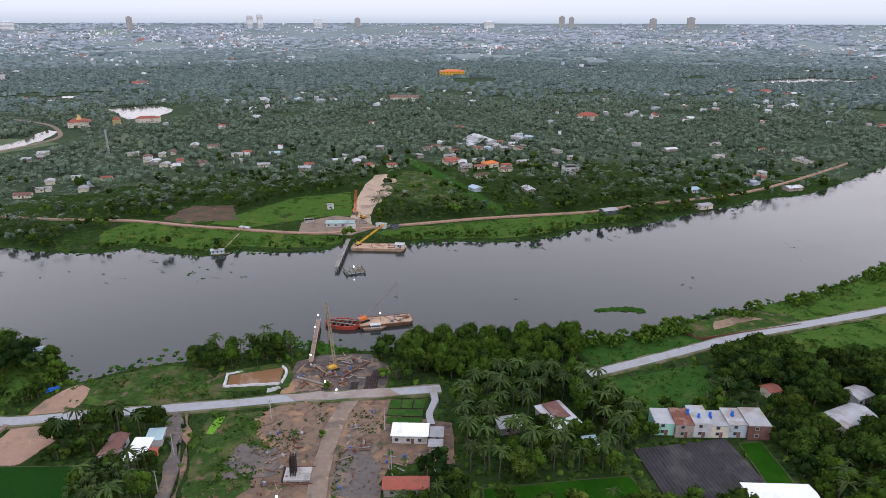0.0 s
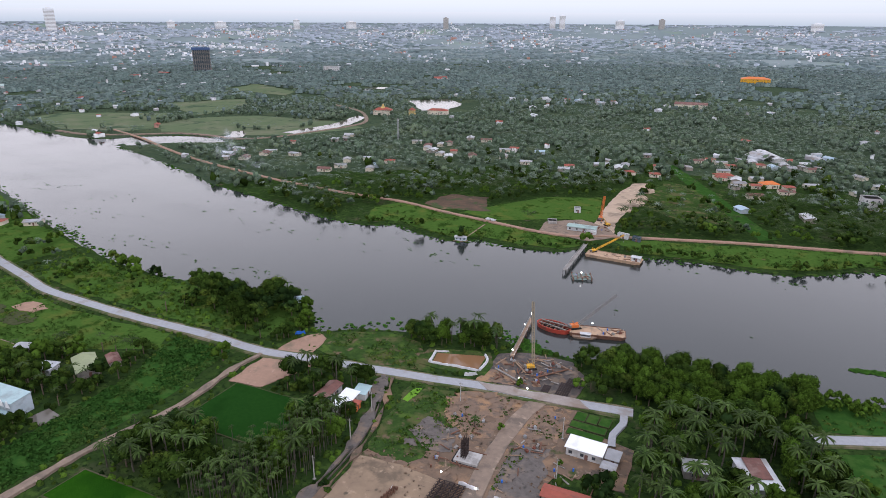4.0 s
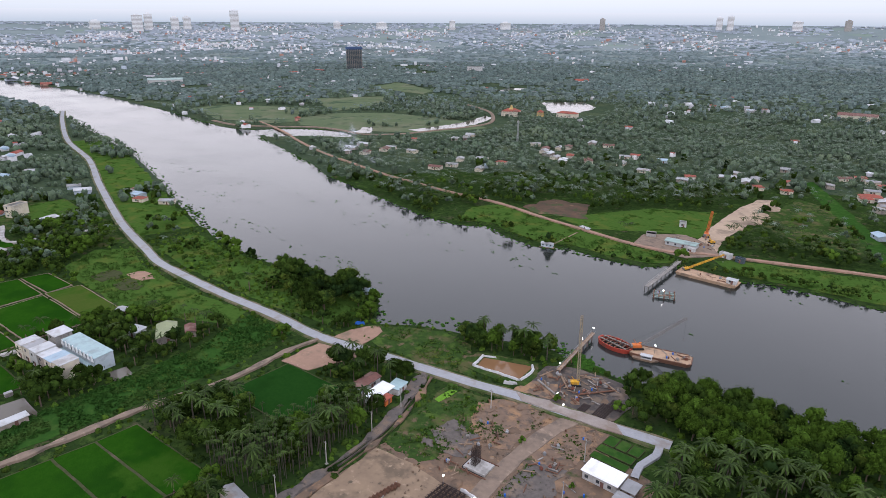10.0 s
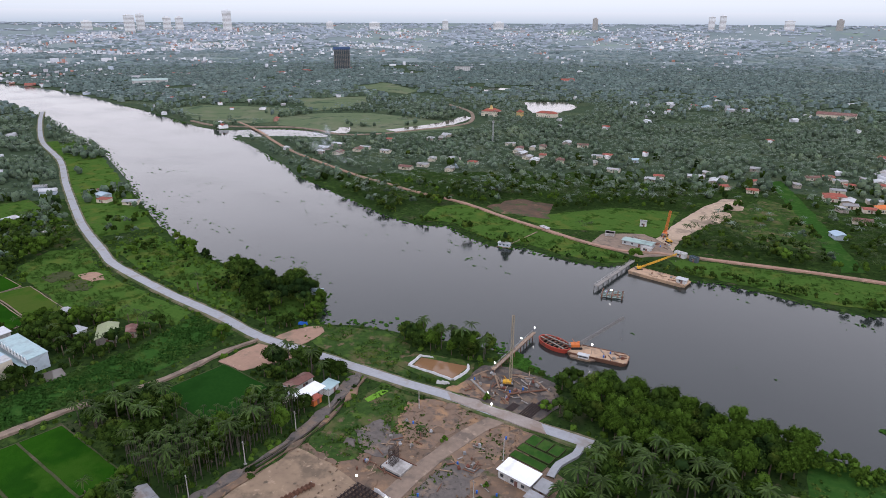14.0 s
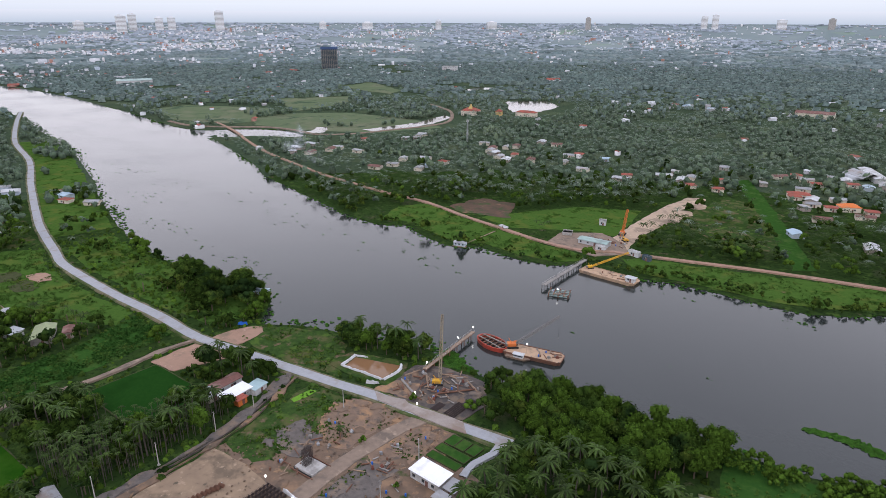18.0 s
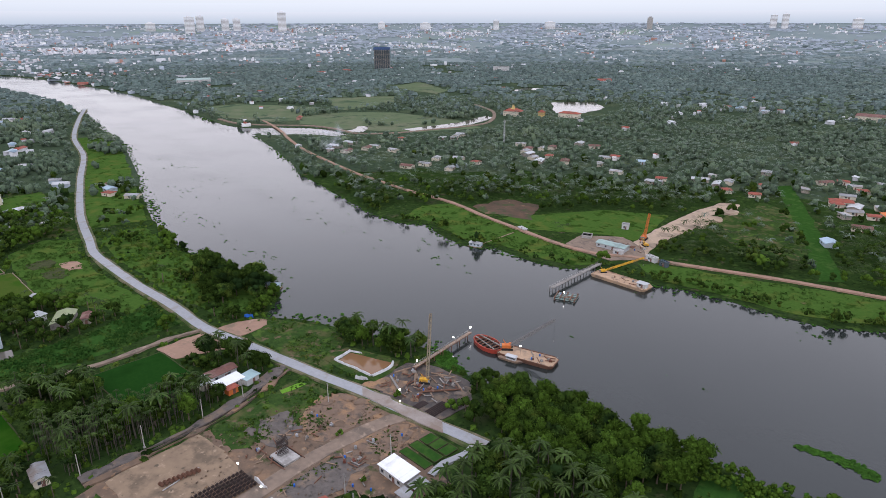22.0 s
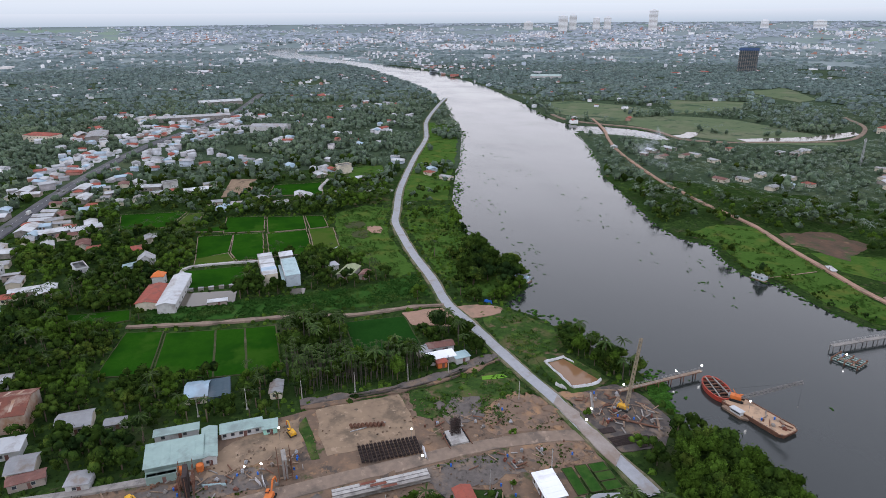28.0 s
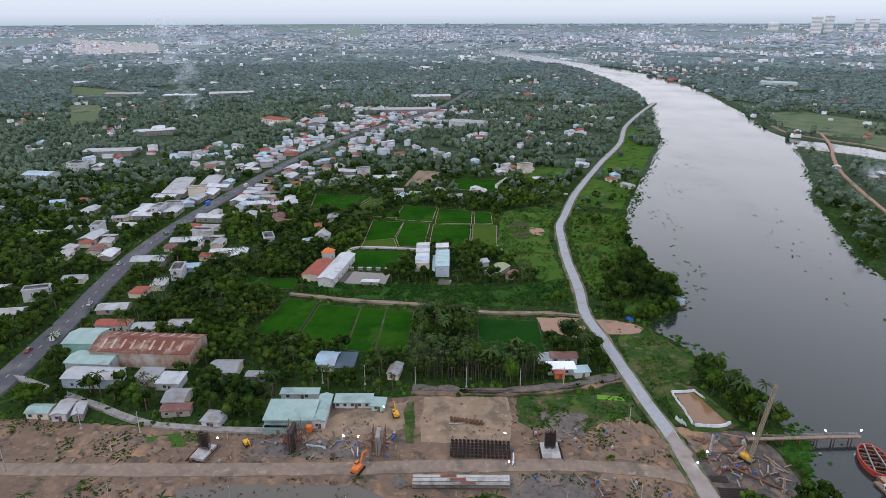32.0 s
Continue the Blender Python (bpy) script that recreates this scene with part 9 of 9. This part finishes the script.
def litter():
    r = np.random.default_rng(14)
    n = 3600
    x, y = r.uniform(-80, -8, n), r.uniform(-50, 205, n)
    site = [p for p in OPEN[:60] if inside(p, [-40], [120])[0] or inside(p, [-40], [30])[0]]
    ok = np.zeros(n, bool)
    for p in site:
        ok |= inside(p, x, y)
    line = spline([(-34, 204), (-37, 190), (-38, 166), (-36, 140), (-35, 125), (-32, 94), (-28, 39), (-25, -16), (-22, -80)], 6)
    ok &= (away(line, x, y) > 3.6) & (fbm(x, y, 11, 3.3) > 0.02)
    x, y = x[ok], y[ok]
    spread("spoil_clods", [lump(k) for k in (1, 2, 3)], x, y, r.uniform(0.2, 0.8, len(x)), M_DIRT, "clods and rubble strewn over the building site", "rubble", seed=3, z=np.full(len(x), 0.22))
    n = 16000
    x, y = r.uniform(-340, -48, n), r.uniform(110, 240, n)
    wild = inside([(-330, 236), (-240, 229), (-170, 236), (-152, 217), (-158, 200), (-268, 197)], x, y) | inside([(-345, 178), (-330, 196), (-250, 182), (-192, 174), (-240, 148), (-330, 155)], x, y)
    wild |= inside([(-77, 152), (-83, 196), (-66, 196), (-56, 180), (-58, 160)], x, y) | inside([(-135, 200), (-143, 212), (-112, 228), (-95, 226), (-78, 206)], x, y) | inside([(-195, 183), (-164, 183), (-163, 106), (-170, 45), (-186, 45), (-185, 150)], x, y)
    wild &= fbm(x, y, 10, 2.2) > -0.12
    x, y = x[wild], y[wild]
    x2, y2 = r.uniform(-230, 135, 7000), r.uniform(362, 450, 7000)
    w2 = (inside([(-213, 372), (-140, 366), (-64, 384), (-66, 394), (-137, 405), (-212, 424)], x2, y2) | inside([(-46, 404), (6, 391), (62, 398), (130, 430), (108, 448), (10, 422)], x2, y2)) & (fbm(x2, y2, 10, 2.2) > -0.1)
    x3, y3 = r.uniform(55, 270, 6000), r.uniform(198, 345, 6000)
    w3 = (inside([(56, 251), (98, 254), (112, 246), (60, 229)], x3, y3) | inside([(58, 216), (106, 231), (102, 210), (66, 199)], x3, y3) | inside([(133, 250), (220, 280), (270, 290), (182, 234), (143, 234)], x3, y3) | inside([(150, 284), (250, 340), (270, 330), (168, 272)], x3, y3)) & (fbm(x3, y3, 10, 2.2) > -0.15)
    x, y = np.concatenate([x, x2[w2], x3[w3]]), np.concatenate([y, y2[w2], y3[w3]])
    spread("grass_tufts", [lump(k, 7) for k in (4, 5, 6)], x, y, r.uniform(0.4, 1.3, len(x)), M_MEADOW, "tufts of tall grass and weeds on the meadows", "grass", seed=4, z=np.full(len(x), 0.1))
    # weeds and low bushes on the building site
    n = 15000
    x, y = r.uniform(-84, -4, n), r.uniform(-40, 206, n)
    thick = fbm(x, y, 14, 7.7) + 0.5 * fbm(x, y, 5, 1.7)
    weedy = inside([(-77, 152), (-83, 198), (-60, 200), (-50, 180), (-50, 158)], x, y)
    ok = inside(SITE, x, y) | weedy
    ok &= thick > np.where(weedy, -0.02, np.where(y < 60, 0.22, 0.34))
    ok &= away(line, x, y) > 4.2
    ok &= ~inside([(-75, 117), (-77, 149), (-62, 150), (-47, 148), (-47, 118)], x, y) & ~inside([(-68, 96), (-72, 111), (-50, 110), (-40, 64), (-58, 62)], x, y) & ~inside([(-24, 44), (-25, 110), (-8, 110), (-8, 44)], x, y)
    x, y = x[ok], y[ok]
    tall = r.uniform(0, 1, len(x)) < 0.25
    spread("site_weeds", [lump(k, 6) for k in (7, 8, 9)], x[~tall], y[~tall], r.uniform(0.3, 0.95, (~tall).sum()), M_SCRUB, "weeds and grass tufts over the building site", "weeds", seed=24, z=np.full((~tall).sum(), 0.14))
    spread("site_scrub", [lump(k, 6) for k in (7, 8, 9)], x[tall], y[tall], r.uniform(0.4, 1.3, tall.sum()), M_LEAF_LIGHT, "green scrub growing over the building site", "weeds", seed=25, z=np.full(tall.sum(), 0.14))
    # lush weeds along the canal
    x, y = r.uniform(-196, -160, 5200), r.uniform(44, 186, 5200)
    ok = inside([(-195, 183), (-164, 183), (-160, 150), (-163, 106), (-170, 45), (-186, 45), (-184, 100), (-185, 150)], x, y) & (fbm(x, y, 9, 3.2) > -0.2)
    spread("canal_weeds", [lump(k, 7) for k in (7, 8, 9)], x[ok], y[ok], r.uniform(0.6, 1.7, ok.sum()), M_CANAL, "thick dark green weeds filling a canal", "weeds", seed=26, z=np.full(ok.sum(), 0.1))
    # lone bushes and palms on the site
    x, y = np.array([-44, -68, -72, -64, -40.5, -23, -17, -70.0]), np.array([211, 160, 172, 186, 181, 218, 172, 190])
    spread("site_bushes", T_BROAD, x, y, np.array([0.45, 0.3, 0.3, 0.35, 0.4, 0.75, 0.3, 0.3]), M_LEAF_LIGHT, "scattered light green bushes on the site", "bushes", seed=5, z=np.full(8, 0.1), smooth=True)


litter()


# water tanks on the roofs of the terrace
for i, (tx, ty) in enumerate(((86.2, 185.5), (90.4, 186.4), (98.2, 187), (83.5, 188.2))):
    bm = bmesh.new()
    bmesh.ops.create_cone(bm, cap_ends=True, segments=12, radius1=0.45, radius2=0.45, depth=1.0, matrix=Matrix.Translation((tx, ty, 6.55)))
    bmesh.ops.create_cone(bm, cap_ends=True, segments=12, radius1=0.45, radius2=0.15, depth=0.2, matrix=Matrix.Translation((tx, ty, 7.15)))
    box(bm, tx, ty, 4.9, 1.0, 1.0, 1.0)
    tagged(part("roof_tank", bm, M_BLUETARP), "blue water tank on a stand on a terrace roof", "tank", "roof tanks")


# thin smoke over two fires
M_SMOKE = bpy.data.materials.new("thin smoke")
M_SMOKE.use_nodes = True
sn = M_SMOKE.node_tree
sb = sn.nodes["Principled BSDF"]
sb.inputs["Base Color"].default_value = (0.8, 0.84, 0.9, 1)
sb.inputs["Roughness"].default_value = 1
sb.inputs["Specular IOR Level"].default_value = 0
sg = sn.nodes.new("ShaderNodeNewGeometry")
sz = sn.nodes.new("ShaderNodeTexNoise")
sz.inputs["Scale"].default_value = 0.05
sz.inputs["Detail"].default_value = 5
sr = sn.nodes.new("ShaderNodeMapRange")
sr.inputs["From Min"].default_value, sr.inputs["From Max"].default_value = 0.25, 0.75
sr.inputs["To Max"].default_value = 0.42
sn.links.new(sg.outputs["Position"], sz.inputs["Vector"])
sn.links.new(sz.outputs["Fac"], sr.inputs["Value"])
sb.inputs["Base Color"].default_value = (0.86, 0.91, 0.98, 1)
st = sn.nodes.new("ShaderNodeBsdfTranslucent")
st.inputs["Color"].default_value = (0.86, 0.91, 0.98, 1)
sh = sn.nodes.new("ShaderNodeBsdfTransparent")
sa, sm = sn.nodes.new("ShaderNodeMixShader"), sn.nodes.new("ShaderNodeMixShader")
sn.links.new(sb.outputs[0], sa.inputs[1])
sn.links.new(st.outputs[0], sa.inputs[2])
su = sn.nodes.new("ShaderNodeUVMap")
sd = sn.nodes.new("ShaderNodeVectorMath")
sd.operation = "DISTANCE"
sd.inputs[1].default_value = (0.5, 0.5, 0)
sf = sn.nodes.new("ShaderNodeMapRange")
sf.interpolation_type = "SMOOTHSTEP"
sf.inputs["From Min"].default_value, sf.inputs["From Max"].default_value = 0.48, 0.0
sx = sn.nodes.new("ShaderNodeMath")
sx.operation = "MULTIPLY"
sn.links.new(su.outputs[0], sd.inputs[0])
sn.links.new(sd.outputs["Value"], sf.inputs["Value"])
sn.links.new(sf.outputs[0], sx.inputs[0])
sn.links.new(sr.outputs[0], sx.inputs[1])
sn.links.new(sx.outputs[0], sm.inputs[0])
sn.links.new(sh.outputs[0], sm.inputs[1])
sn.links.new(sa.outputs[0], sm.inputs[2])
sn.links.new(sm.outputs[0], sn.nodes["Material Output"].inputs["Surface"])


def smoke(x, y, drift, h, n, size, width, seed, label):
    """Many small thin puffs leaning with the wind, wider with height."""
    r = np.random.default_rng(seed)
    u = r.uniform(0, 1, n) ** 1.4
    w = width * (0.15 + 0.85 * u)
    px, py = x + drift[0] * u + r.normal(0, 0.5, n) * w, y + drift[1] * u + r.normal(0, 0.5, n) * w
    ob = spread("smoke", [crown_quads(1, 0, 0.01, 0.01, 2.0, 1, seed + k) for k in range(6)], px, py, size * (0.5 + 0.8 * u), M_SMOKE, label, "smoke", seed=seed, z=2 + h * u + r.normal(0, 0.2, n) * size)
    uv = ob.data.uv_layers.new(name="puff")
    uv.data.foreach_set("uv", np.tile(np.array((0, 0, 1, 0, 1, 1, 0, 1), np.float32), len(ob.data.polygons)))


smoke(-391, 468, (-95, 38), 16, 26, 13.0, 24, 3, "thin bluish smoke drifting from a small fire")
smoke(-840, -308, (-20, -10), 130, 34, 34.0, 60, 4, "pale smoke column rising from a distant fire")
smoke(-826, -300, (-8, -5), 34, 9, 20.0, 24, 5, "dense white smoke at the foot of a distant fire")
